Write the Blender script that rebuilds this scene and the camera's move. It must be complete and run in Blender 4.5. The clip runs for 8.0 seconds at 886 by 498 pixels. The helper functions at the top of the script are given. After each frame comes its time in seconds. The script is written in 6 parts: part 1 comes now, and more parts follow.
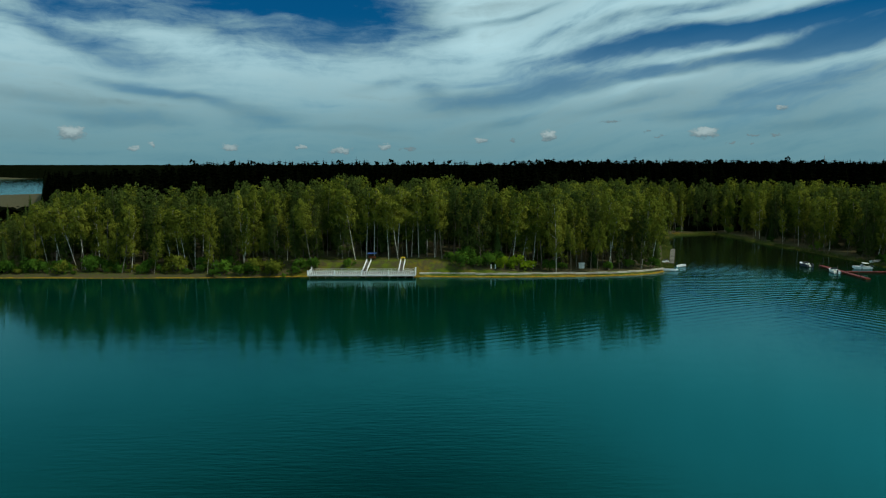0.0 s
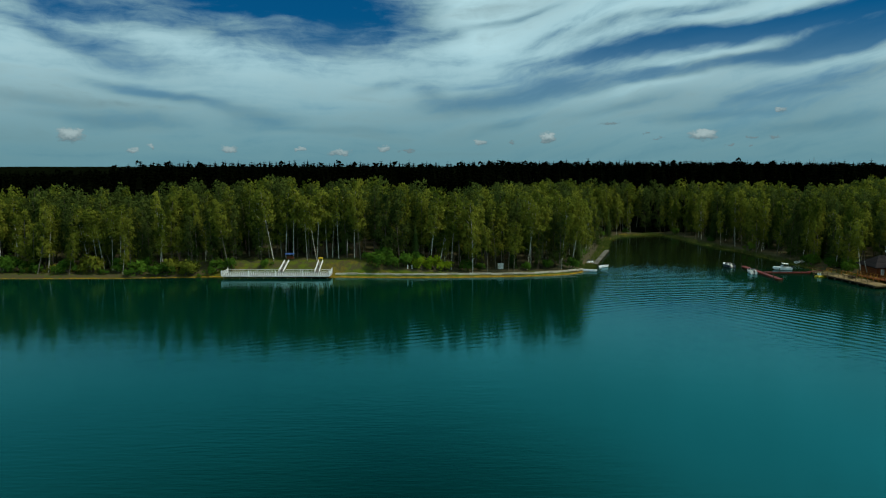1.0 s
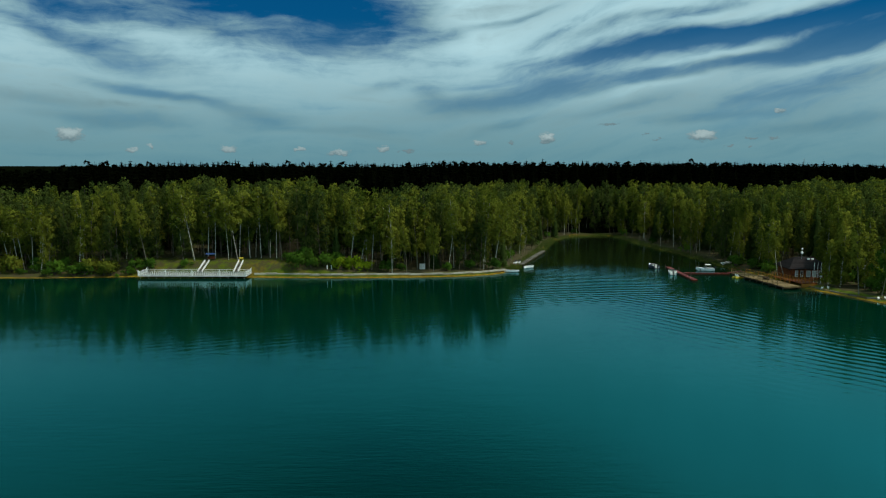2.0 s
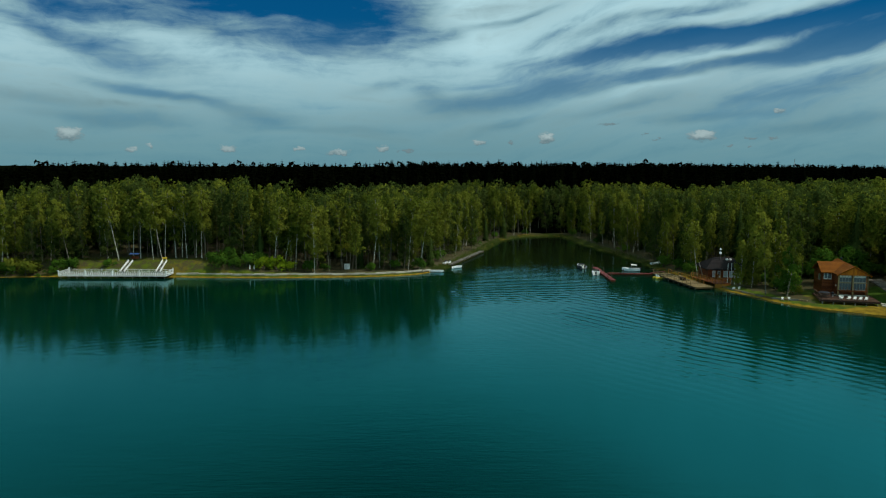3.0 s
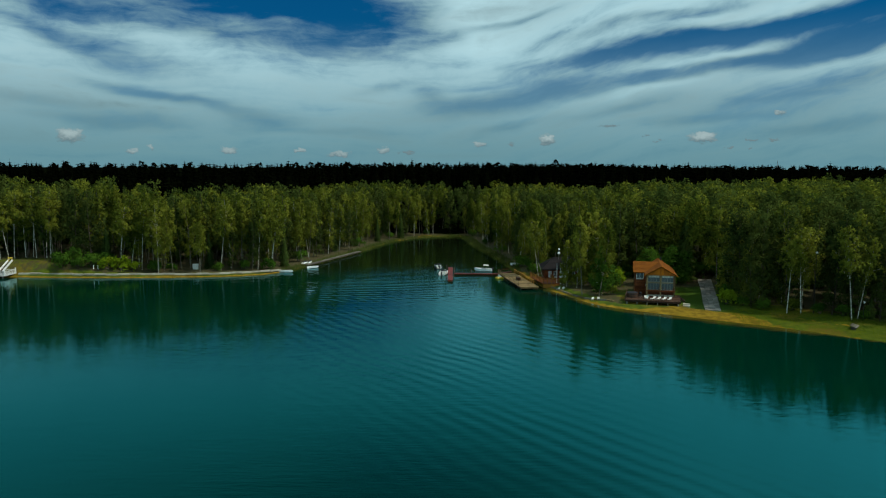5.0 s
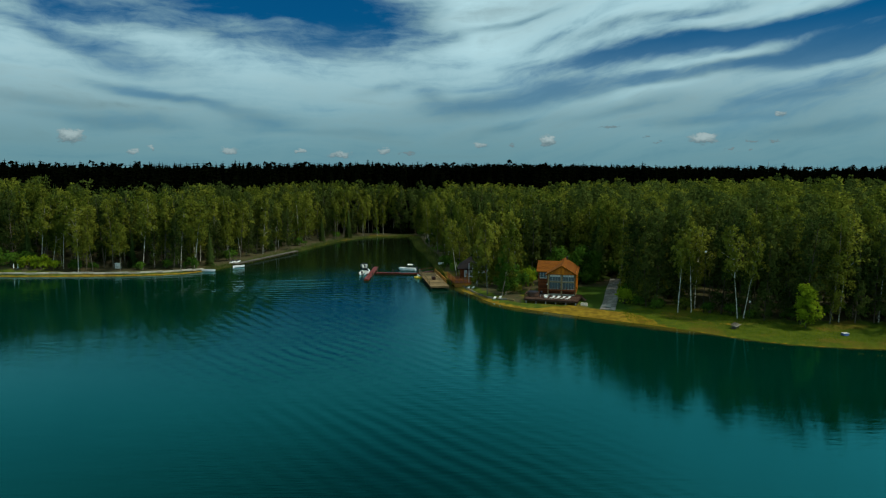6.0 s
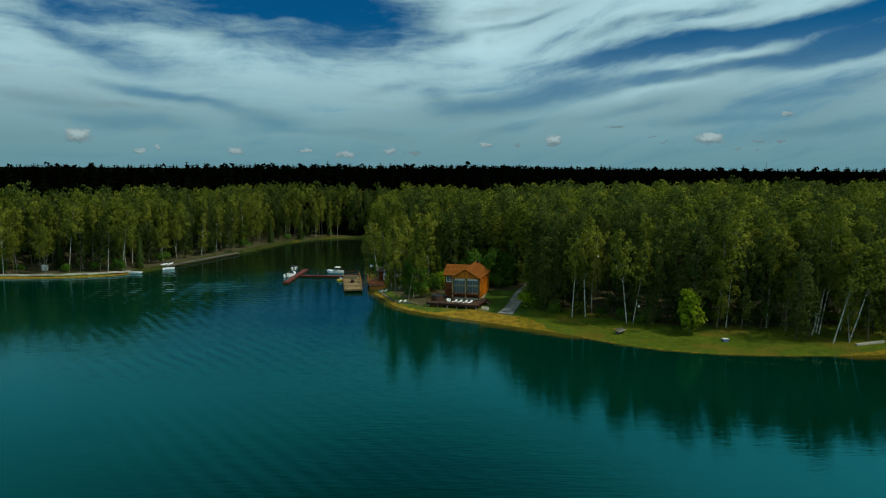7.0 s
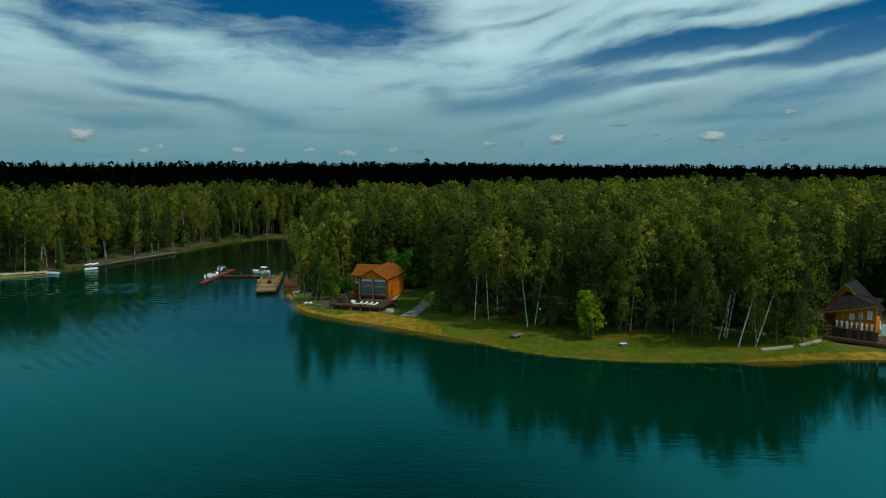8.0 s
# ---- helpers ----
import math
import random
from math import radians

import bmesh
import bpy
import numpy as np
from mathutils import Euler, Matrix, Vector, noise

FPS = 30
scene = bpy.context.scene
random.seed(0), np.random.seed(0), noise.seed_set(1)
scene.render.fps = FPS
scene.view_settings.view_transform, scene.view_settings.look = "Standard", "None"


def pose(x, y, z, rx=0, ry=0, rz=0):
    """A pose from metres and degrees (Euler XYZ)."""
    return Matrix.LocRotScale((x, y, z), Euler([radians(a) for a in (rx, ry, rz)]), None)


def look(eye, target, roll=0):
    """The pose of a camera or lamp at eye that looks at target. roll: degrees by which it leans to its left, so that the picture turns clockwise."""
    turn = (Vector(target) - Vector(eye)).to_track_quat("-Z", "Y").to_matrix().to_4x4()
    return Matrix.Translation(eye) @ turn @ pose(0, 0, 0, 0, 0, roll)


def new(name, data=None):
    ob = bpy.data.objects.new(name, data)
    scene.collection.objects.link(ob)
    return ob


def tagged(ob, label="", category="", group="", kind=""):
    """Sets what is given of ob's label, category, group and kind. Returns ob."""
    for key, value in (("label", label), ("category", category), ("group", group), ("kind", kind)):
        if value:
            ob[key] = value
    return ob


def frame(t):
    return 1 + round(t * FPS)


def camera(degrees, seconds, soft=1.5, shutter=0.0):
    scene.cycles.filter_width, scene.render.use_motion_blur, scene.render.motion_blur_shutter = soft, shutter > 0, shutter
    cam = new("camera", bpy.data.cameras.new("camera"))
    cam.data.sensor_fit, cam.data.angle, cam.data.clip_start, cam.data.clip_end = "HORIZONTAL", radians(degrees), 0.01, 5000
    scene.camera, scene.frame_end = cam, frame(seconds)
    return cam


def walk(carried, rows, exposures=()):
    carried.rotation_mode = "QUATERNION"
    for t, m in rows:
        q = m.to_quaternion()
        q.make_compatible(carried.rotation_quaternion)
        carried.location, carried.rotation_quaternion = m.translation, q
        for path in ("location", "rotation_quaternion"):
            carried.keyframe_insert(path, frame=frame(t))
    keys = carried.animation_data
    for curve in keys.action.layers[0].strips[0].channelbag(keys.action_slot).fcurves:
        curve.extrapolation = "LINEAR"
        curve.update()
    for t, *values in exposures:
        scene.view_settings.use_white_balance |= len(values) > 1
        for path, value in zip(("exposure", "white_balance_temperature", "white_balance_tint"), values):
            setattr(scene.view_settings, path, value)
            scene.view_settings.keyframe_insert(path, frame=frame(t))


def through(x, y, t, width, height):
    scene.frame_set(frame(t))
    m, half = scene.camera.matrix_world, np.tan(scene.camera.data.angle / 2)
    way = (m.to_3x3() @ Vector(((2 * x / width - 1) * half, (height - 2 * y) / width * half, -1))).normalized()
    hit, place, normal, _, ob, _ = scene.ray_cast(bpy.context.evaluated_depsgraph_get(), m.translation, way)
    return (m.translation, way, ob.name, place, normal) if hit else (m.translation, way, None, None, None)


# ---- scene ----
cam = camera(63.0, 8.0, soft=1.2)
METRES, EYE, TILT, LEAN, TURN = 168.0, 28.8, -6.7, 0.0, 0.0
ROWS = [
    (0.0, 0.0, 0.0, 0.0, 0.0, 0.0, 0.0),
    (0.5, 0.0647, -0.0004, -0.0016, -0.06, 0.08, -0.04),
    (1.0, 0.1286, -0.0011, -0.0021, -0.07, 0.15, 0.0),
    (1.5, 0.1916, -0.0017, -0.0022, -0.09, 0.18, -0.06),
    (3.0, 0.374, -0.0059, -0.0011, -0.18, 0.16, -0.16),
    (3.5, 0.4338, -0.0065, -0.0016, -0.19, 0.18, -0.15),
    (4.0, 0.4943, -0.0063, -0.0016, -0.18, 0.2, -0.18),
    (4.5, 0.5562, -0.0048, -0.002, -0.14, 0.24, -0.17),
    (6.0, 0.7445, -0.0042, -0.0045, -0.1, 0.35, -0.26),
    (6.5, 0.8076, -0.0023, -0.0049, 0.0, 0.35, -0.31),
    (7.0, 0.8722, -0.002, 0.0008, 0.33, 0.34, -0.37),
    (7.5, 0.9334, 0.0072, 0.0016, 0.48, 0.29, -0.35),
    (8.0, 0.9882, 0.0431, 0.002, 0.58, 0.25, -0.28),
]
walk(cam, [(t, pose(0, 0, EYE, TILT, LEAN, TURN) @ pose(METRES * x, METRES * y, METRES * z, 90 + pitch, roll, yaw)) for t, x, y, z, yaw, pitch, roll in ROWS])

# ---- world, sun ----
SUN_AZ, SUN_EL = radians(108), radians(57)  # azimuth clockwise from +y, elevation


class Nodes:
    """Short hand for building a node tree."""

    def __init__(self, tree):
        self.tree = tree
        tree.nodes.clear()

    def add(self, kind, values=(), operation=""):
        n = self.tree.nodes.new(kind)
        if operation:
            n.operation = operation
        for k, v in dict(values).items():
            self.put(n.inputs[k], v)
        return n

    def put(self, socket, v):
        if isinstance(v, bpy.types.NodeSocket):
            self.tree.links.new(v, socket)
        elif isinstance(v, (tuple, list)) and socket.type == "RGBA" and len(v) == 3:
            socket.default_value = (*v, 1)
        else:
            socket.default_value = v

    def math(self, op, a, b=0.0, c=0.0, clamp=False):
        n = self.add("ShaderNodeMath", {0: a, 1: b, 2: c}, operation=op)
        n.use_clamp = clamp
        return n.outputs[0]

    def mix(self, f, a, b, blend="MIX"):
        n = self.add("ShaderNodeMix")
        n.data_type, n.blend_type = "RGBA", blend
        for k, v in ((0, f), (6, a), (7, b)):
            self.put(n.inputs[k], v)
        return n.outputs[2]

    def ramp(self, f, *stops):
        n = self.add("ShaderNodeValToRGB", {0: f})
        e = n.color_ramp.elements
        while len(e) < len(stops):
            e.new(0.5)
        for el, (p, c) in zip(e, stops):
            el.position, el.color = p, (*c, 1) if isinstance(c, (tuple, list)) else (c, c, c, 1)
        return n.outputs[0]

    def step(self, x, a, b):
        n = self.add("ShaderNodeMapRange", {0: x, 1: a, 2: b, 3: 0.0, 4: 1.0})
        n.interpolation_type = "SMOOTHSTEP"
        return n.outputs[0]

    def noise(self, vec, scale, detail=4.0, rough=0.55, dist=0.0):
        n = self.add("ShaderNodeTexNoise", {"Scale": scale, "Detail": detail, "Roughness": rough, "Distortion": dist})
        if vec is not None:
            self.put(n.inputs["Vector"], vec)
        return n.outputs[0]

    def vec(self, x, y, z=0.0):
        return self.add("ShaderNodeCombineXYZ", {0: x, 1: y, 2: z}).outputs[0]

    def out(self, kind, shader):
        o = self.add(kind)
        self.tree.links.new(shader, o.inputs["Surface"])


def build_world():
    world = bpy.data.worlds.new("sky")
    scene.world = world
    world.use_nodes = True
    w = Nodes(world.node_tree)
    xyz = w.add("ShaderNodeSeparateXYZ", {0: w.add("ShaderNodeTexCoord").outputs["Generated"]})
    x, y, z = xyz.outputs
    flat = w.math("SQRT", w.math("ADD", w.math("MULTIPLY", x, x), w.math("MULTIPLY", y, y)))
    # azimuth and rise, in thousandths
    u = w.math("MULTIPLY", w.math("ARCTAN2", x, y), 1000.0)
    v = w.math("MULTIPLY", w.math("DIVIDE", z, w.math("MAXIMUM", flat, 0.02)), 1000.0)
    warp1 = w.noise(w.vec(w.math("MULTIPLY", u, 0.006), w.math("MULTIPLY", v, 0.016)), 1.0, 3.0, 0.5)
    warp2 = w.noise(w.vec(w.math("MULTIPLY", u, 0.006), w.math("MULTIPLY", v, 0.016), 9.0), 1.0, 3.0, 0.5)
    uw = w.math("ADD", u, w.math("MULTIPLY_ADD", warp1, 130.0, -65.0))
    vw = w.math("ADD", v, w.math("MULTIPLY_ADD", warp2, 36.0, -18.0))

    def blob(uu, vv, cu, cv, su, sv, lean=0.0):
        c, s = math.cos(radians(lean)), math.sin(radians(lean))
        du, dv = w.math("SUBTRACT", uu, cu), w.math("SUBTRACT", vv, cv)
        a = w.math("ADD", w.math("MULTIPLY", du, c / su), w.math("MULTIPLY", dv, s / su))
        b = w.math("ADD", w.math("MULTIPLY", du, -s / sv), w.math("MULTIPLY", dv, c / sv))
        r = w.math("ADD", w.math("MULTIPLY", a, a), w.math("MULTIPLY", b, b))
        return w.math("EXPONENT", w.math("MULTIPLY", r, -1.0)), b

    # clear gaps between the streaks of cirrus: azimuth, rise, length, width, lean, depth
    gaps = ((-128, 204, 126, 34, -2, 1.6), (-330, 216, 150, 29, 3, 1.2), (-165, 162, 126, 18, -4, 0.71), (-470, 192, 94, 15, -6, 0.69),
            (-481, 155, 78, 11, -20, 0.71), (-400, 138, 78, 15, -15, 0.71), (-300, 170, 63, 14, -10, 0.58),
            (48, 205, 48, 52, 0, -0.9), (-380, 94, 65, 9, -10, 0.80), (-316, 82, 65, 8, -13, 0.78), (-461, 60, 48, 7, -3, 0.69), (-390, 61, 58, 9, -2, 0.71), (-224, 60, 50, 12, -4, 0.76),
            (-493, 79, 65, 8, -4, 0.58), (-13, 96, 27, 15, 0, 0.65), (-88, 106, 46, 7, 10, 0.48), (-130, 46, 63, 6, 0, 0.48),
            (365, 169, 200, 14, 8, 1.4), (545, 180, 125, 30, 7, 1.5), (270, 158, 94, 9, 9, 0.69), (300, 122, 240, 14, 8, 1.05), (120, 101, 84, 19, 15, 0.84), (500, 149, 125, 14, 7, 1.1),
            (363, 146, 110, 7, 9, -0.5), (278, 103, 94, 6, 10, -0.78), (480, 124, 126, 9, 8, -0.30), (247, 79, 75, 8, 9, 0.71), (349, 64, 99, 7, 5, 0.67), (505, 104, 99, 9, 8, 0.65),
            (490, 55, 99, 7, 5, 0.67), (420, 84, 84, 6, 7, 0.53), (87, 56, 50, 6, 13, 0.67), (26, 78, 56, 13, 4, 0.67), (43, 184, 68, 9, 14, 0.65), (108, 203, 63, 7, 13, 0.58), (269, 190, 136, 8, 10, 0.69),
            # these three lie above the view, added to tone the lake's reflection
            (-100, 545, 430, 165, 0, 1.2), (560, 380, 320, 170, 0, -1.2), (250, 290, 250, 40, 0, -0.4),
            (480, 96, 180, 50, 6, 0.5))
    gap = None
    for cu, cv, su, sv, lean, deep in gaps:
        g = w.math("MULTIPLY", blob(uw, vw, cu, cv, su, sv, lean)[0], deep)
        gap = g if gap is None else w.math("ADD", gap, g)
    # fibres of the cirrus: level to the west, rising to the east
    lean = w.math("MULTIPLY", w.step(u, -150.0, 250.0), -0.25)
    across = w.math("MULTIPLY_ADD", u, lean, vw)
    fibre = w.noise(w.vec(w.math("MULTIPLY", uw, 0.0045), w.math("MULTIPLY", across, 0.042), 2.0), 1.0, 6.0, 0.52, 0.15)
    broad = w.noise(w.vec(w.math("MULTIPLY", u, 0.0028), w.math("MULTIPLY", across, 0.011), 5.0), 1.0, 4.0, 0.5, 0.3)
    mottle = w.noise(w.vec(w.math("MULTIPLY", uw, 0.014), w.math("MULTIPLY", across, 0.046), 12.0), 1.0, 6.0, 0.6, 0.3)
    streak = w.noise(w.vec(w.math("MULTIPLY", uw, 0.009), w.math("MULTIPLY", across, 0.11), 17.0), 1.0, 4.0, 0.5, 0.1)
    fibre = w.math("ADD", w.math("MULTIPLY", fibre, 0.5), w.math("ADD", w.math("MULTIPLY", mottle, 0.33), w.math("MULTIPLY", streak, 0.17)))
    wisp = w.noise(w.vec(w.math("MULTIPLY", u, 0.022), w.math("MULTIPLY", across, 0.055), 23.0), 1.0, 7.0, 0.66, 0.5)
    fibre = w.math("ADD", fibre, w.math("MULTIPLY_ADD", wisp, 0.34, -0.17))
    high = w.step(v, 260.0, 420.0)
    gap = w.math("ADD", gap, w.math("MULTIPLY", high, w.math("MULTIPLY_ADD", broad, 0.8, -0.32)))
    grain = w.math("MULTIPLY", w.math("ADD", w.math("MULTIPLY_ADD", fibre, 3.3, -1.58), w.math("MULTIPLY_ADD", broad, 1.3, -0.62)), w.math("MULTIPLY_ADD", high, -0.8, 1.0))
    clear = w.math("ADD", w.math("MULTIPLY", gap, 0.95), grain)
    clear = w.step(clear, -0.5, 1.5)
    sky = w.add("ShaderNodeTexSky")
    sky.sky_type, sky.sun_disc, sky.sun_elevation, sky.sun_rotation = "NISHITA", False, SUN_EL, SUN_AZ
    blue = w.mix(1.0, sky.outputs[0], (0.0006, 0.018, 0.030), "MULTIPLY")
    blue = w.mix(1.0, blue, (0.0, 0.018, 0.070), "ADD")
    cloud = w.mix(w.step(v, 0.0, 170.0), (0.145, 0.305, 0.352), (0.44, 0.68, 0.74))
    shade = w.math("MULTIPLY_ADD", fibre, 1.15, w.math("MULTIPLY_ADD", broad, 0.8, 0.03))
    shade = w.math("ADD", 1.0, w.math("MULTIPLY", w.math("SUBTRACT", shade, 1.0), w.math("MULTIPLY_ADD", w.step(v, 10.0, 80.0), 0.6, 0.4)))
    # the veil brightens towards the sun, above the view, to lighten the lake's reflection
    shade = w.math("MULTIPLY", shade, w.math("MULTIPLY_ADD", w.math("MULTIPLY", w.step(u, 0.0, 700.0), w.step(v, 220.0, 420.0)), 0.55, 1.0))
    cloud = w.mix(1.0, cloud, w.vec(shade, shade, shade), "MULTIPLY")
    blue = w.mix(w.step(clear, 0.35, 0.95), (0.010, 0.105, 0.172), blue)
    veil = w.mix(w.math("MULTIPLY", clear, w.math("MULTIPLY_ADD", w.step(v, 20.0, 200.0), 0.45, 0.55)), cloud, blue)
    # small fair-weather clouds low over the wood: azimuth, rise, half width, half height
    puffs = ((-470, 38, 17, 9), (-402, 19, 8, 5), (-379, 24, 5, 4), (-286, 22, 15, 5), (-190, 22, 9, 4), (-139, 18, 21, 4), (-79, 24, 11, 5), (-48, 20, 13, 3),
             (53, 32, 11, 5), (93, 32, 5, 3), (144, 38, 11, 7), (224, 56, 17, 2), (272, 44, 5, 2), (289, 36, 7, 2), (343, 40, 20, 7), (401, 37, 8, 2), (425, 35, 10, 2), (378, 26, 7, 2), (401, 26, 5, 2), (433, 69, 11, 4))
    curl = w.noise(w.vec(w.math("MULTIPLY", u, 0.07), w.math("MULTIPLY", v, 0.12)), 1.0, 4.0, 0.65)
    curl2 = w.noise(w.vec(w.math("MULTIPLY", u, 0.07), w.math("MULTIPLY", v, 0.12), 4.0), 1.0, 4.0, 0.65)
    up = w.math("ADD", u, w.math("MULTIPLY_ADD", curl, 36.0, -18.0))
    vp = w.math("ADD", v, w.math("MULTIPLY_ADD", curl2, 17.0, -8.5))
    puff, tone = None, None
    for cu, cv, su, sv in puffs:
        su, sv = su * 0.95, sv * 0.95
        p, b = blob(up, vp, cu, cv, su, sv)
        if sv < 5:
            p = w.math("MULTIPLY", p, 0.75)
        lit = w.math("MULTIPLY", p, w.math("MULTIPLY_ADD", b, 0.5 if sv > 3.2 else 0.1, 0.55 if sv > 3.2 else 0.2, clamp=True))
        puff = p if puff is None else w.math("MAXIMUM", puff, p)
        tone = lit if tone is None else w.math("MAXIMUM", tone, lit)
    body = w.mix(tone, (0.10, 0.165, 0.19), (0.52, 0.66, 0.66))
    final = w.mix(w.math("MULTIPLY", w.step(puff, 0.25, 0.6), 0.9), veil, body)
    bg = w.add("ShaderNodeBackground", {"Color": final, "Strength": 1.0})
    w.out("ShaderNodeOutputWorld", bg.outputs[0])


build_world()
sun = new("sun", bpy.data.lights.new("sun", "SUN"))
sun.data.energy, sun.data.angle, sun.data.color = 3.1, radians(3.0), (1.0, 0.93, 0.8)
sun.matrix_world = look((0, 0, 0), (-math.sin(SUN_AZ) * math.cos(SUN_EL), -math.cos(SUN_AZ) * math.cos(SUN_EL), -math.sin(SUN_EL)))


# ---- materials ----
def material(name):
    m = bpy.data.materials.new(name)
    m.use_nodes = True
    return m, Nodes(m.node_tree)


def surface(name, dark, light, scale=3.0, rough=0.7, bump=0.15, metal=0.0, stretch=(1, 1, 1), fine=12.0, spread=0.35, depth=0.02):
    """Two tones mixed by coarse and fine noise, with fine relief and a shade of its own for each object."""
    m, n = material(name)
    at = n.add("ShaderNodeVectorMath", {0: n.add("ShaderNodeNewGeometry").outputs["Position"], 1: stretch}, operation="MULTIPLY").outputs[0]
    coarse, small = n.noise(at, scale, 5.0), n.noise(at, scale * fine, 3.0)
    f = n.math("ADD", n.math("MULTIPLY", coarse, 0.65), n.math("MULTIPLY", small, 0.35))
    f = n.math("ADD", f, n.math("MULTIPLY_ADD", n.add("ShaderNodeObjectInfo").outputs["Random"], spread, -spread / 2))
    col = n.mix(n.step(f, 0.3, 0.7), dark, light)
    b = n.add("ShaderNodeBump", {"Strength": bump, "Distance": depth, "Height": small})
    p = n.add("ShaderNodeBsdfPrincipled", {"Base Color": col, "Metallic": metal, "Normal": b.outputs[0],
                                           "Roughness": n.math("MULTIPLY_ADD", coarse, 0.3, rough - 0.15), "Specular IOR Level": 0.5 if rough < 0.42 else 0.12})
    n.out("ShaderNodeOutputMaterial", p.outputs[0])
    return m


def leaf_material(name, dark, light, through=0.3, tree_spread=0.5, patch=0.17):
    m, n = material(name)
    geo = n.add("ShaderNodeNewGeometry")
    f = n.math("MULTIPLY", geo.outputs["Random Per Island"], 0.45)
    f = n.math("ADD", f, n.math("MULTIPLY_ADD", n.noise(geo.outputs["Position"], patch, 2.0), 2.0, -0.6))
    f = n.math("ADD", f, n.math("MULTIPLY_ADD", n.add("ShaderNodeObjectInfo").outputs["Random"], tree_spread, -tree_spread / 2 - 0.12))
    col = n.mix(n.math("ADD", f, 0.0, clamp=True), dark, light)
    p = n.add("ShaderNodeBsdfDiffuse", {"Color": col, "Roughness": 0.3})
    t = n.add("ShaderNodeBsdfTranslucent", {"Color": col})
    s = n.add("ShaderNodeMixShader", {0: through, 1: p.outputs[0], 2: t.outputs[0]})
    n.out("ShaderNodeOutputMaterial", s.outputs[0])
    return m


def bark_material(name, pale, light):
    m, n = material(name)
    pos = n.add("ShaderNodeNewGeometry").outputs["Position"]
    tall = n.add("ShaderNodeVectorMath", {0: pos, 1: (2.0, 2.0, 5.0)}, operation="MULTIPLY").outputs[0]
    mark = n.step(n.noise(tall, 1.0, 3.0, 0.6), 0.47, 0.58)
    col = n.mix(n.math("MULTIPLY", mark, 0.85), n.mix(n.noise(pos, 0.7), pale, light), (0.05, 0.045, 0.035))
    p = n.add("ShaderNodeBsdfPrincipled", {"Base Color": col, "Roughness": 0.8, "Specular IOR Level": 0.1})
    n.out("ShaderNodeOutputMaterial", p.outputs[0])
    return m


def ground_material():
    """Wood floor, with sand in a strip at the water and grass where it is open."""
    m, n = material("ground")
    pos = n.add("ShaderNodeNewGeometry").outputs["Position"]
    sand_n, grass_n, lawn_n = (n.add("ShaderNodeAttribute") for _ in range(3))
    sand_n.attribute_name, grass_n.attribute_name, lawn_n.attribute_name = "sand", "grass", "lawn"
    sand_a, grass_a = sand_n.outputs["Fac"], grass_n.outputs["Fac"]
    big, mid, fine = n.noise(pos, 0.12, 4.0), n.noise(pos, 0.7, 5.0), n.noise(pos, 5.0, 4.0)
    floor_c = n.mix(fine, (0.030, 0.028, 0.012), (0.075, 0.062, 0.028))
    floor_c = n.mix(n.step(mid, 0.5, 0.7), floor_c, (0.025, 0.04, 0.01))
    grass_c = n.mix(n.step(mid, 0.3, 0.7), (0.026, 0.056, 0.002), (0.088, 0.112, 0.006))
    grass_c = n.mix(n.math("MULTIPLY", n.step(big, 0.48, 0.64), 0.7), grass_c, (0.15, 0.085, 0.012))
    grass_c = n.mix(n.math("MULTIPLY", fine, 0.5), grass_c, (0.03, 0.045, 0.006))
    grass_c = n.mix(n.step(lawn_n.outputs["Fac"], 0.3, 0.7), grass_c, n.mix(fine, (0.017, 0.040, 0.002), (0.034, 0.066, 0.004)))
    sand_c = n.mix(n.step(mid, 0.35, 0.7), (0.11, 0.070, 0.004), (0.225, 0.145, 0.010))
    edge = n.math("MULTIPLY_ADD", mid, 0.8, -0.4)
    col = n.mix(n.step(n.math("ADD", grass_a, edge), 0.35, 0.65), floor_c, grass_c)
    col = n.mix(n.step(n.math("ADD", sand_a, edge), 0.4, 0.6), col, sand_c)
    b = n.add("ShaderNodeBump", {"Strength": 0.6, "Distance": 0.15, "Height": fine})
    p = n.add("ShaderNodeBsdfPrincipled", {"Base Color": col, "Roughness": 0.95, "Specular IOR Level": 0.1, "Normal": b.outputs[0]})
    n.out("ShaderNodeOutputMaterial", p.outputs[0])
    return m


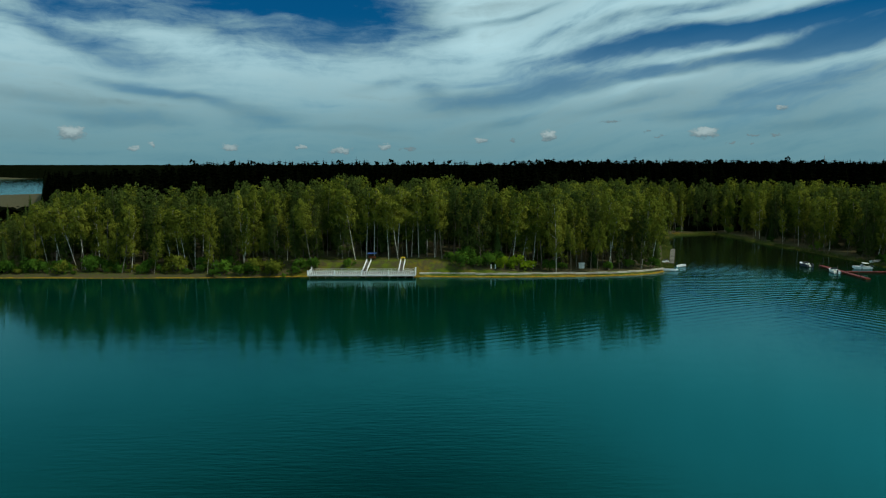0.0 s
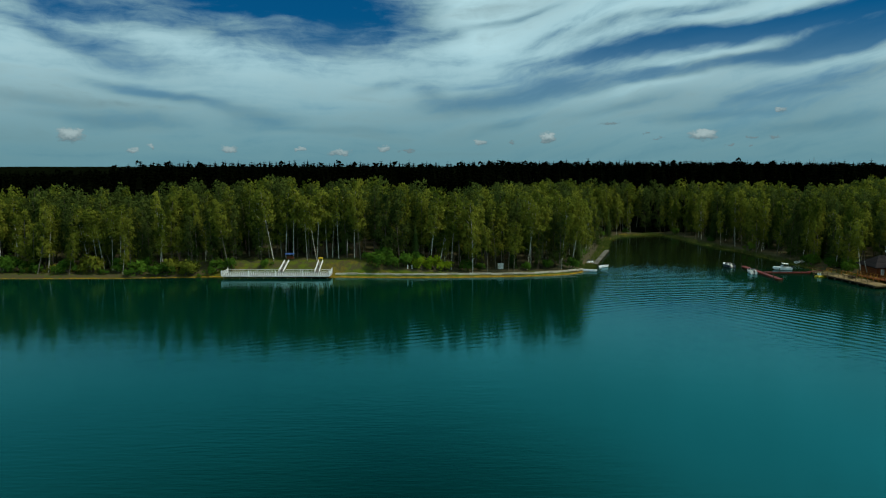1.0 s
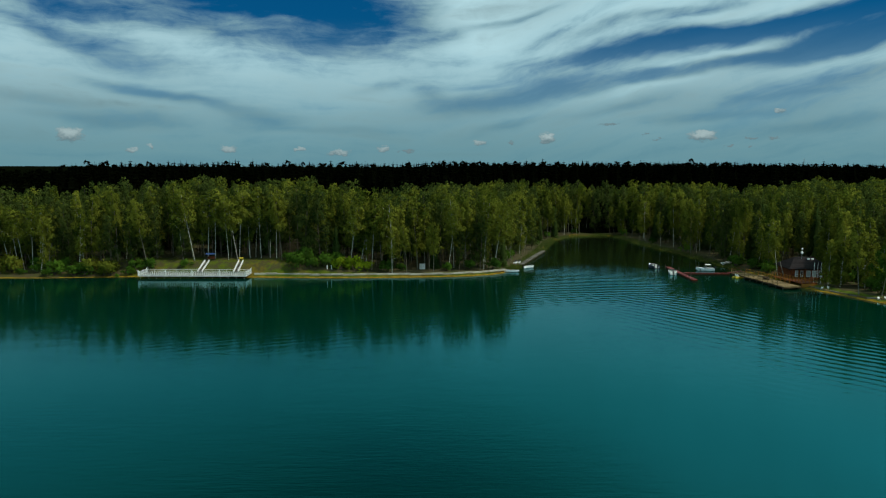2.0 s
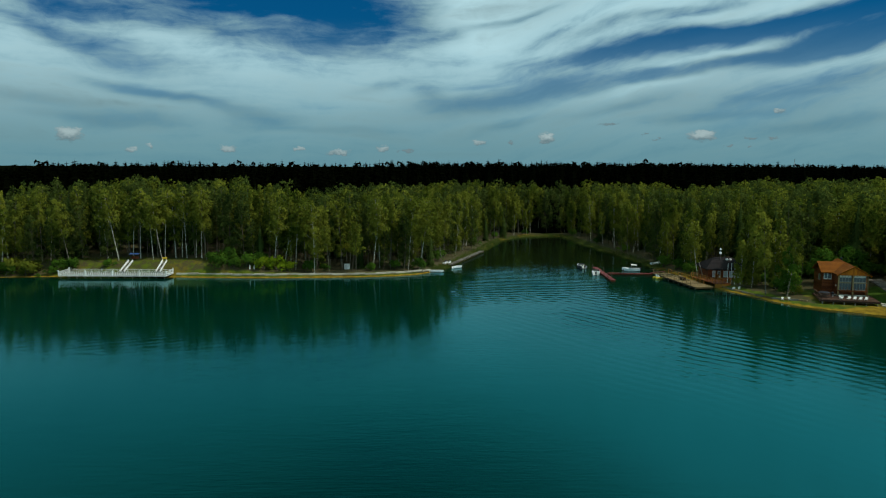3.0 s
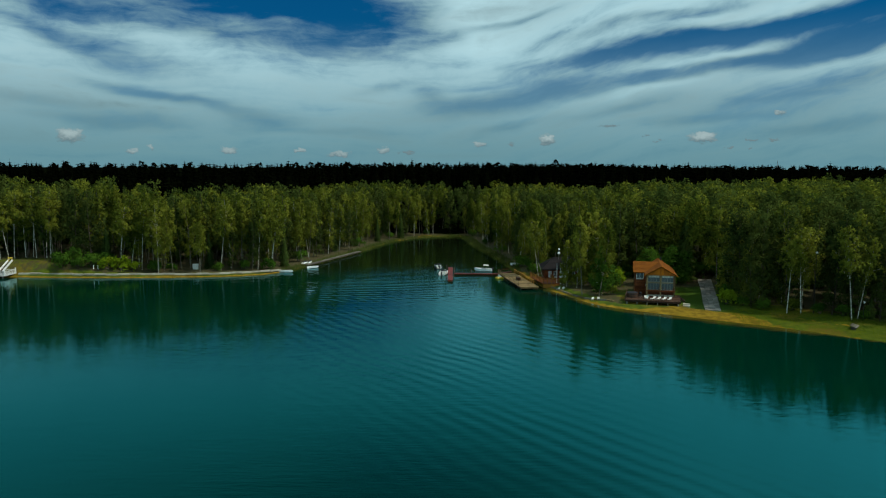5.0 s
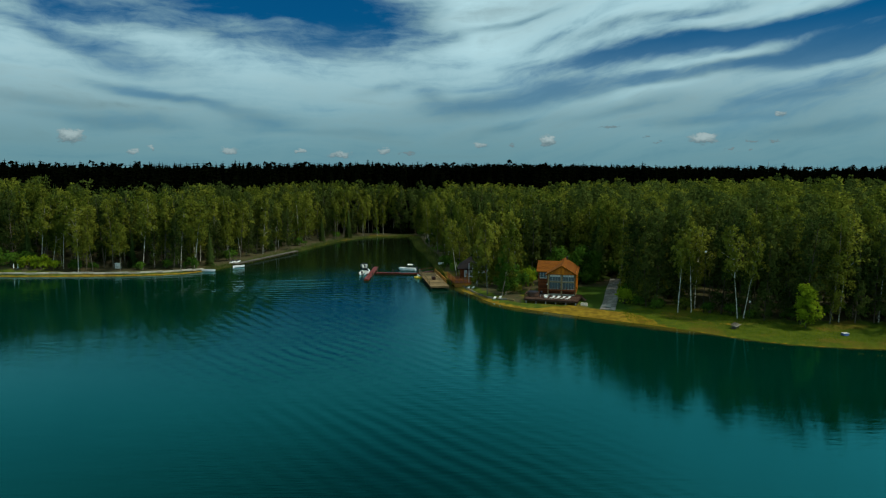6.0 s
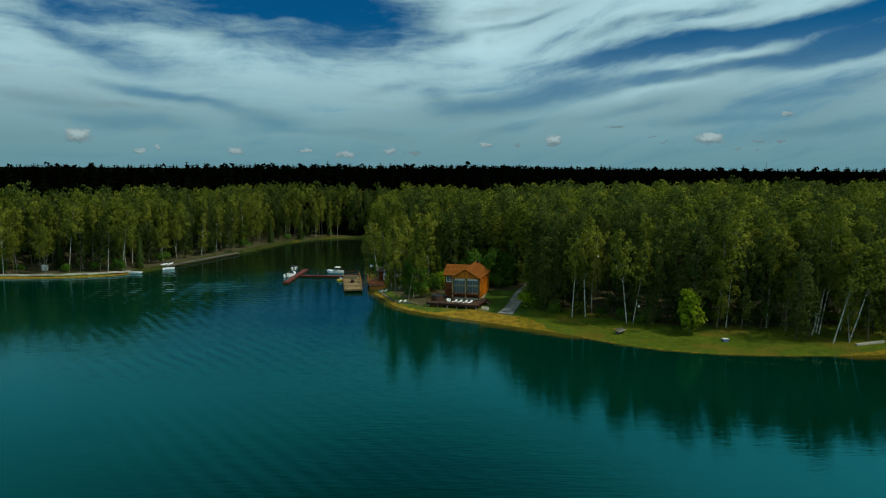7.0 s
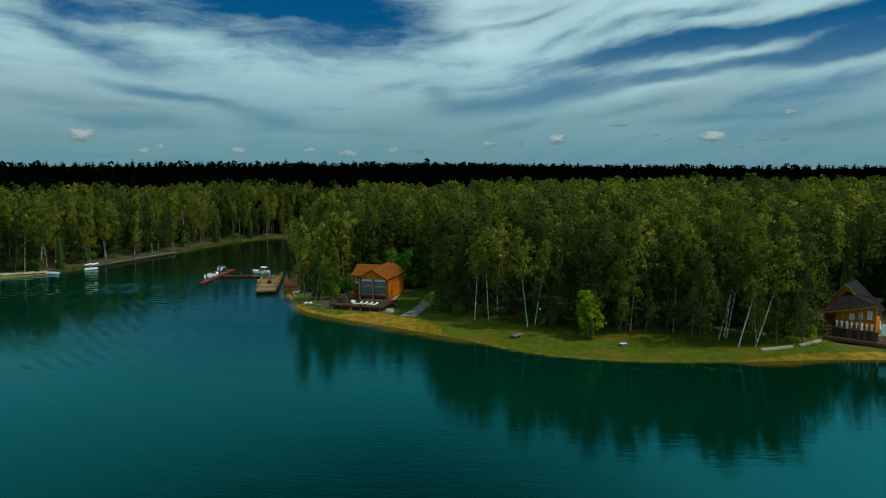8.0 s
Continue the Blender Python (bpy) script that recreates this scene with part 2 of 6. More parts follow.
def water_material():
    """Calm teal lake water: soft swell, cat's-paws in patches and the long fading waves of a passing boat off the inlet."""
    m, n = material("lake water")
    pos = n.add("ShaderNodeNewGeometry").outputs["Position"]
    sx, sy, _ = n.add("ShaderNodeSeparateXYZ", {0: pos}).outputs

    def wavelets(kx, ky, detail, seed):
        return n.noise(n.vec(n.math("MULTIPLY", sx, kx), n.math("MULTIPLY", sy, ky), seed), 1.0, detail, 0.5)

    calm = n.step(n.noise(n.vec(n.math("MULTIPLY", sx, 0.012), n.math("MULTIPLY", sy, 0.022), 3.0), 1.0, 3.0), 0.42, 0.66)
    ripple = n.math("MULTIPLY", wavelets(0.35, 1.6, 3.0, 0.0), n.math("MULTIPLY_ADD", calm, 0.65, 0.35))
    swell = wavelets(0.10, 0.28, 2.0, 7.0)
    # wake of a boat that went into the inlet: two arms of long waves, one to each side
    bend = n.math("MULTIPLY", n.noise(n.vec(n.math("MULTIPLY", sx, 0.02), n.math("MULTIPLY", sy, 0.02), 5.0), 1.0, 3.0), 7.0)

    def arm(nx, ny, length, x0, y0, tx, ty, along, wide):
        """Waves whose normal is (nx, ny), strongest along the line from (x0, y0) in the direction (tx, ty)."""
        phase = n.math("ADD", n.math("ADD", n.math("MULTIPLY", sx, nx), n.math("MULTIPLY", sy, ny)), bend)
        wave = n.math("SINE", n.math("MULTIPLY", phase, 2 * math.pi / length))
        dx, dy = n.math("SUBTRACT", sx, x0), n.math("SUBTRACT", sy, y0)
        a = n.math("MULTIPLY", n.math("ADD", n.math("MULTIPLY", dx, tx), n.math("MULTIPLY", dy, ty)), 1 / along)
        b = n.math("MULTIPLY", n.math("SUBTRACT", n.math("MULTIPLY", dx, ty), n.math("MULTIPLY", dy, tx)), 1 / wide)
        fade = n.math("EXPONENT", n.math("MULTIPLY", n.math("ADD", n.math("MULTIPLY", a, a), n.math("MULTIPLY", b, b)), -1.0))
        return n.math("MULTIPLY", wave, fade)

    broken = n.math("MULTIPLY_ADD", n.step(n.noise(n.vec(n.math("MULTIPLY", sx, 0.035), n.math("MULTIPLY", sy, 0.05), 8.0), 1.0, 3.0), 0.38, 0.62), 0.7, 0.3)
    arms = n.math("ADD", n.math("MULTIPLY", arm(-0.44, 0.90, 2.2, 52.0, 148.0, 0.90, 0.44, 55.0, 17.0), 0.45), n.math("MULTIPLY", arm(0.80, 0.60, 2.4, 98.0, 128.0, 0.40, -0.92, 70.0, 20.0), 0.75))
    arms = n.math("ADD", arms, n.math("MULTIPLY", arm(0.12, 0.99, 2.3, 82.0, 176.0, 1.0, 0.0, 27.0, 22.0), 1.5))
    wake = n.math("MULTIPLY", arms, broken)
    height = n.math("ADD", n.math("MULTIPLY", n.math("ADD", ripple, n.math("MULTIPLY", wavelets(0.6, 3.4, 2.0, 21.0), 0.3)), 0.028), n.math("MULTIPLY", swell, 0.018))
    height = n.math("ADD", height, n.math("MULTIPLY", wake, 0.030))
    b = n.add("ShaderNodeBump", {"Strength": 1.0, "Distance": 1.0, "Height": height})
    tone = n.noise(n.vec(n.math("MULTIPLY", sx, 0.006), n.math("MULTIPLY", sy, 0.012), 1.0), 1.0, 3.0)
    col = n.mix(n.step(tone, 0.35, 0.65), (0.0, 0.0112, 0.0048), (0.0, 0.0165, 0.0090))
    # inside the inlet the trees' dark reflection is put into the water colour
    tree_reflection = n.math("MULTIPLY", n.step(sy, 178.0, 214.0), n.math("MULTIPLY", n.step(sx, 56.0, 70.0), n.math("SUBTRACT", 1.0, n.step(sx, 124.0, 132.0))))
    col = n.mix(tree_reflection, col, (0.0045, 0.0075, 0.0020))
    # sand showing through the shallows
    shoal = n.add("ShaderNodeAttribute")
    shoal.attribute_name = "shoal"
    patchy = n.math("MULTIPLY_ADD", n.noise(pos, 0.35, 4.0), 0.7, -0.35)
    col = n.mix(n.math("MULTIPLY", n.step(n.math("ADD", shoal.outputs["Fac"], patchy), 0.35, 1.0), 0.8), col, (0.085, 0.062, 0.006))
    deep = n.add("ShaderNodeBsdfDiffuse", {"Color": col, "Normal": b.outputs[0]})
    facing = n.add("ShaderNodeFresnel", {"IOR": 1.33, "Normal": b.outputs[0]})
    # whiter glints at low view angles are put into the reflection's colour
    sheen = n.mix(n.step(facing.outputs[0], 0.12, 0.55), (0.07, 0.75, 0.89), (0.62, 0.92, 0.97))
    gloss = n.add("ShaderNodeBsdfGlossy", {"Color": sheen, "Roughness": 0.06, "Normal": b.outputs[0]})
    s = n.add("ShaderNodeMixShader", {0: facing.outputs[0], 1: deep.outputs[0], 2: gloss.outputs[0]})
    n.out("ShaderNodeOutputMaterial", s.outputs[0])
    return m


M_GROUND, M_WATER, M_BARK = ground_material(), water_material(), bark_material("birch bark", (0.36, 0.34, 0.27), (0.60, 0.57, 0.48))
M_OLDBARK = bark_material("grey birch bark", (0.085, 0.08, 0.055), (0.21, 0.19, 0.14))
M_BIRCH = leaf_material("birch leaves", (0.040, 0.064, 0.007), (0.195, 0.210, 0.026), 0.34)
# leaf colour with the shade between and behind the birches put into it
M_SHADE_TREE = leaf_material("shade-dark broad leaves", (0.018, 0.034, 0.008), (0.075, 0.100, 0.020))
M_BUSH = leaf_material("bush leaves", (0.022, 0.060, 0.008), (0.085, 0.170, 0.018), 0.38)
M_LIME = leaf_material("fresh green leaves", (0.085, 0.150, 0.007), (0.230, 0.310, 0.016), 0.42, 0.25)
M_SPRUCE = leaf_material("spruce needles", (0.022, 0.042, 0.010), (0.060, 0.090, 0.020), 0.2)
# cloud shade over the dark conifers is put into this near-black
M_SHADED_PINE = leaf_material("dark conifer needles with cloud shade", (0.0010, 0.0016, 0.0008), (0.0030, 0.0042, 0.0014), 0.05)
M_TRUNK = surface("grey-brown bark", (0.035, 0.028, 0.02), (0.11, 0.09, 0.065), 2.0, 0.9, 0.5)
M_WHITE = surface("white paint", (0.60, 0.61, 0.58), (0.80, 0.80, 0.77), 1.5, 0.5, 0.05, spread=0.1)
M_WHITE_WORN = surface("worn white paint", (0.42, 0.42, 0.38), (0.74, 0.73, 0.68), 1.1, 0.65, 0.15, spread=0.2)
M_DECK = surface("weathered deck wood", (0.095, 0.066, 0.028), (0.25, 0.175, 0.08), 1.2, 0.8, 0.2, spread=0.6)
M_DARKDECK = surface("dark stained deck wood", (0.028, 0.014, 0.009), (0.085, 0.045, 0.028), 1.2, 0.6, 0.2, spread=0.6)
M_ORANGE = surface("orange stained pine", (0.29, 0.075, 0.003), (0.50, 0.150, 0.006), 0.9, 0.45, 0.12, spread=0.35)
M_RED = surface("red-brown timber, stain and shade tone", (0.075, 0.018, 0.005), (0.17, 0.045, 0.012), 0.9, 0.55, 0.15, spread=0.4)
M_ROOF = surface("brown shingles", (0.105, 0.030, 0.0015), (0.165, 0.052, 0.003), 1.4, 0.85, 0.35, spread=0.2)
M_DARKROOF = surface("dark roof shingles", (0.005, 0.0037, 0.0038), (0.013, 0.0095, 0.0095), 1.4, 0.75, 0.3, spread=0.3)
M_HONEY = surface("honey-brown stained rails", (0.16, 0.065, 0.010), (0.32, 0.14, 0.025), 1.2, 0.6, 0.15, spread=0.4)
M_REDJETTY = surface("red painted jetty boards", (0.07, 0.012, 0.010), (0.15, 0.030, 0.024), 1.0, 0.6, 0.15, spread=0.5)
M_GREYDECK = surface("grey pier boards", (0.20, 0.20, 0.18), (0.38, 0.38, 0.34), 1.0, 0.8, 0.2, spread=0.4)
M_CONCRETE = surface("concrete", (0.24, 0.22, 0.17), (0.44, 0.41, 0.33), 0.8, 0.9, 0.3, spread=0.2)
M_PATH = surface("grey paving", (0.11, 0.10, 0.085), (0.22, 0.205, 0.175), 1.1, 0.9, 0.3, spread=0.3)
M_DARK = surface("dark metal", (0.012, 0.012, 0.014), (0.035, 0.035, 0.04), 3.0, 0.5, 0.05)
M_STEEL = surface("galvanised steel", (0.30, 0.31, 0.31), (0.5, 0.51, 0.5), 3.0, 0.4, 0.05, metal=0.7)
M_YELLOW = surface("yellow plastic hull", (0.55, 0.34, 0.01), (0.75, 0.50, 0.02), 1.5, 0.35, 0.03, spread=0.1)
M_BLUE = surface("blue plastic", (0.02, 0.045, 0.14), (0.05, 0.11, 0.28), 1.5, 0.4, 0.05, spread=0.1)
M_GELCOAT = surface("white gelcoat", (0.62, 0.64, 0.63), (0.80, 0.81, 0.79), 1.2, 0.25, 0.02, spread=0.1)
M_NAVY = surface("dark hull paint", (0.01, 0.014, 0.03), (0.03, 0.04, 0.07), 1.2, 0.3, 0.02)
M_SEAT = surface("dark vinyl", (0.015, 0.015, 0.018), (0.05, 0.05, 0.055), 4.0, 0.6, 0.1)
M_CLOTH = surface("pale canvas", (0.55, 0.54, 0.48), (0.76, 0.75, 0.68), 2.0, 0.9, 0.2, spread=0.2)
M_OLDWOOD = surface("old dark wood", (0.06, 0.055, 0.045), (0.16, 0.15, 0.12), 1.4, 0.85, 0.25, spread=0.3)
M_WOODGREY = surface("silvered wood", (0.15, 0.14, 0.12), (0.34, 0.32, 0.27), 1.4, 0.85, 0.25, spread=0.3)


def glass_material(name, tint):
    m, n = material(name)
    p = n.add("ShaderNodeBsdfPrincipled", {"Base Color": tint, "Roughness": 0.06, "IOR": 1.5, "Specular IOR Level": 0.8})
    n.out("ShaderNodeOutputMaterial", p.outputs[0])
    return m


M_GLASS = glass_material("window glass", (0.07, 0.08, 0.085))
M_CURTAIN_GLASS = glass_material("curtained window", (0.45, 0.46, 0.44))


# ---- building helpers ----
def thing(name, x, y, z, turn=0.0, label="", category="", group=""):
    ob = new(name)
    ob.empty_display_size = 0.3
    ob.matrix_world = pose(x, y, z, 0, 0, turn)
    return tagged(ob, label, category, group)


def part(name, bm, mat, parent, label=""):
    """Links a bmesh as one mesh object under a thing or a part, in the thing's own axes."""
    data = bpy.data.meshes.new(name)
    bm.to_mesh(data)
    bm.free()
    data.materials.append(mat)
    ob = new(name, data)
    ob.parent = parent
    return tagged(ob, label)


def sheet(name, verts, faces, mats, parent=None, which=None, smooth=False):
    data = bpy.data.meshes.new(name)
    data.from_pydata(verts, [], faces)
    for m in mats:
        data.materials.append(m)
    if which is not None:
        data.polygons.foreach_set("material_index", which)
    if smooth:
        data.polygons.foreach_set("use_smooth", [True] * len(data.polygons))
    ob = new(name, data)
    ob.parent = parent
    return ob


def box(bm, x0, y0, z0, x1, y1, z1, bevel=0.0):
    vs = bmesh.ops.create_cube(bm, size=1, matrix=Matrix.LocRotScale(((x0 + x1) / 2, (y0 + y1) / 2, (z0 + z1) / 2), None, (x1 - x0, y1 - y0, z1 - z0)))["verts"]
    if bevel:
        bmesh.ops.bevel(bm, geom=list({e for v in vs for e in v.link_edges}), offset=bevel, segments=1, affect="EDGES")
    return bm


def boxed(*a, bevel=0.0):
    return box(bmesh.new(), *a, bevel=bevel)


def rod(bm, a, b, r0, r1=None, sides=6):
    a, b = Vector(a), Vector(b)
    m = Matrix.Translation((a + b) / 2) @ (b - a).to_track_quat("Z", "Y").to_matrix().to_4x4()
    bmesh.ops.create_cone(bm, cap_ends=True, segments=sides, radius1=r0, radius2=r0 if r1 is None else r1, depth=(b - a).length, matrix=m)
    return bm


def beam(bm, a, b, w, h):
    """A square bar from a to b, w wide across and h high."""
    a, b = Vector(a), Vector(b)
    q = (b - a).to_track_quat("X", "Z").to_matrix().to_4x4()
    bmesh.ops.create_cube(bm, size=1, matrix=Matrix.Translation((a + b) / 2) @ q @ Matrix.Diagonal(((b - a).length, w, h, 1)))
    return bm


def slab(bm, pts, thick):
    """A plate with the outline pts, thickened downwards along its normal."""
    vs = [bm.verts.new(p) for p in pts]
    f = bm.faces.new(vs)
    f.normal_update()
    n = f.normal * (-thick if f.normal.z > 0 else thick)
    low = [bm.verts.new(Vector(p) + n) for p in pts]
    bm.faces.new(low[::-1])
    for i in range(len(pts)):
        j = (i + 1) % len(pts)
        bm.faces.new((vs[i], low[i], low[j], vs[j]))
    bmesh.ops.recalc_face_normals(bm, faces=bm.faces)
    return bm


# ---- the lie of the land ----
SHORE = [(-700, 168), (-300, 176), (-112, 181.5), (-84, 180.9), (-60, 181.4), (-46, 183), (-34, 184.5), (-8, 183.6), (10, 182.8), (26, 183), (39, 184.2),
         (51, 186.3), (58, 190), (62, 197), (67, 212), (76, 241), (83, 270), (89, 286), (101, 296), (112, 300), (115, 282), (117, 258),
         (120, 240), (123, 219), (125, 200), (126.5, 182), (128.5, 168), (132.3, 158), (136.0, 148.2), (141.6, 143.0), (149, 137.8), (156, 133),
         (162, 129), (167.5, 125.2), (171.5, 121.2), (175.5, 117.6), (181, 114.2), (187, 112.2), (194, 111.2), (201, 111), (209, 111.5), (217, 112.2), (223, 113), (232, 113), (270, 115), (500, 108), (900, 90)]


def shore_line():
    """The shore's corners, rounded off."""
    p = np.array(SHORE, float)
    for _ in range(2):
        q = np.empty((2 * len(p) - 2, 2))
        q[0::2], q[1::2] = 0.75 * p[:-1] + 0.25 * p[1:], 0.25 * p[:-1] + 0.75 * p[1:]
        p = q
    return p


LINE = shore_line()
POLY = np.vstack([LINE, [(6000, 90), (6000, 6000), (-6000, 6000), (-6000, 168)]])


def inland(x, y):
    """Metres inland from the shore (negative over water), for arrays."""
    x, y = np.asarray(x, float), np.asarray(y, float)
    best = np.full(x.shape, 1e9)
    inside = np.zeros(x.shape, bool)
    for (ax, ay), (bx, by) in zip(POLY, np.roll(POLY, -1, 0)):
        dx, dy = bx - ax, by - ay
        t = np.clip(((x - ax) * dx + (y - ay) * dy) / (dx * dx + dy * dy + 1e-9), 0, 1)
        best = np.minimum(best, np.hypot(x - ax - t * dx, y - ay - t * dy))
        if abs(dy) > 1e-9:
            inside ^= ((ay > y) != (by > y)) & (x < ax + (y - ay) / dy * dx)
    d = np.where(inside, best, -best)
    far_lake = np.hypot((x + 620) / 300, (y - 1000) / 460)  # the other lake behind the wood
    d = np.minimum(d, (far_lake - 1) * 300)
    behind = -330 - y + 25 * np.sin(x * 0.01)  # the opposite bank
    return np.maximum(d, behind)


def smooth(x, a, b):
    t = np.clip((np.asarray(x, float) - a) / (b - a), 0, 1)
    return t * t * (3 - 2 * t)


def height(x, y, d=None):
    """Ground height above the water."""
    x, y = np.asarray(x, float), np.asarray(y, float)
    d = inland(x, y) if d is None else d
    bank = smooth(x, -70, -35) * (1 - smooth(x, 0, 30))
    meadow = smooth(x, 158, 175) * (1 - smooth(x, 222, 235)) * (y < 200)
    h = 0.10 * np.minimum(d, 2.0) + (0.5 - 0.35 * meadow) * smooth(d, 1.2, 4) + 0.5 * meadow * smooth(d, 5, 14)
    beach = smooth(x, 137, 142) * (1 - smooth(x, 157, 163)) * (1 - smooth(y, 149, 157)) * (d < 20)
    h -= (0.33 * smooth(d, 1.2, 4)) * beach
    h += 2.7 * bank * smooth(d, 1.8, 7) + 1.3 * smooth(d, 6, 40) * (1 - 0.75 * beach) + 1.0 * smooth(d, 30, 150)
    h += 0.12 * np.sin(x * 0.31 + y * 0.17) * smooth(d, 4, 10) + 0.08 * np.sin(x * 0.83 - y * 0.6) * smooth(d, 4, 10)
    return np.where(d > 0, h, np.maximum(-0.16 * -d, -5.0))


def at_ground(x, y):
    return float(height(np.array([x]), np.array([y]))[0])


def axis(fine0, fine1, step, lo, hi):
    """Even steps between fine0 and fine1, growing ones out to lo and hi."""
    mid = list(np.arange(fine0, fine1 + step / 2, step))
    a, s, up = mid[-1], step, []
    while a < hi:
        s *= 1.22
        a += s
        up.append(min(a, hi))
    a, s, down = mid[0], step, []
    while a > lo:
        s *= 1.22
        a -= s
        down.append(max(a, lo))
    return np.array(down[::-1] + mid + up)


def build_ground():
    xs, ys = axis(-130, 250, 1.3, -4500, 4500), axis(108, 215, 0.9, -4500, 4700)
    gx, gy = np.meshgrid(xs, ys)
    d = inland(gx, gy)
    gz = height(gx, gy, d)
    nx, ny = len(xs), len(ys)
    i = (np.arange(ny - 1)[:, None] * nx + np.arange(nx - 1)[None, :]).ravel()
    ob = sheet("ground", np.stack([gx, gy, gz], -1).reshape(-1, 3).tolist(), np.stack([i, i + 1, i + nx + 1, i + nx], -1).tolist(), [M_GROUND], smooth=True)
    # sand: a narrow strip, wide before the cabin and the eastern house
    wide = 1.3 + 5.5 * smooth(gx, 143, 152) * (1 - smooth(gx, 160, 167)) * (gy < 180) + 1.6 * smooth(gx, 212, 222) * (gy < 180)
    wide = wide * (1 - 0.96 * smooth(gx, 162, 168) * (1 - smooth(gx, 207, 215)))
    wide = wide * (1 - 0.45 * (1 - smooth(gx, -50, -36)))
    wide = wide * (1 - 0.9 * (gx > 57) * smooth(gy, 192, 200))
    sand = (1 - smooth(d, wide * 0.7, wide * 1.3)) * (gy < 320) * (gy > -200)
    trail = smooth(gx, 160, 164) * (1 - smooth(gx, 176, 181)) * (gy < 180) * np.exp(-((d - 8.5 - 1.2 * np.sin(gx * 0.35)) / 0.9) ** 2)
    sand = np.maximum(sand, 0.62 * trail)
    meadow = smooth(gx, 155, 166) * (1 - smooth(gx, 226, 240)) * (1 - smooth(d, 13, 19)) * (gy < 200)
    lawn = smooth(gx, 140, 145) * (1 - smooth(gx, 163, 168)) * (1 - smooth(gy, 158, 166))
    bank = smooth(gx, -46, -36) * (1 - smooth(gx, 2, 12)) * (1 - smooth(d, 8, 13)) * 0.48
    verge = (1 - smooth(d, 2.5, 6)) * (0.34 + 0.36 * smooth(gx, -44, -34) * (1 - smooth(gy, 188, 196))) * (gy < 320)
    grass = np.clip(np.maximum.reduce([meadow, lawn, bank, verge]), 0, 1)
    mown = smooth(gx, 153.5, 155.5) * (1 - smooth(gx, 161, 164)) * smooth(d, 6, 9) * (1 - smooth(gy, 160, 166))
    for name, values in (("sand", sand), ("grass", grass), ("lawn", mown)):
        a = ob.data.attributes.new(name, "FLOAT", "POINT")
        a.data.foreach_set("value", values.ravel().astype(np.float32))
    tagged(ob, "sandy lake shore, rough grass and dark wood floor", "ground", kind="structure")
    xs, ys = axis(-130, 250, 2.0, -4500, 4500), axis(108, 200, 1.5, -4500, 4700)
    gx, gy = np.meshgrid(xs, ys)
    nx, ny = len(xs), len(ys)
    i = (np.arange(ny - 1)[:, None] * nx + np.arange(nx - 1)[None, :]).ravel()
    water = sheet("water", np.stack([gx, gy, 0 * gx], -1).reshape(-1, 3).tolist(), np.stack([i, i + 1, i + nx + 1, i + nx], -1).tolist(), [M_WATER], smooth=True)
    reach = (1 - 0.75 * smooth(gx, 166, 172) * (1 - smooth(gx, 206, 212))) * (2.6 + 2.2 * smooth(gx, 130, 145) * (1 - smooth(gx, 215, 222))) * (1 - 0.55 * (1 - smooth(gx, -50, -36)))
    shoal = smooth(inland(gx, gy), -reach * 1.4, 0.3)
    water.data.attributes.new("shoal", "FLOAT", "POINT").data.foreach_set("value", shoal.ravel().astype(np.float32))
    tagged(water, "calm teal lake water with faint ripples", "lake", kind="structure")


build_ground()


# ---- trees ----
RNG = np.random.default_rng(11)


def tube(points, radii, sides=5):
    """Vertices and faces of a tapered tube along points."""
    p = np.asarray(points, float)
    vs, fs = [], []
    for k in range(len(p)):
        t = p[min(k + 1, len(p) - 1)] - p[max(k - 1, 0)]
        t /= np.linalg.norm(t) + 1e-9
        side = np.cross(t, (0.31, 0.93, 0.2))
        side /= np.linalg.norm(side) + 1e-9
        other = np.cross(t, side)
        for s in range(sides):
            a = 2 * math.pi * s / sides
            vs.append(p[k] + radii[k] * (math.cos(a) * side + math.sin(a) * other))
    for k in range(len(p) - 1):
        for s in range(sides):
            s2 = (s + 1) % sides
            fs.append((k * sides + s, k * sides + s2, (k + 1) * sides + s2, (k + 1) * sides + s))
    return np.array(vs), fs


def leaves(centres, spread, count, size, rng, droop=0.0):
    """Loose three-cornered leaf sprays round the centres, as (n, 3, 3) corners."""
    c = np.repeat(centres, count, 0)
    s = np.repeat(spread, count, 0)
    off = rng.normal(size=(len(c), 3))
    off /= np.linalg.norm(off, axis=1)[:, None]
    off[:, 2] = np.where(off[:, 2] < -0.35, -off[:, 2] * 0.6, off[:, 2])
    off *= s * (rng.uniform(0.45, 1.08, len(c)) ** 0.6)[:, None]
    hang = rng.uniform(size=len(c)) < 0.22 * droop
    off[:, 2] -= hang * rng.uniform(0.3, 1.5, len(c)) * s[:, 2]
    base = c + off
    a = rng.normal(size=(len(c), 3))
    b = rng.normal(size=(len(c), 3))
    a[:, 2] -= droop * 0.8
    a /= np.linalg.norm(a, axis=1)[:, None]
    b -= (b * a).sum(1)[:, None] * a
    b /= np.linalg.norm(b, axis=1)[:, None]
    L = size * rng.uniform(0.6, 1.4, len(c))[:, None]
    return np.stack([base - b * L * 0.42, base + b * L * 0.42, base + a * L], 1)


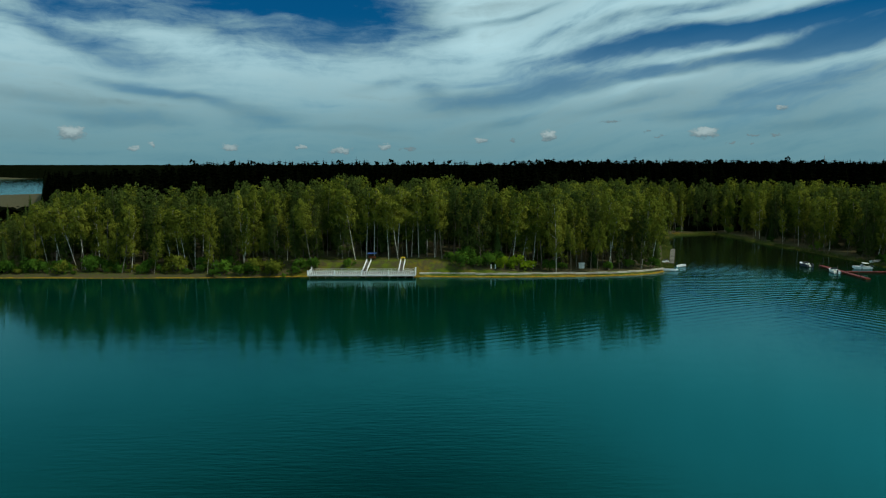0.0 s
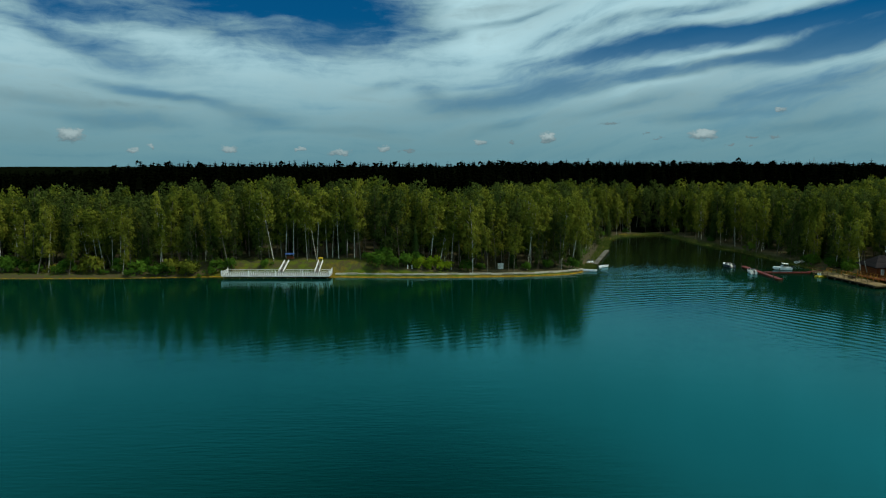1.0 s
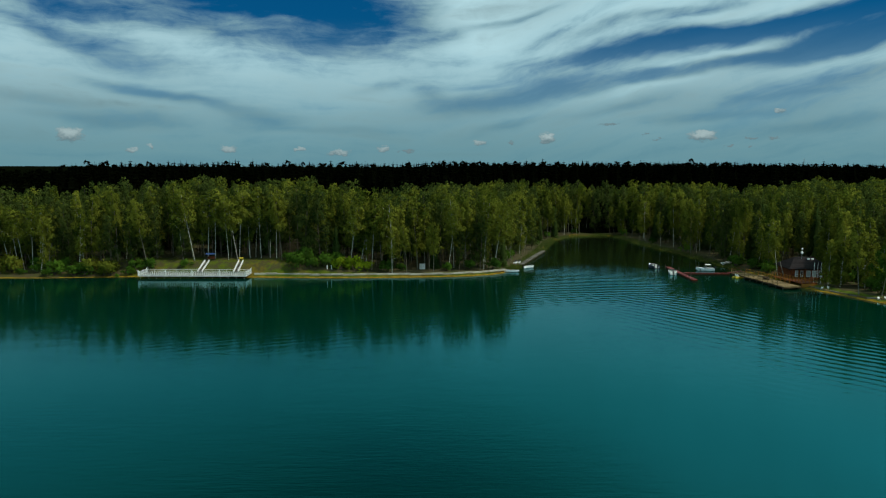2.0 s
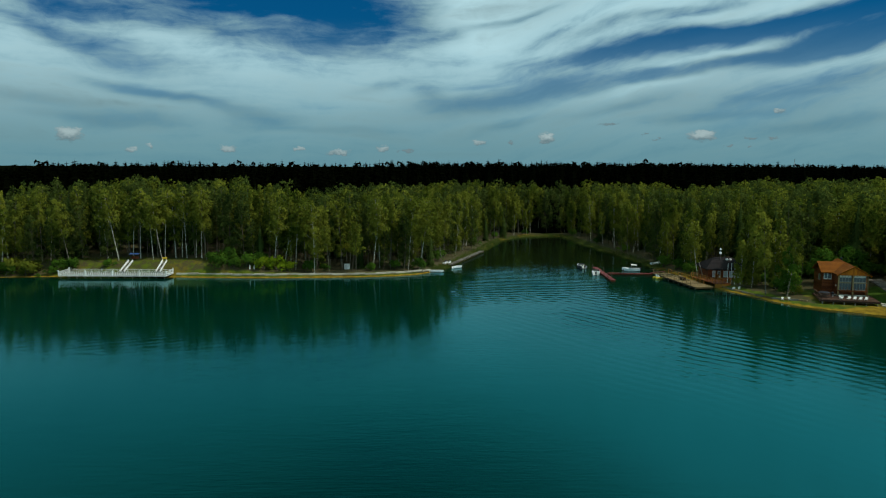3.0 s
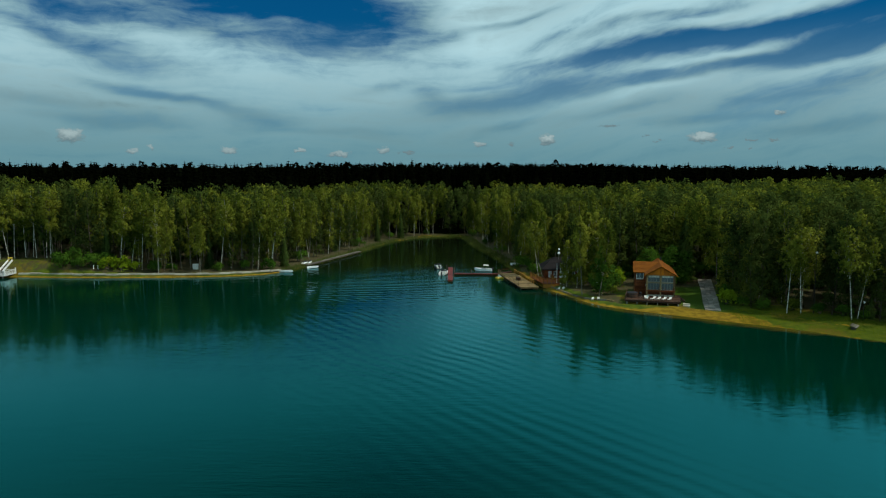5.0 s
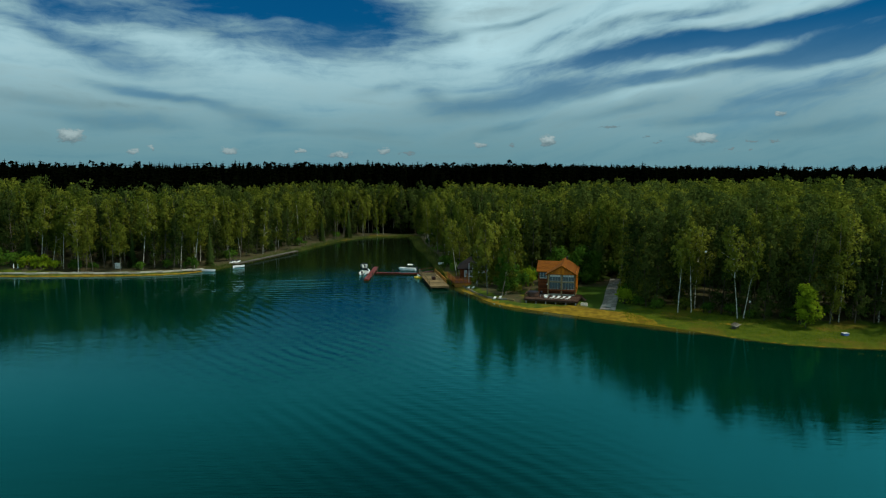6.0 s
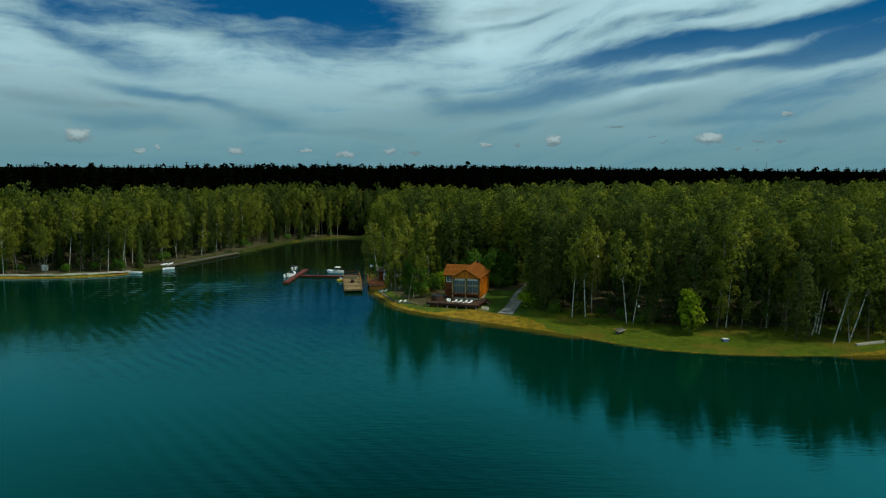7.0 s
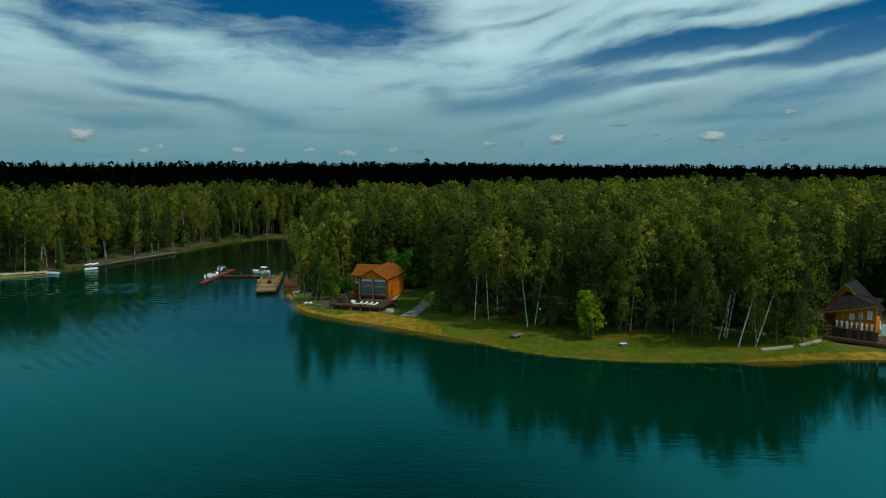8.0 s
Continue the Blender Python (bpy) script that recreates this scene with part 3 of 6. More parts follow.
def soft_normals(cards):
    """Turns leaf sprays outwards, as a crown's surface lies, and gives each a normal between its own and the crown's."""
    mid = cards.mean(1)
    axis_xy = mid[:, :2].mean(0)
    lo, hi = mid[:, 2].min(), mid[:, 2].max()
    out = np.zeros_like(mid)
    out[:, :2] = (mid[:, :2] - axis_xy) / (np.abs(mid[:, :2] - axis_xy).mean() + 1e-6) * 0.75
    out[:, 2] = 0.25 + 0.9 * (mid[:, 2] - lo) / (hi - lo + 1e-6)
    out /= np.linalg.norm(out, axis=1)[:, None] + 1e-9
    own = np.cross(cards[:, 1] - cards[:, 0], cards[:, 2] - cards[:, 0])
    own /= np.linalg.norm(own, axis=1)[:, None] + 1e-9
    back = (own * out).sum(1) < 0
    own[back] *= -1
    cards = cards.copy()
    cards[back] = cards[back][:, [0, 2, 1]]
    nrm = out + 0.75 * own
    nrm /= np.linalg.norm(nrm, axis=1)[:, None] + 1e-9
    return cards, np.repeat(nrm, 3, 0)


def birch_arrays(seed, tall, sprays, size, wood=True, crown_from=0.35, girth=1.0, lean=0.04, slim=0.8):
    """A birch: (trunk vertices, faces), leaf corners."""
    rng = np.random.default_rng(seed)
    bend = rng.normal(0, lean, 2)
    curve = rng.normal(0, 0.25, 2)

    def stem(f):
        return np.array([bend[0] * tall * f + curve[0] * math.sin(3.1 * f), bend[1] * tall * f + curve[1] * math.sin(2.6 * f), tall * f])

    ks = np.linspace(0, 0.97, 9)
    r0 = 0.0068 * tall * girth
    tv, tf = tube([stem(k) for k in ks], [r0 * (1 - 0.88 * k) + 0.012 for k in ks])
    centres, spreads = [], []
    count = int(rng.integers(24, 32))
    wide = tall * rng.uniform(0.095, 0.165) * slim
    for i in range(count):
        f = crown_from + (0.95 - crown_from) * ((i + rng.uniform()) / count)
        g = (f - crown_from) / (1 - crown_from)
        reach = wide * (0.45 + 0.75 * math.sin(math.pi * min(1, 0.2 + 0.72 * g))) * rng.uniform(0.35, 1.15)
        a = 2.4 * i + rng.uniform(-0.7, 0.7)
        root = stem(f * 0.88)
        tip = stem(f) + np.array([math.cos(a) * reach, math.sin(a) * reach, rng.uniform(-0.02, 0.03) * tall])
        if wood:
            v, fc = tube([root, (root + tip) / 2 + (0, 0, 0.2), tip + (0, 0, 0.5)], [r0 * 0.5 * (1 - 0.75 * f), r0 * 0.34 * (1 - 0.7 * f), 0.015], 3)
            tf += [tuple(j + len(tv) for j in q) for q in fc]
            tv = np.vstack([tv, v])
        s = wide * rng.uniform(0.30, 0.58) * (1 - 0.25 * g)
        centres.append(tip)
        spreads.append((s, s, s * rng.uniform(1.0, 1.9)))
        if i % 2:
            centres.append(tip * 0.5 + root * 0.5)
            spreads.append((s * 0.7, s * 0.7, s * 1.1))
    centres.append(stem(0.97))
    spreads.append((wide * 0.36, wide * 0.36, wide * 0.5))
    cards = leaves(np.array(centres), np.array(spreads), max(1, sprays // len(centres)), size, rng, 0.7)
    return (tv, tf), cards


def spruce_arrays(seed, tall, tiers, size, wide=0.17, bare=0.04, taper=0.85, core=0.42):
    """A conifer: layers of drooping boughs round a straight stem."""
    rng = np.random.default_rng(seed)
    tv, tf = tube([(0, 0, 0), (0, 0, tall * 0.5), (0, 0, tall * 0.97)], [tall * 0.011, tall * 0.007, 0.01], 4)
    cards = []
    for i in range(tiers):
        g = (i + rng.uniform(0, 0.6)) / tiers
        z = tall * (bare + (1.0 - bare) * g)
        reach = tall * wide * (1 - g) ** taper * rng.uniform(0.75, 1.15) + 0.12
        n = max(5, int(11 * (1 - 0.5 * g)))
        for k in range(n):
            a = 2 * math.pi * (k + rng.uniform(0, 0.7)) / n
            r = reach * rng.uniform(0.7, 1.15)
            o = np.array([math.cos(a), math.sin(a), 0])
            side = np.array([-math.sin(a), math.cos(a), 0]) * size * rng.uniform(0.6, 1.2) * (0.35 + 0.65 * (1 - g))
            top = np.array([0, 0, z + 0.05 * tall * (1 - g) * rng.uniform(0.5, 1.3)])
            tip = o * r + np.array([0, 0, z - 0.12 * r])
            cards += [[top, tip - side, tip + side * 0.4], [top, tip + side, o * r * 0.55 + np.array([0, 0, z - 0.35 * r])]]
    foot = tall * (bare + 0.1)
    for k in range(7):
        p, q = 2 * math.pi * k / 7, 2 * math.pi * (k + 1) / 7
        r = tall * wide * core * rng.uniform(0.8, 1.2)
        cards.append([[r * math.cos(p), r * math.sin(p), foot], [r * math.cos(q), r * math.sin(q), foot], [0, 0, tall * 0.985]])
    cards.append([[-0.12, 0, tall * 0.93], [0.12, 0, tall * 0.93], [0, 0, tall * 1.02]])
    cards.append([[0, -0.12, tall * 0.93], [0, 0.12, tall * 0.93], [0, 0, tall * 1.02]])
    return (tv, tf), np.array(cards)


def conifer_top(seed, tall=26.0):
    """The upper half of a tall pine or spruce, which is all that shows over the birches."""
    rng = np.random.default_rng(seed)
    if seed % 8 < 7:
        return spruce_arrays(seed, tall, 15, 1.4, 0.125, 0.45, 0.5, 0.9)
    n = 9
    z = np.linspace(0.52, 0.96, n) * tall
    r = (0.115 - 0.075 * np.linspace(0, 1, n) ** 1.5) * tall
    a = rng.uniform(0, 6.28, n)
    c = np.stack([np.cos(a) * r * 0.6, np.sin(a) * r * 0.6, z], -1)
    s = np.stack([r * 0.75, r * 0.75, r * 0.5 + 0.4], -1)
    return None, leaves(c, s, 24, 0.95, rng, 0.2)


def fill(data, verts, tris, quads=None):
    """Puts vertices, triangles and then quads into an empty mesh."""
    quads = np.zeros((0, 4), int) if quads is None or len(quads) == 0 else np.asarray(quads)
    loops = np.concatenate([tris.ravel(), quads.ravel()]).astype(np.int32)
    data.vertices.add(len(verts))
    data.vertices.foreach_set("co", np.asarray(verts, np.float32).ravel())
    data.loops.add(len(loops))
    data.loops.foreach_set("vertex_index", loops)
    data.polygons.add(len(tris) + len(quads))
    data.polygons.foreach_set("loop_start", np.concatenate([np.arange(len(tris)) * 3, len(tris) * 3 + np.arange(len(quads)) * 4]).astype(np.int32))
    data.update(calc_edges=True)


def crown_mesh(name, cards, mat):
    data = bpy.data.meshes.new(name)
    cards, nrm = soft_normals(cards)
    fill(data, cards.reshape(-1, 3), np.arange(len(cards) * 3).reshape(-1, 3))
    data.normals_split_custom_set_from_vertices(nrm.tolist())
    data.materials.append(mat)
    return data


def stem_mesh(name, stem, mat):
    data = bpy.data.meshes.new(name)
    data.from_pydata(stem[0].tolist(), [], stem[1])
    data.polygons.foreach_set("use_smooth", [True] * len(stem[1]))
    data.materials.append(mat)
    return data


def tree(name, stem_data, crown_data, x, y, turn, size, label, group, lean=(0, 0), category="tree"):
    ob = thing(name, x, y, at_ground(x, y) - 0.08, 0, label, category, group)
    ob.matrix_world = pose(x, y, at_ground(x, y) - 0.08, lean[0], lean[1], turn) @ Matrix.Scale(size, 4)
    for n, d in (("trunk", stem_data), ("crown", crown_data)):
        if d is not None:
            p = new(n, d)
            p.parent = ob
    return ob


# open ground: (x0, y0, x1, y1)
CLEAR = [(139, 140, 161, 173), (150, 130, 165, 150), (150, 150, 162, 170), (127, 163, 143, 190), (225.5, 112, 250, 141), (160, 141, 164, 150), (118, 160, 130, 192), (-33, 183, -3, 190.5), (3, 183, 24, 189.5), (-112, 183, -100, 186),
         (-73.5, 180, -61, 189.5), (-107, 180, -92, 190), (-26, 183, -1, 193.5), (42, 183, 46, 193)]


def is_open(x, y, d):
    # left bare so that the camera sees the far lake
    if x + 0.56 * y < -4 and d > 34:
        return True
    if any(a < x < c and b < y < e for a, b, c, e in CLEAR):
        return True
    margin = 2.6
    if 158 < x < 226 and y < 200:
        margin = 11.5 if x < 205 else 7.0
    return d < margin


def scatter(step, x0, x1, y0, y1, rng):
    gx, gy = np.meshgrid(np.arange(x0, x1, step), np.arange(y0, y1, step))
    gx = (gx + (np.arange(gx.shape[0]) % 2)[:, None] * step / 2).ravel() + rng.uniform(-0.36, 0.36, gx.size) * step
    gy = gy.ravel() + rng.uniform(-0.36, 0.36, gy.size) * step
    return gx, gy, inland(gx, gy)


def in_camera_fan(x, y, margin=12.0):
    """Within the stretch of wood that is planted: the fan to the north that the camera overlooks on its path."""
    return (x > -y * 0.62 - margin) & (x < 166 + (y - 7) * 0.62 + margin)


class Wood:
    """Many trees gathered into one mesh."""

    def __init__(self):
        self.v, self.n = [], []
        self.stem_v, self.stem_f, self.m = [], [], 0

    def add(self, stem, cards, x, y, z, size, turn, squash=1.0):
        c, s = math.cos(turn), math.sin(turn)
        r = np.array([[c, -s, 0], [s, c, 0], [0, 0, squash]]) * size
        cards, nrm = soft_normals(cards)
        turned = np.array([[c, -s, 0], [s, c, 0], [0, 0, 1]])
        self.v.append(cards.reshape(-1, 3) @ r.T + (x, y, z))
        self.n.append(nrm @ turned.T)
        if stem is not None:
            self.stem_v.append(stem[0] @ r.T + (x, y, z))
            self.stem_f += [tuple(j + self.m for j in f) for f in stem[1]]
            self.m += len(stem[0])

    def build(self, name, leaf, bark, label, soft=True):
        v = np.vstack(self.v)
        stems = np.vstack(self.stem_v) if self.stem_v else np.zeros((0, 3))
        data = bpy.data.meshes.new(name)
        fill(data, np.vstack([v, stems]), np.arange(len(v)).reshape(-1, 3), [tuple(j + len(v) for j in f) for f in self.stem_f])
        data.materials.append(leaf)
        data.materials.append(bark)
        data.polygons.foreach_set("material_index", np.repeat([0, 1], [len(v) // 3, len(self.stem_f)]).astype(np.int32))
        if soft:
            data.normals_split_custom_set_from_vertices(np.vstack(self.n + [np.zeros((len(stems), 3))]).tolist())
        ob = new(name, data)
        return tagged(ob, label, "wood", kind="stuff")


BIRCH_LABELS = ["slender white-barked birch with a loose olive-green crown", "tall birch with a hanging olive crown on the wooded shore"]


def pine_line(x):
    """Where the birches give way to conifers."""
    return 232 + 62 * float(smooth(x, 125, 200))


def build_wood():
    rng = np.random.default_rng(5)
    # front trees, each a thing of its own
    kinds = [birch_arrays(100 + i, 18.0, 3400, 0.33, crown_from=(0.2, 0.38, 0.48, 0.28, 0.14)[i % 5], lean=0.06) for i in range(12)]
    meshes = [(stem_mesh("birch_trunk", s, M_OLDBARK if i % 3 else M_BARK), crown_mesh("birch_crown", c, M_BIRCH)) for i, (s, c) in enumerate(kinds)]
    nearer = [birch_arrays(160 + i, 18.0, 5600, 0.26, crown_from=(0.14, 0.3, 0.44)[i % 3], lean=0.055, slim=0.88) for i in range(6)]
    fine = [(stem_mesh("birch_trunk", s, M_OLDBARK if i % 2 else M_BARK), crown_mesh("birch_crown", c, M_BIRCH)) for i, (s, c) in enumerate(nearer)]
    # darker trees, their leaf colour standing for shaded gaps
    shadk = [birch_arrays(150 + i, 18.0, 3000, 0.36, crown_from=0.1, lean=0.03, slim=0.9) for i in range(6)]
    shady = [(stem_mesh("shade_tree_trunk", s, M_TRUNK), crown_mesh("shade_tree_crown", c, M_SHADE_TREE)) for s, c in shadk]
    lowk = [birch_arrays(200 + i, 20.0, 1250, 0.52, wood=False, crown_from=0.25, slim=0.8) for i in range(8)]
    topk = [birch_arrays(300 + i, 20.0, 760, 0.56, wood=False, crown_from=0.5, slim=0.9) for i in range(6)]
    sprk = [spruce_arrays(400 + i, 18.0, 36, 0.36, 0.15) for i in range(4)]
    pink = [conifer_top(500 + i) for i in range(8)]
    sprm = [(stem_mesh("spruce_trunk", s, M_TRUNK), crown_mesh("spruce_crown", c, M_SPRUCE)) for s, c in sprk]
    gx, gy, d = scatter(4.2, -150, 330, 108, 330, rng)
    order = np.argsort(d)
    middle, tops, dark, shade = Wood(), Wood(), Wood(), Wood()
    for i in order:
        x, y, dd = gx[i], gy[i], d[i]
        if is_open(x, y, dd) or dd > 46 or not in_camera_fan(x, y):
            continue
        h = float(height(np.array([x]), np.array([y]), np.array([dd]))[0])
        tall = rng.uniform(10.0, 19.0) if dd < 8 else rng.uniform(15.0, 20.5) if dd < 22 else rng.uniform(16.5, 21.0)
        # lower to the west, fitted to the camera's view of the far lake
        tall *= 0.62 + 0.38 * float(smooth(x + 0.56 * y, -14, 10))
        turn = rng.uniform(0, 360)
        # share of shade-dark trees, growing deeper into the wood
        shade_tree = rng.uniform() < (0.26 if x < 158 else 0.24) + 0.25 * (dd > 11.5) + 0.2 * (dd > 34)
        if dd < 11.5 or (dd < 18 and 158 < x < 226 and y < 160):
            if x < 158 and rng.uniform() < 0.10:
                s, c = sprm[rng.integers(4)]
                tree("spruce", s, c, x, y, turn, rng.uniform(0.45, 0.85), "dark green spruce among the birches", "shore trees")
                continue
            s, c = meshes[rng.integers(12)] if x < 158 else fine[rng.integers(6)]
            if shade_tree:
                s, c = shady[rng.integers(6)]
                tree("shade_tree", s, c, x, y, turn, tall / 19.0, "dark green tree standing for the shade between the birches", "shore trees", rng.normal(0, 1.5, 2))
                continue
            tree("birch", s, c, x, y, turn, tall / 18.0, BIRCH_LABELS[int(rng.integers(2))], "shore trees", rng.normal(0, 2.2, 2))
        elif dd < 28:
            if rng.uniform() < 0.12:
                s, c = sprk[rng.integers(4)]
                dark.add(s, c, x, y, h, rng.uniform(0.7, 1.1), math.radians(turn))
            else:
                s, c = lowk[rng.integers(8)]
                (shade if shade_tree else middle).add(s, c, x, y, h, tall / 20.0, math.radians(turn))
        else:
            s, c = topk[rng.integers(6)]
            # more dark spruces farther in, standing for the canopy's darkening
            if rng.uniform() < 0.15 + 0.3 * (dd > 36) + 0.3 * (dd > 42):
                s, c = sprk[rng.integers(4)]
                dark.add(None, c, x, y, h, rng.uniform(0.85, 1.08), math.radians(turn))
            else:
                (shade if shade_tree else tops).add(None, c, x, y, h, tall / 20.0, math.radians(turn))
    # the deep birch wood east of the inlet
    gx, gy, d = scatter(5.7, 110, 380, 150, 330, rng)
    for x, y, dd in zip(gx, gy, d):
        if dd < 46 or y > pine_line(x) + rng.uniform(-12, 12) or not in_camera_fan(x, y):
            continue
        h = float(height(np.array([x]), np.array([y]), np.array([dd]))[0])
        s, c = topk[rng.integers(6)]
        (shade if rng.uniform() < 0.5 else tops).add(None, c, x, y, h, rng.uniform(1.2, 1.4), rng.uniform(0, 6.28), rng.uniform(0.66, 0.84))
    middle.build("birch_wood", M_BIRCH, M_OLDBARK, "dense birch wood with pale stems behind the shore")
    shade.build("alder_wood", M_SHADE_TREE, M_TRUNK, "dark green trees standing for the shade deeper in the birch wood")
    tops.build("birch_canopy", M_BIRCH, M_OLDBARK, "olive-green canopy of the inner birch wood")
    dark.build("spruce_wood", M_SPRUCE, M_TRUNK, "dark spruces standing among the birches")
    # tall dark conifers behind, with cloud shade put into their needle colour
    gx, gy, d = scatter(5.4, -330, 480, 190, 460, rng)
    pines = Wood()
    for x, y, dd in zip(gx, gy, d):
        if dd < 42 or (y < pine_line(x) + rng.uniform(-10, 10)) or y > pine_line(x) + 75 + 110 * float(smooth(x, 20, 70) * (1 - smooth(x, 230, 300))) or not in_camera_fan(x, y, 20):
            continue
        h = float(height(np.array([x]), np.array([y]), np.array([dd]))[0])
        west = float(smooth(x + 0.38 * y, -25, 25))
        top = rng.uniform(27.3, 29.3) + (rng.uniform() < 0.06) * 1.2 + 0.028 * min(max(y - 245, 0), 70) - 0.8 * float(smooth(x, 150, 230))
        tall = (top - h) * (0.86 + 0.14 * west)
        # left out along the camera's line of sight to the far lake
        if x + 0.545 * y < 0:
            continue
        s, c = pink[rng.integers(8)]
        pines.add(None, c, x, y, h, tall / 26.0, rng.uniform(0, 6.28))
    pines.build("conifer_wood", M_SHADED_PINE, M_TRUNK, "dark conifer wood, near-black with cloud shade in its colour, with a jagged skyline", soft=False)


build_wood()


def build_far_woods():
    """The roof of the distant woods, out to the horizon, with a gap over the far lake, widened and lowered to fit the
    camera's view of it.
    """
    rng = np.random.default_rng(8)
    ys = np.concatenate([np.arange(300, 700, 14.0), np.arange(700, 4650, 60.0)])
    us = np.linspace(-1.0, 1.0, 260)
    gy, gu = np.meshgrid(ys, us, indexing="ij")
    gx = 80 + gu * (gy * 0.75 + 120)
    d = inland(gx, gy)
    kept = (gx + 0.55 * gy > 0) | (gy > 1420)
    gz = np.where((d > 60) & kept, 20 + rng.uniform(-3.5, 1.5, gx.shape) + 3 * smooth(gy, 1500, 4500), np.where((d > 12) & kept, 14.0, -8.0))
    # canopy held below the camera's line of sight to the lake
    low = ~kept & (gy < 560) & (d > 4)
    gz = np.where(low, np.maximum(2.0, 27.0 - 0.056 * gy + rng.uniform(-2.5, 1.0, gx.shape)), gz)
    n = gx.shape[1]
    i = (np.arange(gx.shape[0] - 1)[:, None] * n + np.arange(n - 1)[None, :]).ravel()
    ob = sheet("far_woods", np.stack([gx, gy, gz], -1).reshape(-1, 3).tolist(), np.stack([i, i + 1, i + n + 1, i + n], -1).tolist(), [M_SHADED_PINE])
    tagged(ob, "distant dark woods with cloud shade in their colour, reaching to the horizon", "wood", kind="stuff")


build_far_woods()


# ---- white pier with its stairs, on the western shore ----
def build_pier():
    x0, x1, y0, y1, z = -34.3, -7.0, 181.0, 186.3, 0.82
    p = thing("pier", x0, y0, 0, 0, "long white-painted bathing pier with balustrades over the water", "pier")
    w, dp = x1 - x0, y1 - y0
    deck = part("deck", boxed(0, 0, z - 0.12, w, dp, z, bevel=0.02), M_GREYDECK, p, "pale grey-green worn deck boards")
    for k in range(9):
        part("board_joint", boxed(0.05, 0.4 + k * 0.55, z, w - 0.05, 0.42 + k * 0.55, z + 0.006), M_WOODGREY, deck)
    part("fascia", boxed(-0.03, -0.05, z - 0.2, w + 0.03, 0.0, z + 0.02, bevel=0.01), M_WHITE_WORN, p, "white fascia board")
    part("fascia", boxed(w, 0.0, z - 0.2, w + 0.05, dp, z + 0.02, bevel=0.01), M_WHITE_WORN, p, "white fascia board")
    part("fascia", boxed(-0.05, 0.0, z - 0.2, 0.0, dp, z + 0.02, bevel=0.01), M_WHITE_WORN, p, "white fascia board")
    post = bmesh.new()
    box(post, -0.11, -0.11, -0.1, 0.11, 0.11, 1.22, bevel=0.02)
    box(post, -0.15, -0.15, 1.22, 0.15, 0.15, 1.30, bevel=0.02)
    first = part("post", post, M_WHITE, p)
    bays = 4
    spots = [(w * k / bays, 0.1) for k in range(bays + 1)] + [(0.1, dp - 0.1), (w - 0.1, dp - 0.1)]
    for k, (px, py) in enumerate(spots):
        o = first if k == 0 else new("post", first.data)
        o.parent = p
        o.location = (px, py, z)
    # balustrade panels between the posts
    panel = bmesh.new()
    L = w / bays - 0.22
    box(panel, 0, -0.05, 0.92, L, 0.05, 1.0)
    box(panel, 0, -0.04, 0.12, L, 0.04, 0.19)
    n = int(L / 0.46)
    for i in range(n):
        cx = (i + 0.5) * L / n
        box(panel, cx - 0.05, -0.03, 0.19, cx + 0.05, 0.03, 0.92)
    rail = part("balustrade", panel, M_WHITE, p, "white balustrade panel with slim balusters")
    rail.location = (0.11, 0.1, z)
    for k in range(1, bays):
        o = new("balustrade", rail.data)
        o.parent, o.location = p, (0.11 + k * w / bays, 0.1, z)
    side = bmesh.new()
    L = dp - 0.4
    box(side, -0.05, 0, 0.92, 0.05, L, 1.0)
    box(side, -0.04, 0, 0.12, 0.04, L, 0.19)
    for i in range(11):
        cy = (i + 0.5) * L / 11
        box(side, -0.03, cy - 0.05, 0.19, 0.03, cy + 0.05, 0.92)
    o = part("balustrade", side, M_WHITE, p, "white balustrade panel with slim balusters")
    o.location = (0.1, 0.2, z)
    o2 = new("balustrade", o.data)
    o2.parent, o2.location = p, (w - 0.1, 0.2, z)
    # plain rear rail, open where the stairs arrive
    for a, b in ((0.2, 13.6), (15.2, 22.7), (24.3, w - 0.2)):
        r = bmesh.new()
        box(r, a, dp - 0.14, 0.82, b, dp - 0.06, 0.92)
        box(r, a, dp - 0.13, 0.42, b, dp - 0.07, 0.50)
        for i in range(int((b - a) / 1.9) + 2):
            px = min(a + i * 1.9, b - 0.08)
            box(r, px, dp - 0.14, 0, px + 0.08, dp - 0.06, 0.82)
        o = part("rear_rail", r, M_WHITE_WORN, p, "plain white rear handrail")
        o.location = (0, 0, z)
    pile = None
    for i in range(14):
        for yy in (0.25, dp - 0.6):
            if pile is None:
                pile = part("pile", rod(bmesh.new(), (0, 0, -2.5), (0, 0, z - 0.12), 0.09, sides=8), M_WOODGREY, p, "slim pile standing in the water")
                q = pile
            else:
                q = new("pile", pile.data)
                q.parent = p
            q.location = (0.5 + i * (w - 1.0) / 13, yy, 0)


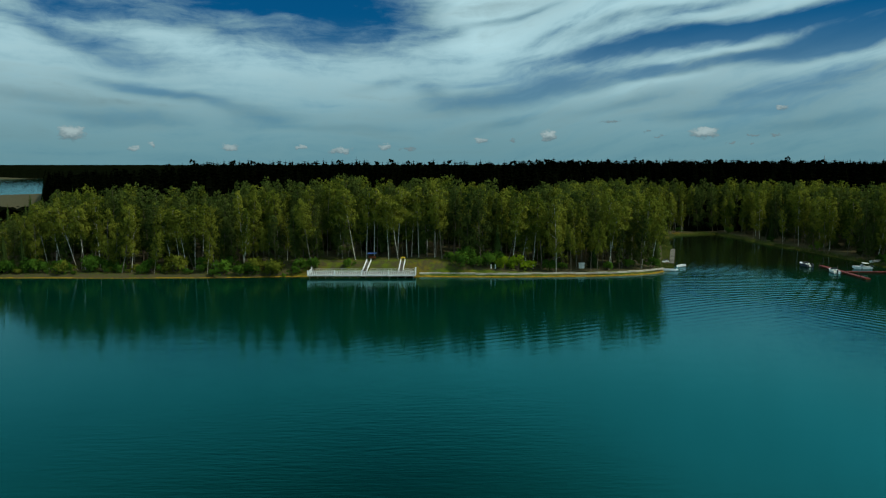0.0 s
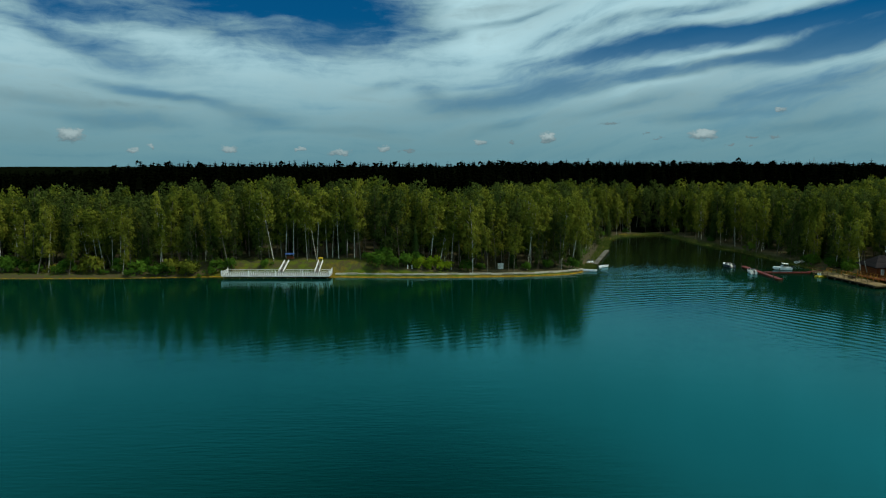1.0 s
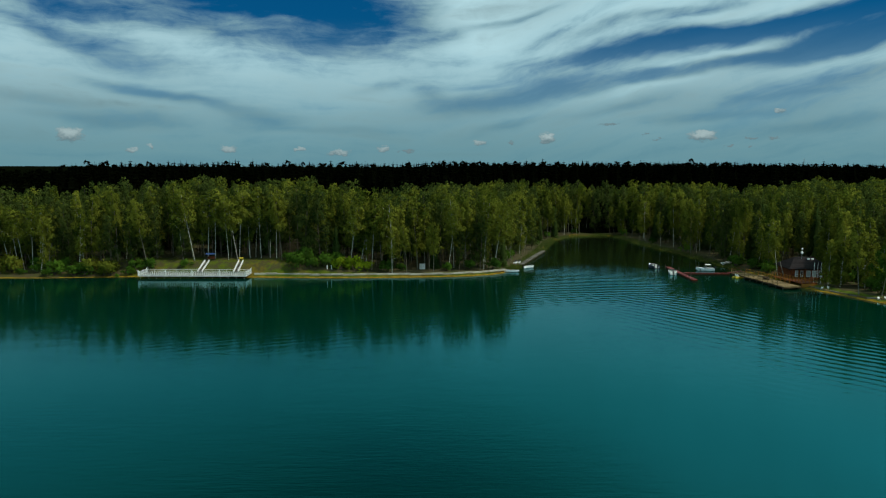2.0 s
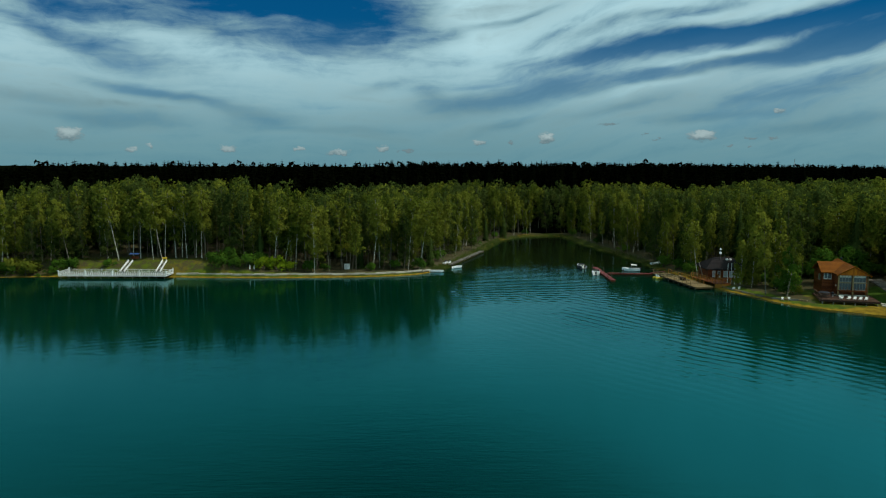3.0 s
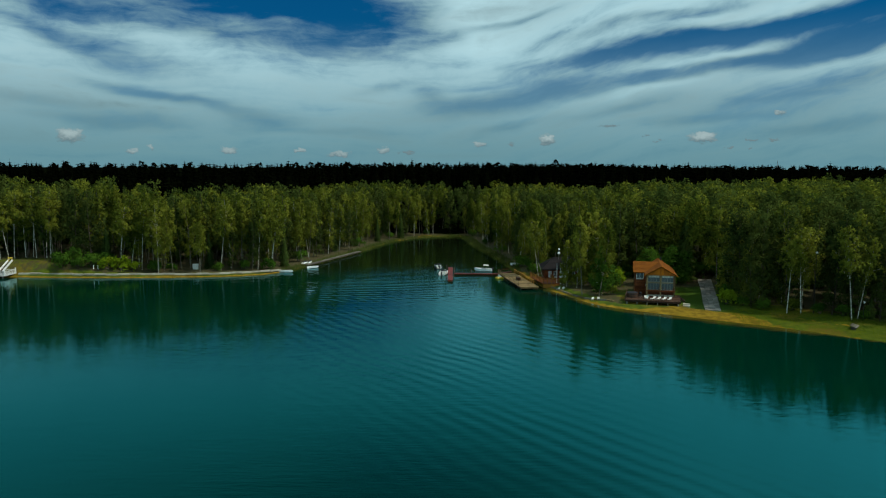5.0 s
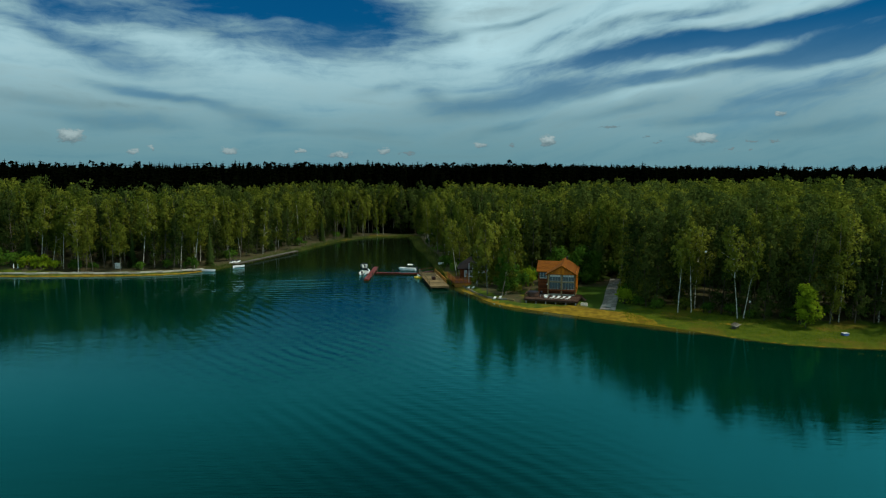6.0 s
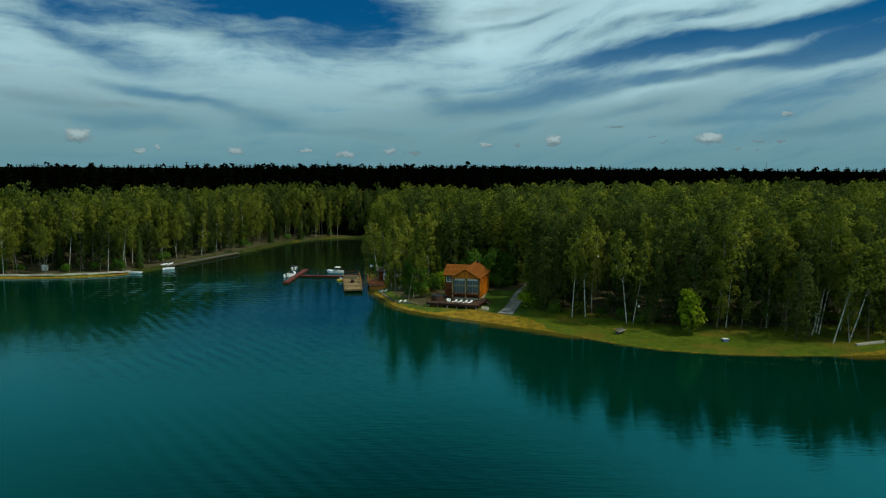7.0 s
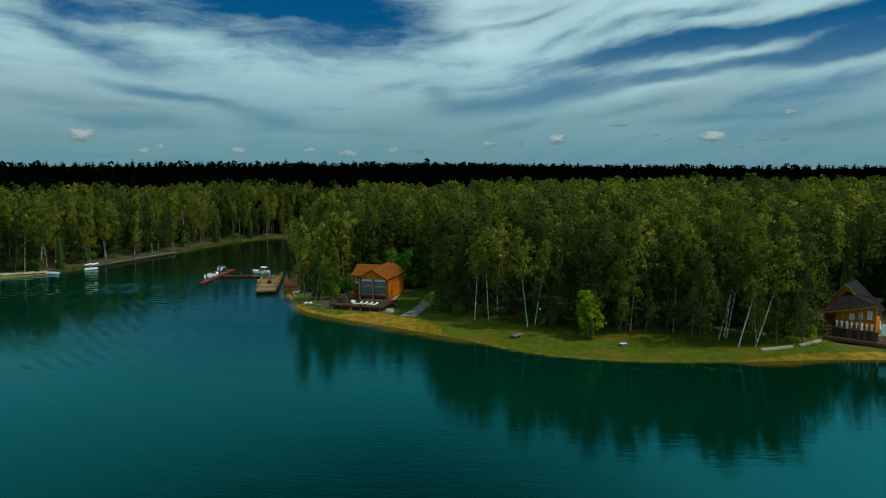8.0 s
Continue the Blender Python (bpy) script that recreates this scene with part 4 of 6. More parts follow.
def build_stairs(x, top_dx, yellow):
    """Bank stairs with two broad white stringers."""
    y0, z0, y1, z1 = 186.2, 0.95, 190.0, 3.35
    s = thing("bank_stairs", x, y0, 0, 0, "straight bank stairs with two white side boards" + (" and a yellow arch" if yellow else ""), "stairs", "bank stairs")
    for dx in (-0.56, 0.56):
        part("stringer", beam(bmesh.new(), (dx, 0, z0 + 0.25), (dx + top_dx, y1 - y0, z1 + 0.25), 0.16, 0.42), M_WHITE, s)
    for k in range(13):
        f = (k + 0.5) / 13
        tx, ty, tz = top_dx * f, (y1 - y0) * f, z0 + (z1 - z0) * f
        part("tread", boxed(tx - 0.52, ty - 0.24, tz - 0.05, tx + 0.52, ty + 0.24, tz), M_WOODGREY, s)
    if yellow:
        a = bmesh.new()
        for dx in (-0.5, 0.5):
            rod(a, (top_dx + dx, y1 - y0, z1 - 0.3), (top_dx + dx, y1 - y0, z1 + 1.0), 0.07)
        box(a, top_dx - 0.6, y1 - y0 - 0.08, z1 + 0.7, top_dx + 0.6, y1 - y0 + 0.08, z1 + 1.05, bevel=0.04)
        part("arch", a, M_YELLOW, s, "yellow arch at the head of the stairs")


def build_swing():
    x, y = -18.9, 191.0
    z = at_ground(x, y)
    s = thing("garden_swing", x, y, z - 0.03, 0, "garden swing seat under a dark blue canopy", "swing")
    for dx in (-1.05, 1.05):
        f = bmesh.new()
        rod(f, (dx, -0.7, 0), (dx, 0, 1.75), 0.035)
        rod(f, (dx, 0.7, 0), (dx, 0, 1.75), 0.035)
        part("side_frame", f, M_DARK, s)
    c = bmesh.new()
    slab(c, [(-1.25, -0.75, 1.68), (1.25, -0.75, 1.68), (1.25, 0, 1.95), (-1.25, 0, 1.95)], 0.04)
    slab(c, [(-1.25, 0, 1.95), (1.25, 0, 1.95), (1.25, 0.75, 1.68), (-1.25, 0.75, 1.68)], 0.04)
    part("canopy", c, M_BLUE, s, "dark blue canvas canopy")
    part("seat", boxed(-0.95, -0.35, 0.42, 0.95, 0.25, 0.54, bevel=0.04), M_RED, s, "red-brown seat")
    part("backrest", boxed(-0.95, 0.25, 0.5, 0.95, 0.35, 1.05, bevel=0.03), M_RED, s)


build_pier()
build_stairs(-20.4, 0.8, False)
build_stairs(-11.0, 0.4, True)
build_swing()


def build_shore_kerb():
    """Low pale concrete edging between sand and wood, from the pier to the point."""
    k = thing("shore_edging", 0, 0, 0, 0, "low pale concrete edging along the sandy shore", "kerb")
    line = LINE[(LINE[:, 0] > -7) & (LINE[:, 0] < 61)]
    step = np.concatenate([[0], np.cumsum(np.hypot(*np.diff(line, axis=0).T))])
    n = 24
    for i in range(n):
        ends = []
        for s in (step[-1] * i / n + 0.03, step[-1] * (i + 1) / n - 0.03):
            p = np.array([np.interp(s, step, line[:, 0]), np.interp(s, step, line[:, 1])])
            q = np.array([np.interp(s + 0.5, step, line[:, 0]), np.interp(s + 0.5, step, line[:, 1])])
            q = q - p if s + 0.5 < step[-1] else np.array([0.6, 0.5])
            nrm = np.array([-q[1], q[0]]) / (np.hypot(*q) + 1e-9)
            off = 2.3 + 0.35 * math.sin(s * 0.23) if s < step[-1] - 6 else 2.3 - 0.25 * (s - step[-1] + 6)
            ends.append((*(p + nrm * off), 0.62 + 0.06 * math.sin(i * 2.1)))
        part("edging_stone", beam(bmesh.new(), ends[0], ends[1], 0.55 + 0.1 * math.sin(i * 1.7), 0.42), M_CONCRETE, k)


build_shore_kerb()


def build_cabinet(x, y):
    z = at_ground(x, y)
    c = thing("utility_cabinet", x, y, z - 0.02, 8, "white metal utility cabinet at the edge of the wood", "cabinet")
    body = part("body", boxed(-0.75, -0.35, 0.1, 0.75, 0.35, 1.45, bevel=0.03), M_WHITE, c)
    part("plinth", boxed(-0.7, -0.3, 0, 0.7, 0.3, 0.1), M_CONCRETE, c)
    part("cap", boxed(-0.82, -0.42, 1.45, 0.82, 0.42, 1.53, bevel=0.02), M_WHITE_WORN, c)
    for s in (-1, 1):
        part("door", boxed(min(0.03 * s, 0.7 * s), -0.375, 0.2, max(0.03 * s, 0.7 * s), -0.352, 1.38), M_WHITE_WORN, body)


build_cabinet(37.4, 193.5)
for bx, by in ((12.6, 187.6), (13.7, 187.7)):
    b = thing("bollard", bx, by, at_ground(bx, by) - 0.05, 0, "short white-painted wooden post at the sand", "bollard", "white posts")
    part("post", rod(bmesh.new(), (0, 0, 0), (0, 0, 1.05), 0.14, 0.12, 10), M_WHITE, b)
    part("cap", rod(bmesh.new(), (0, 0, 1.05), (0, 0, 1.13), 0.15, 0.06, 10), M_WHITE_WORN, b)


# ---- boats ----
def hull(L, B, H, nose=0.55, bottom=0.55, stern=0.8, stations=11, wall=0.06):
    """An open hull with thickness; bow towards +x, keel at z 0."""
    bm = bmesh.new()
    rings = []
    for i in range(stations):
        f = i / (stations - 1)
        half = B / 2 * (stern + (1 - stern) * min(1, f * 3)) * (1 - max(0, (f - nose) / (1 - nose)) ** 2.2 * 0.97)
        top = H * (1 + 0.32 * max(0, f - 0.4) ** 1.5)
        keel = H * 0.65 * max(0, (f - 0.72) / 0.28) ** 2
        x = -L / 2 + L * f
        prof = [(half, top), (half * 0.95, keel + (top - keel) * 0.45), (half * bottom, keel + 0.06 * H), (0, keel)]
        outer = [(x, s, z) for s, z in prof] + [(x, -s, z) for s, z in prof[-2::-1]]
        inner = [(x * 0.975, max(0, s - wall), z if k == 0 else z + wall) for k, (s, z) in enumerate(prof)]
        inner = inner + [(a, -b, c) for a, b, c in inner[-2::-1]]
        rings.append(([bm.verts.new(p) for p in outer], [bm.verts.new(p) for p in inner]))
    for (o0, i0), (o1, i1) in zip(rings, rings[1:]):
        for a, b, flip in ((o0, o1, False), (i0, i1, True)):
            for k in range(len(a) - 1):
                q = (a[k], a[k + 1], b[k + 1], b[k])
                bm.faces.new(q[::-1] if flip else q)
        for k in (0, -1):
            bm.faces.new((o0[k], o1[k], i1[k], i0[k]))
    for o, i in (rings[0], rings[-1]):
        for k in range(len(o) - 1):
            bm.faces.new((o[k], i[k], i[k + 1], o[k + 1]))
    bmesh.ops.recalc_face_normals(bm, faces=bm.faces)
    return bm


def rowing_boat(x, y, turn, z=-0.12, L=4.6, label="white open rowing boat lying at the sandy shore"):
    b = thing("rowing_boat", x, y, z, turn, label, "boat", "rowing boats")
    part("hull", hull(L, 1.5, 0.62), M_GELCOAT, b)
    for k in (-0.28, 0.02, 0.27):
        part("thwart", boxed(L * k - 0.14, -0.66, 0.40, L * k + 0.14, 0.66, 0.44), M_WOODGREY, b)
    part("floor_board", boxed(-L * 0.36, -0.3, 0.10, L * 0.3, 0.3, 0.13), M_WOODGREY, b)
    return b


def motor_boat(x, y, turn, dark=False, canopy=True, L=5.6):
    b = thing("motor_boat", x, y, -0.22, turn, ("dark-hulled" if dark else "white") + " motor boat moored at the red jetty", "boat", "motor boats")
    part("hull", hull(L, 2.1, 0.95, wall=0.12), M_NAVY if dark else M_GELCOAT, b)
    fore = bmesh.new()
    slab(fore, [(L * 0.08, -0.95, 0.98), (L * 0.08, 0.95, 0.98), (L * 0.3, 0.72, 1.06), (L * 0.45, 0.16, 1.18), (L * 0.45, -0.16, 1.18), (L * 0.3, -0.72, 1.06)], 0.08)
    part("foredeck", fore, M_GELCOAT, b, "white foredeck")
    part("cockpit_floor", boxed(-L * 0.44, -0.8, 0.3, L * 0.1, 0.8, 0.36), M_GREYDECK, b)
    screen = bmesh.new()
    slab(screen, [(L * 0.10, -0.88, 1.0), (L * 0.10, 0.88, 1.0), (-L * 0.02, 0.78, 1.5), (-L * 0.02, -0.78, 1.5)], 0.03)
    part("windscreen", screen, M_GLASS, b, "dark tinted windscreen")
    for s in (-0.42, 0.42):
        seat = bmesh.new()
        box(seat, -L * 0.14, s - 0.26, 0.36, -L * 0.04, s + 0.26, 0.75, bevel=0.05)
        box(seat, -L * 0.17, s - 0.26, 0.36, -L * 0.14, s + 0.26, 1.2, bevel=0.03)
        part("seat", seat, M_CLOTH, b)
    part("stern_bench", boxed(-L * 0.42, -0.85, 0.36, -L * 0.32, 0.85, 0.8, bevel=0.05), M_CLOTH, b)
    m = bmesh.new()
    box(m, -L * 0.5 - 0.42, -0.2, 0.7, -L * 0.5 + 0.02, 0.2, 1.35, bevel=0.09)
    box(m, -L * 0.5 - 0.28, -0.08, -0.1, -L * 0.5 - 0.08, 0.08, 0.7)
    part("outboard_motor", m, M_SEAT, b, "black outboard motor")
    if canopy:
        c = bmesh.new()
        slab(c, [(-L * 0.30, -0.85, 1.92), (L * 0.0, -0.85, 1.98), (L * 0.0, 0.85, 1.98), (-L * 0.30, 0.85, 1.92)], 0.06)
        top = part("canopy", c, M_CLOTH, b, "white canvas sunshade")
        for px in (-L * 0.28, -L * 0.02):
            for s in (-0.85, 0.85):
                part("canopy_pole", rod(bmesh.new(), (px, s, 0.9), (px, s * 0.98, 1.92), 0.02), M_STEEL, top)
    return b


rowing_boat(61.8, 194.2, -14, L=3.9)
rowing_boat(67.6, 202.6, 35, L=3.3, label="small pale rowing boat moored beside the boardwalk")
motor_boat(104.6, 191.4, 78, canopy=False, L=5.4)
motor_boat(115.6, 197.6, 170, L=4.9)
motor_boat(103.0, 203.5, 100, dark=True, canopy=False, L=5.0)
rowing_boat(126.2, 209.0, 30, z=0.25, L=4.2, label="white rowing boat drawn up on the wooded bank")


def pedal_boat(x, y, turn):
    b = thing("pedal_boat", x, y, -0.12, turn, "yellow plastic pedal boat beside the wooden deck", "boat")
    for s in (-0.55, 0.55):
        f = bmesh.new()
        box(f, -1.5, s - 0.26, 0, 1.35, s + 0.26, 0.5, bevel=0.14)
        part("float", f, M_YELLOW, b)
    part("deck", boxed(-1.1, -0.6, 0.46, 0.7, 0.6, 0.56, bevel=0.03), M_YELLOW, b)
    for s in (-0.35, 0.35):
        seat = bmesh.new()
        box(seat, -0.6, s - 0.22, 0.56, -0.15, s + 0.22, 0.72, bevel=0.05)
        box(seat, -0.72, s - 0.22, 0.56, -0.58, s + 0.22, 1.1, bevel=0.04)
        part("seat", seat, M_WHITE, b)


pedal_boat(119.6, 184.6, 20)


def jet_ski(x, y, z, turn):
    b = thing("jet_ski", x, y, z, turn, "white and dark jet ski parked on the boardwalk end", "jet ski", "jet skis")
    h = bmesh.new()
    box(h, -1.35, -0.5, 0, 1.2, 0.5, 0.42, bevel=0.15)
    for v in h.verts:
        if v.co.x > 0.6:
            v.co.y *= 0.45
            v.co.z += 0.12
    part("hull", h, M_GELCOAT, b)
    part("seat", boxed(-0.95, -0.19, 0.42, 0.15, 0.19, 0.72, bevel=0.08), M_SEAT, b, "black vinyl seat")
    c = bmesh.new()
    box(c, 0.1, -0.24, 0.42, 0.7, 0.24, 0.82, bevel=0.1)
    rod(c, (0.2, -0.38, 0.95), (0.2, 0.38, 0.95), 0.03)
    rod(c, (0.4, 0, 0.7), (0.2, 0, 0.95), 0.05)
    part("steering", c, M_SEAT, b)


# ---- boardwalk, wooden deck and red jetty in the inlet ----
def build_boardwalk():
    a, b = Vector((65.4, 205.0, 0)), Vector((76.6, 239.2, 0))
    turn = math.degrees(math.atan2(b.y - a.y, b.x - a.x))
    L = (b - a).length
    w = thing("boardwalk", a.x, a.y, 0, turn, "narrow grey plank boardwalk on posts along the inlet", "boardwalk")
    n = 64
    board = None
    for i in range(n):
        if board is None:
            board = part("plank", boxed(0, -0.7, 0.62, L / n - 0.03, 0.7, 0.67), M_OLDWOOD, w)
            o = board
        else:
            o = new("plank", board.data)
            o.parent = w
        o.location = (i * L / n, 0.04 * math.sin(i * 2.7), 0.012 * math.sin(i * 1.9))
    for s in (-0.6, 0.6):
        part("bearer", boxed(0, s - 0.06, 0.40, L, s + 0.06, 0.62), M_TRUNK, w)
    for i in range(13):
        for s in (-0.66, 0.66):
            part("post", rod(bmesh.new(), (0.4 + i * (L - 0.8) / 12, s, -1.8), (0.4 + i * (L - 0.8) / 12, s, 0.62), 0.1, sides=7), M_TRUNK, w)
    f = thing("floating_platform", 65.0, 207.8, 0, turn, "square wooden platform at the boardwalk's end", "platform")
    part("deck", boxed(-2.2, -0.5, 0.3, 2.0, 2.3, 0.5, bevel=0.02), M_DECK, f)
    part("float", boxed(-2.0, -0.3, -0.2, 1.8, 2.1, 0.3), M_DARK, f)
    jet_ski(64.2, 208.2, 0.5, 70)
    jet_ski(65.4, 209.2, 0.5, 75)


build_boardwalk()


def rail_post_run(parent, pts, z, mat, gap=1.9, tall=1.0):
    """A handrail along points: posts, a top rail and a middle rail for each stretch."""
    for (ax, ay), (bx, by) in zip(pts, pts[1:]):
        L = math.hypot(bx - ax, by - ay)
        n = max(1, round(L / gap))
        for i in range(n + 1):
            px, py = ax + (bx - ax) * i / n, ay + (by - ay) * i / n
            part("rail_post", boxed(px - 0.06, py - 0.06, z, px + 0.06, py + 0.06, z + tall), mat, parent)
        part("top_rail", beam(bmesh.new(), (ax, ay, z + tall), (bx, by, z + tall), 0.12, 0.07), mat, parent)
        part("middle_rail", beam(bmesh.new(), (ax, ay, z + tall * 0.52), (bx, by, z + tall * 0.52), 0.05, 0.09), mat, parent)


def build_dock():
    """The wooden deck on the point, 4.4 m wide and 24 m long, running inland."""
    a, b = Vector((124.7, 166.4, 0)), Vector((121.2, 188.5, 0))
    turn = math.degrees(math.atan2(b.y - a.y, b.x - a.x))
    L = (b - a).length
    d = thing("wooden_dock", a.x, a.y, 0, turn, "broad yellow-brown plank dock with post rails over the water", "dock")
    W = 2.2
    n = 84
    board = None
    for i in range(n):
        if board is None:
            board = part("plank", boxed(0, -W, 0.72, L / n - 0.025, W, 0.78), M_DECK, d)
            o = board
        else:
            o = new("plank", board.data)
            o.parent = d
        o.location = (i * L / n, 0.03 * math.sin(i * 3.1), 0.008 * math.sin(i * 2.3))
    for s in (-W + 0.15, 0, W - 0.15):
        part("bearer", boxed(0, s - 0.08, 0.46, L, s + 0.08, 0.72), M_DARKDECK, d)
    part("front_board", boxed(-0.06, -W, 0.42, 0.0, W, 0.74), M_DECK, d)
    for i in range(9):
        for s in (-W + 0.2, W - 0.2):
            part("pile", rod(bmesh.new(), (0.5 + i * (L - 1) / 8, s, -2.2), (0.5 + i * (L - 1) / 8, s, 0.72), 0.13, sides=8), M_TRUNK, d)
    rail_post_run(d, [(2.5, W - 0.1), (L, W - 0.1)], 0.78, M_DECK)
    rail_post_run(d, [(4.0, -W + 0.1), (L, -W + 0.1)], 0.78, M_HONEY)
    part("table", boxed(9.5, -0.4, 0.78, 11.3, 0.4, 1.5, bevel=0.04), M_DARKDECK, d)
    part("bench", boxed(13.5, -1.7, 0.78, 15.6, -1.25, 1.2, bevel=0.03), M_DECK, d)
    # terrace behind, stepping up to the dark house
    t = thing("timber_terrace", 127.6, 169.0, 0, turn, "orange-brown timber terrace with railings and steps", "terrace")
    part("deck", boxed(0, -4.8, 0.95, 11.5, -0.6, 1.1, bevel=0.02), M_RED, t, "reddish deck boards")
    part("skirt", boxed(-0.06, -4.8, 0.1, 0.0, -0.6, 0.95), M_HONEY, t)
    for k in range(5):
        part("step", boxed(2.6 + 0.02 * k, -4.8 - 0.32 * (k + 1), 1.1 + 0.16 * k, 4.4, -4.8 - 0.32 * k, 1.26 + 0.16 * k), M_RED, t)
    rail_post_run(t, [(11.4, -0.7), (0.1, -0.7), (0.1, -4.7)], 1.1, M_HONEY, 1.1, 1.15)
    rail_post_run(t, [(11.4, -4.7), (4.6, -4.7)], 1.1, M_HONEY, 1.1, 1.15)
    for px in (0.4, 5.8, 11.2):
        for py in (-4.6, -0.9):
            part("pile", rod(bmesh.new(), (px, py, -0.6), (px, py, 0.95), 0.12, sides=7), M_TRUNK, t)
    # leaning pale spar beside the terrace
    s = thing("leaning_spar", 129.4, 181.5, 1.1, 0, "pale wooden spar leaning above the terrace", "pole")
    part("spar", rod(bmesh.new(), (0.4, 0, 0), (-0.7, 0, 3.4), 0.11, 0.08, 7), M_WOODGREY, s)


build_dock()


def build_jetty():
    """Red floating jetty: an arm from the dock and a cross piece at its end."""
    j = thing("floating_jetty", 0, 0, 0, 0, "red-painted floating plank jetty with a cross head", "jetty")

    def run(a, b, wide, n, name):
        a, b = Vector(a), Vector(b)
        step = (b - a) / n
        arm = part(name, beam(bmesh.new(), (a.x, a.y, 0.22), (b.x, b.y, 0.22), wide * 0.9, 0.34), M_RED, j, "dark red side timbers")
        q = math.atan2(step.y, step.x)
        first = None
        for i in range(n):
            c = a + step * (i + 0.5)
            if first is None:
                first = part("plank", boxed(-step.length / 2 + 0.02, -wide / 2, 0.40, step.length / 2 - 0.02, wide / 2, 0.45), M_REDJETTY, arm)
                o = first
            else:
                o = new("plank", first.data)
                o.parent = arm
            o.location, o.rotation_euler = (c.x, c.y, 0), (0, 0, q)

    run((119.2, 189.8, 0), (107.4, 190.4, 0), 1.2, 26, "arm")
    run((106.2, 178.4, 0), (106.6, 202.0, 0), 1.3, 52, "cross_head")
    for x, y in ((105.2, 180.0), (107.2, 184.5), (107.5, 195.0), (105.5, 200.5), (112.0, 191.3)):
        part("mooring_post", rod(bmesh.new(), (x, y, -2), (x, y, 1.35), 0.1, sides=8), M_TRUNK, j)
    ramp = thing("gangway", 119.6, 190.3, 0, 0, "short red gangway between dock and jetty", "gangway")
    part("deck", slab(bmesh.new(), [(-0.6, -0.75, 0.5), (3.2, -0.75, 1.0), (3.2, 0.75, 1.0), (-0.6, 0.75, 0.5)], 0.1), M_REDJETTY, ramp)
    for s in (-0.72, 0.72):
        part("handrail", rod(bmesh.new(), (-0.6, s, 1.3), (3.2, s, 1.85), 0.04), M_RED, ramp)


build_jetty()


# ---- buildings ----
def window(parent, name, x, y, z, w, h, axis="x", out=-1, panes=2, frame_mat=None, glass=None, label=""):
    """A framed window standing proud of a wall; axis: the way it runs, out: the way it faces."""
    fm, gm = frame_mat or M_WHITE, glass or M_GLASS

    def place(u0, z0, u1, z1, d0, d1):
        lo, hi = sorted((d0 * out, d1 * out))
        return boxed(x + u0, y + lo, z + z0, x + u1, y + hi, z + z1) if axis == "x" else boxed(x + lo, y + u0, z + z0, x + hi, y + u1, z + z1)

    t = 0.09
    f = bmesh.new()
    for u0, z0, u1, z1 in ((0, 0, w, t), (0, h - t, w, h), (0, t, t, h - t), (w - t, t, w, h - t)):
        lo, hi = sorted((-0.02 * out, 0.07 * out))
        if axis == "x":
            box(f, x + u0, y + lo, z + z0, x + u1, y + hi, z + z1)
        else:
            box(f, x + lo, y + u0, z + z0, x + hi, y + u1, z + z1)
    win = part(name, f, fm, parent, label)
    each = (w - 2 * t) / panes
    for k in range(panes):
        part("pane", place(t + k * each + 0.02, t, t + (k + 1) * each - 0.02, h - t, 0.0, 0.03), gm, win)
        if k:
            part("mullion", place(t + k * each - 0.03, t, t + k * each + 0.03, h - t, -0.01, 0.06), fm, win)
    part("sill", place(-0.05, -0.07, w + 0.05, 0.0, -0.01, 0.13), fm, win)
    return win


def gable_roof(parent, x0, x1, ya, yb, eave, ridge, over, mat, label="", thick=0.2, along="y", rise=0.0):
    """Two roof planes; the ridge runs along y (or x) from ya to yb and may rise towards yb."""
    mid = (x0 + x1) / 2
    drop = (ridge - eave) / ((x1 - x0) / 2) * over
    for s, xe in ((-1, x0 - over), (1, x1 + over)):
        pts = [(mid, ya, ridge), (mid, yb, ridge + rise), (xe, yb, eave - drop), (xe, ya, eave - drop)]
        if along == "x":
            pts = [(b, a, c) for a, b, c in pts]
        roof = part("roof", slab(bmesh.new(), pts, thick), mat, parent, label)
        # courses of shingles
        n = 9
        for k in range(n):
            f0, f1 = k / n, (k + 0.955) / n
            q = []
            for f, yy in ((f0, ya - 0.03), (f0, yb + 0.03), (f1, yb + 0.03), (f1, ya - 0.03)):
                p = [mid + (xe - mid) * f, yy, ridge + (eave - drop - ridge) * f + (rise * (1 - f) if yy > ya else 0.0) + 0.035 + 0.02 * (f - f0) * n]
                q.append((p[1], p[0], p[2]) if along == "x" else tuple(p))
            part("shingle_course", slab(bmesh.new(), q, 0.035), mat, roof)


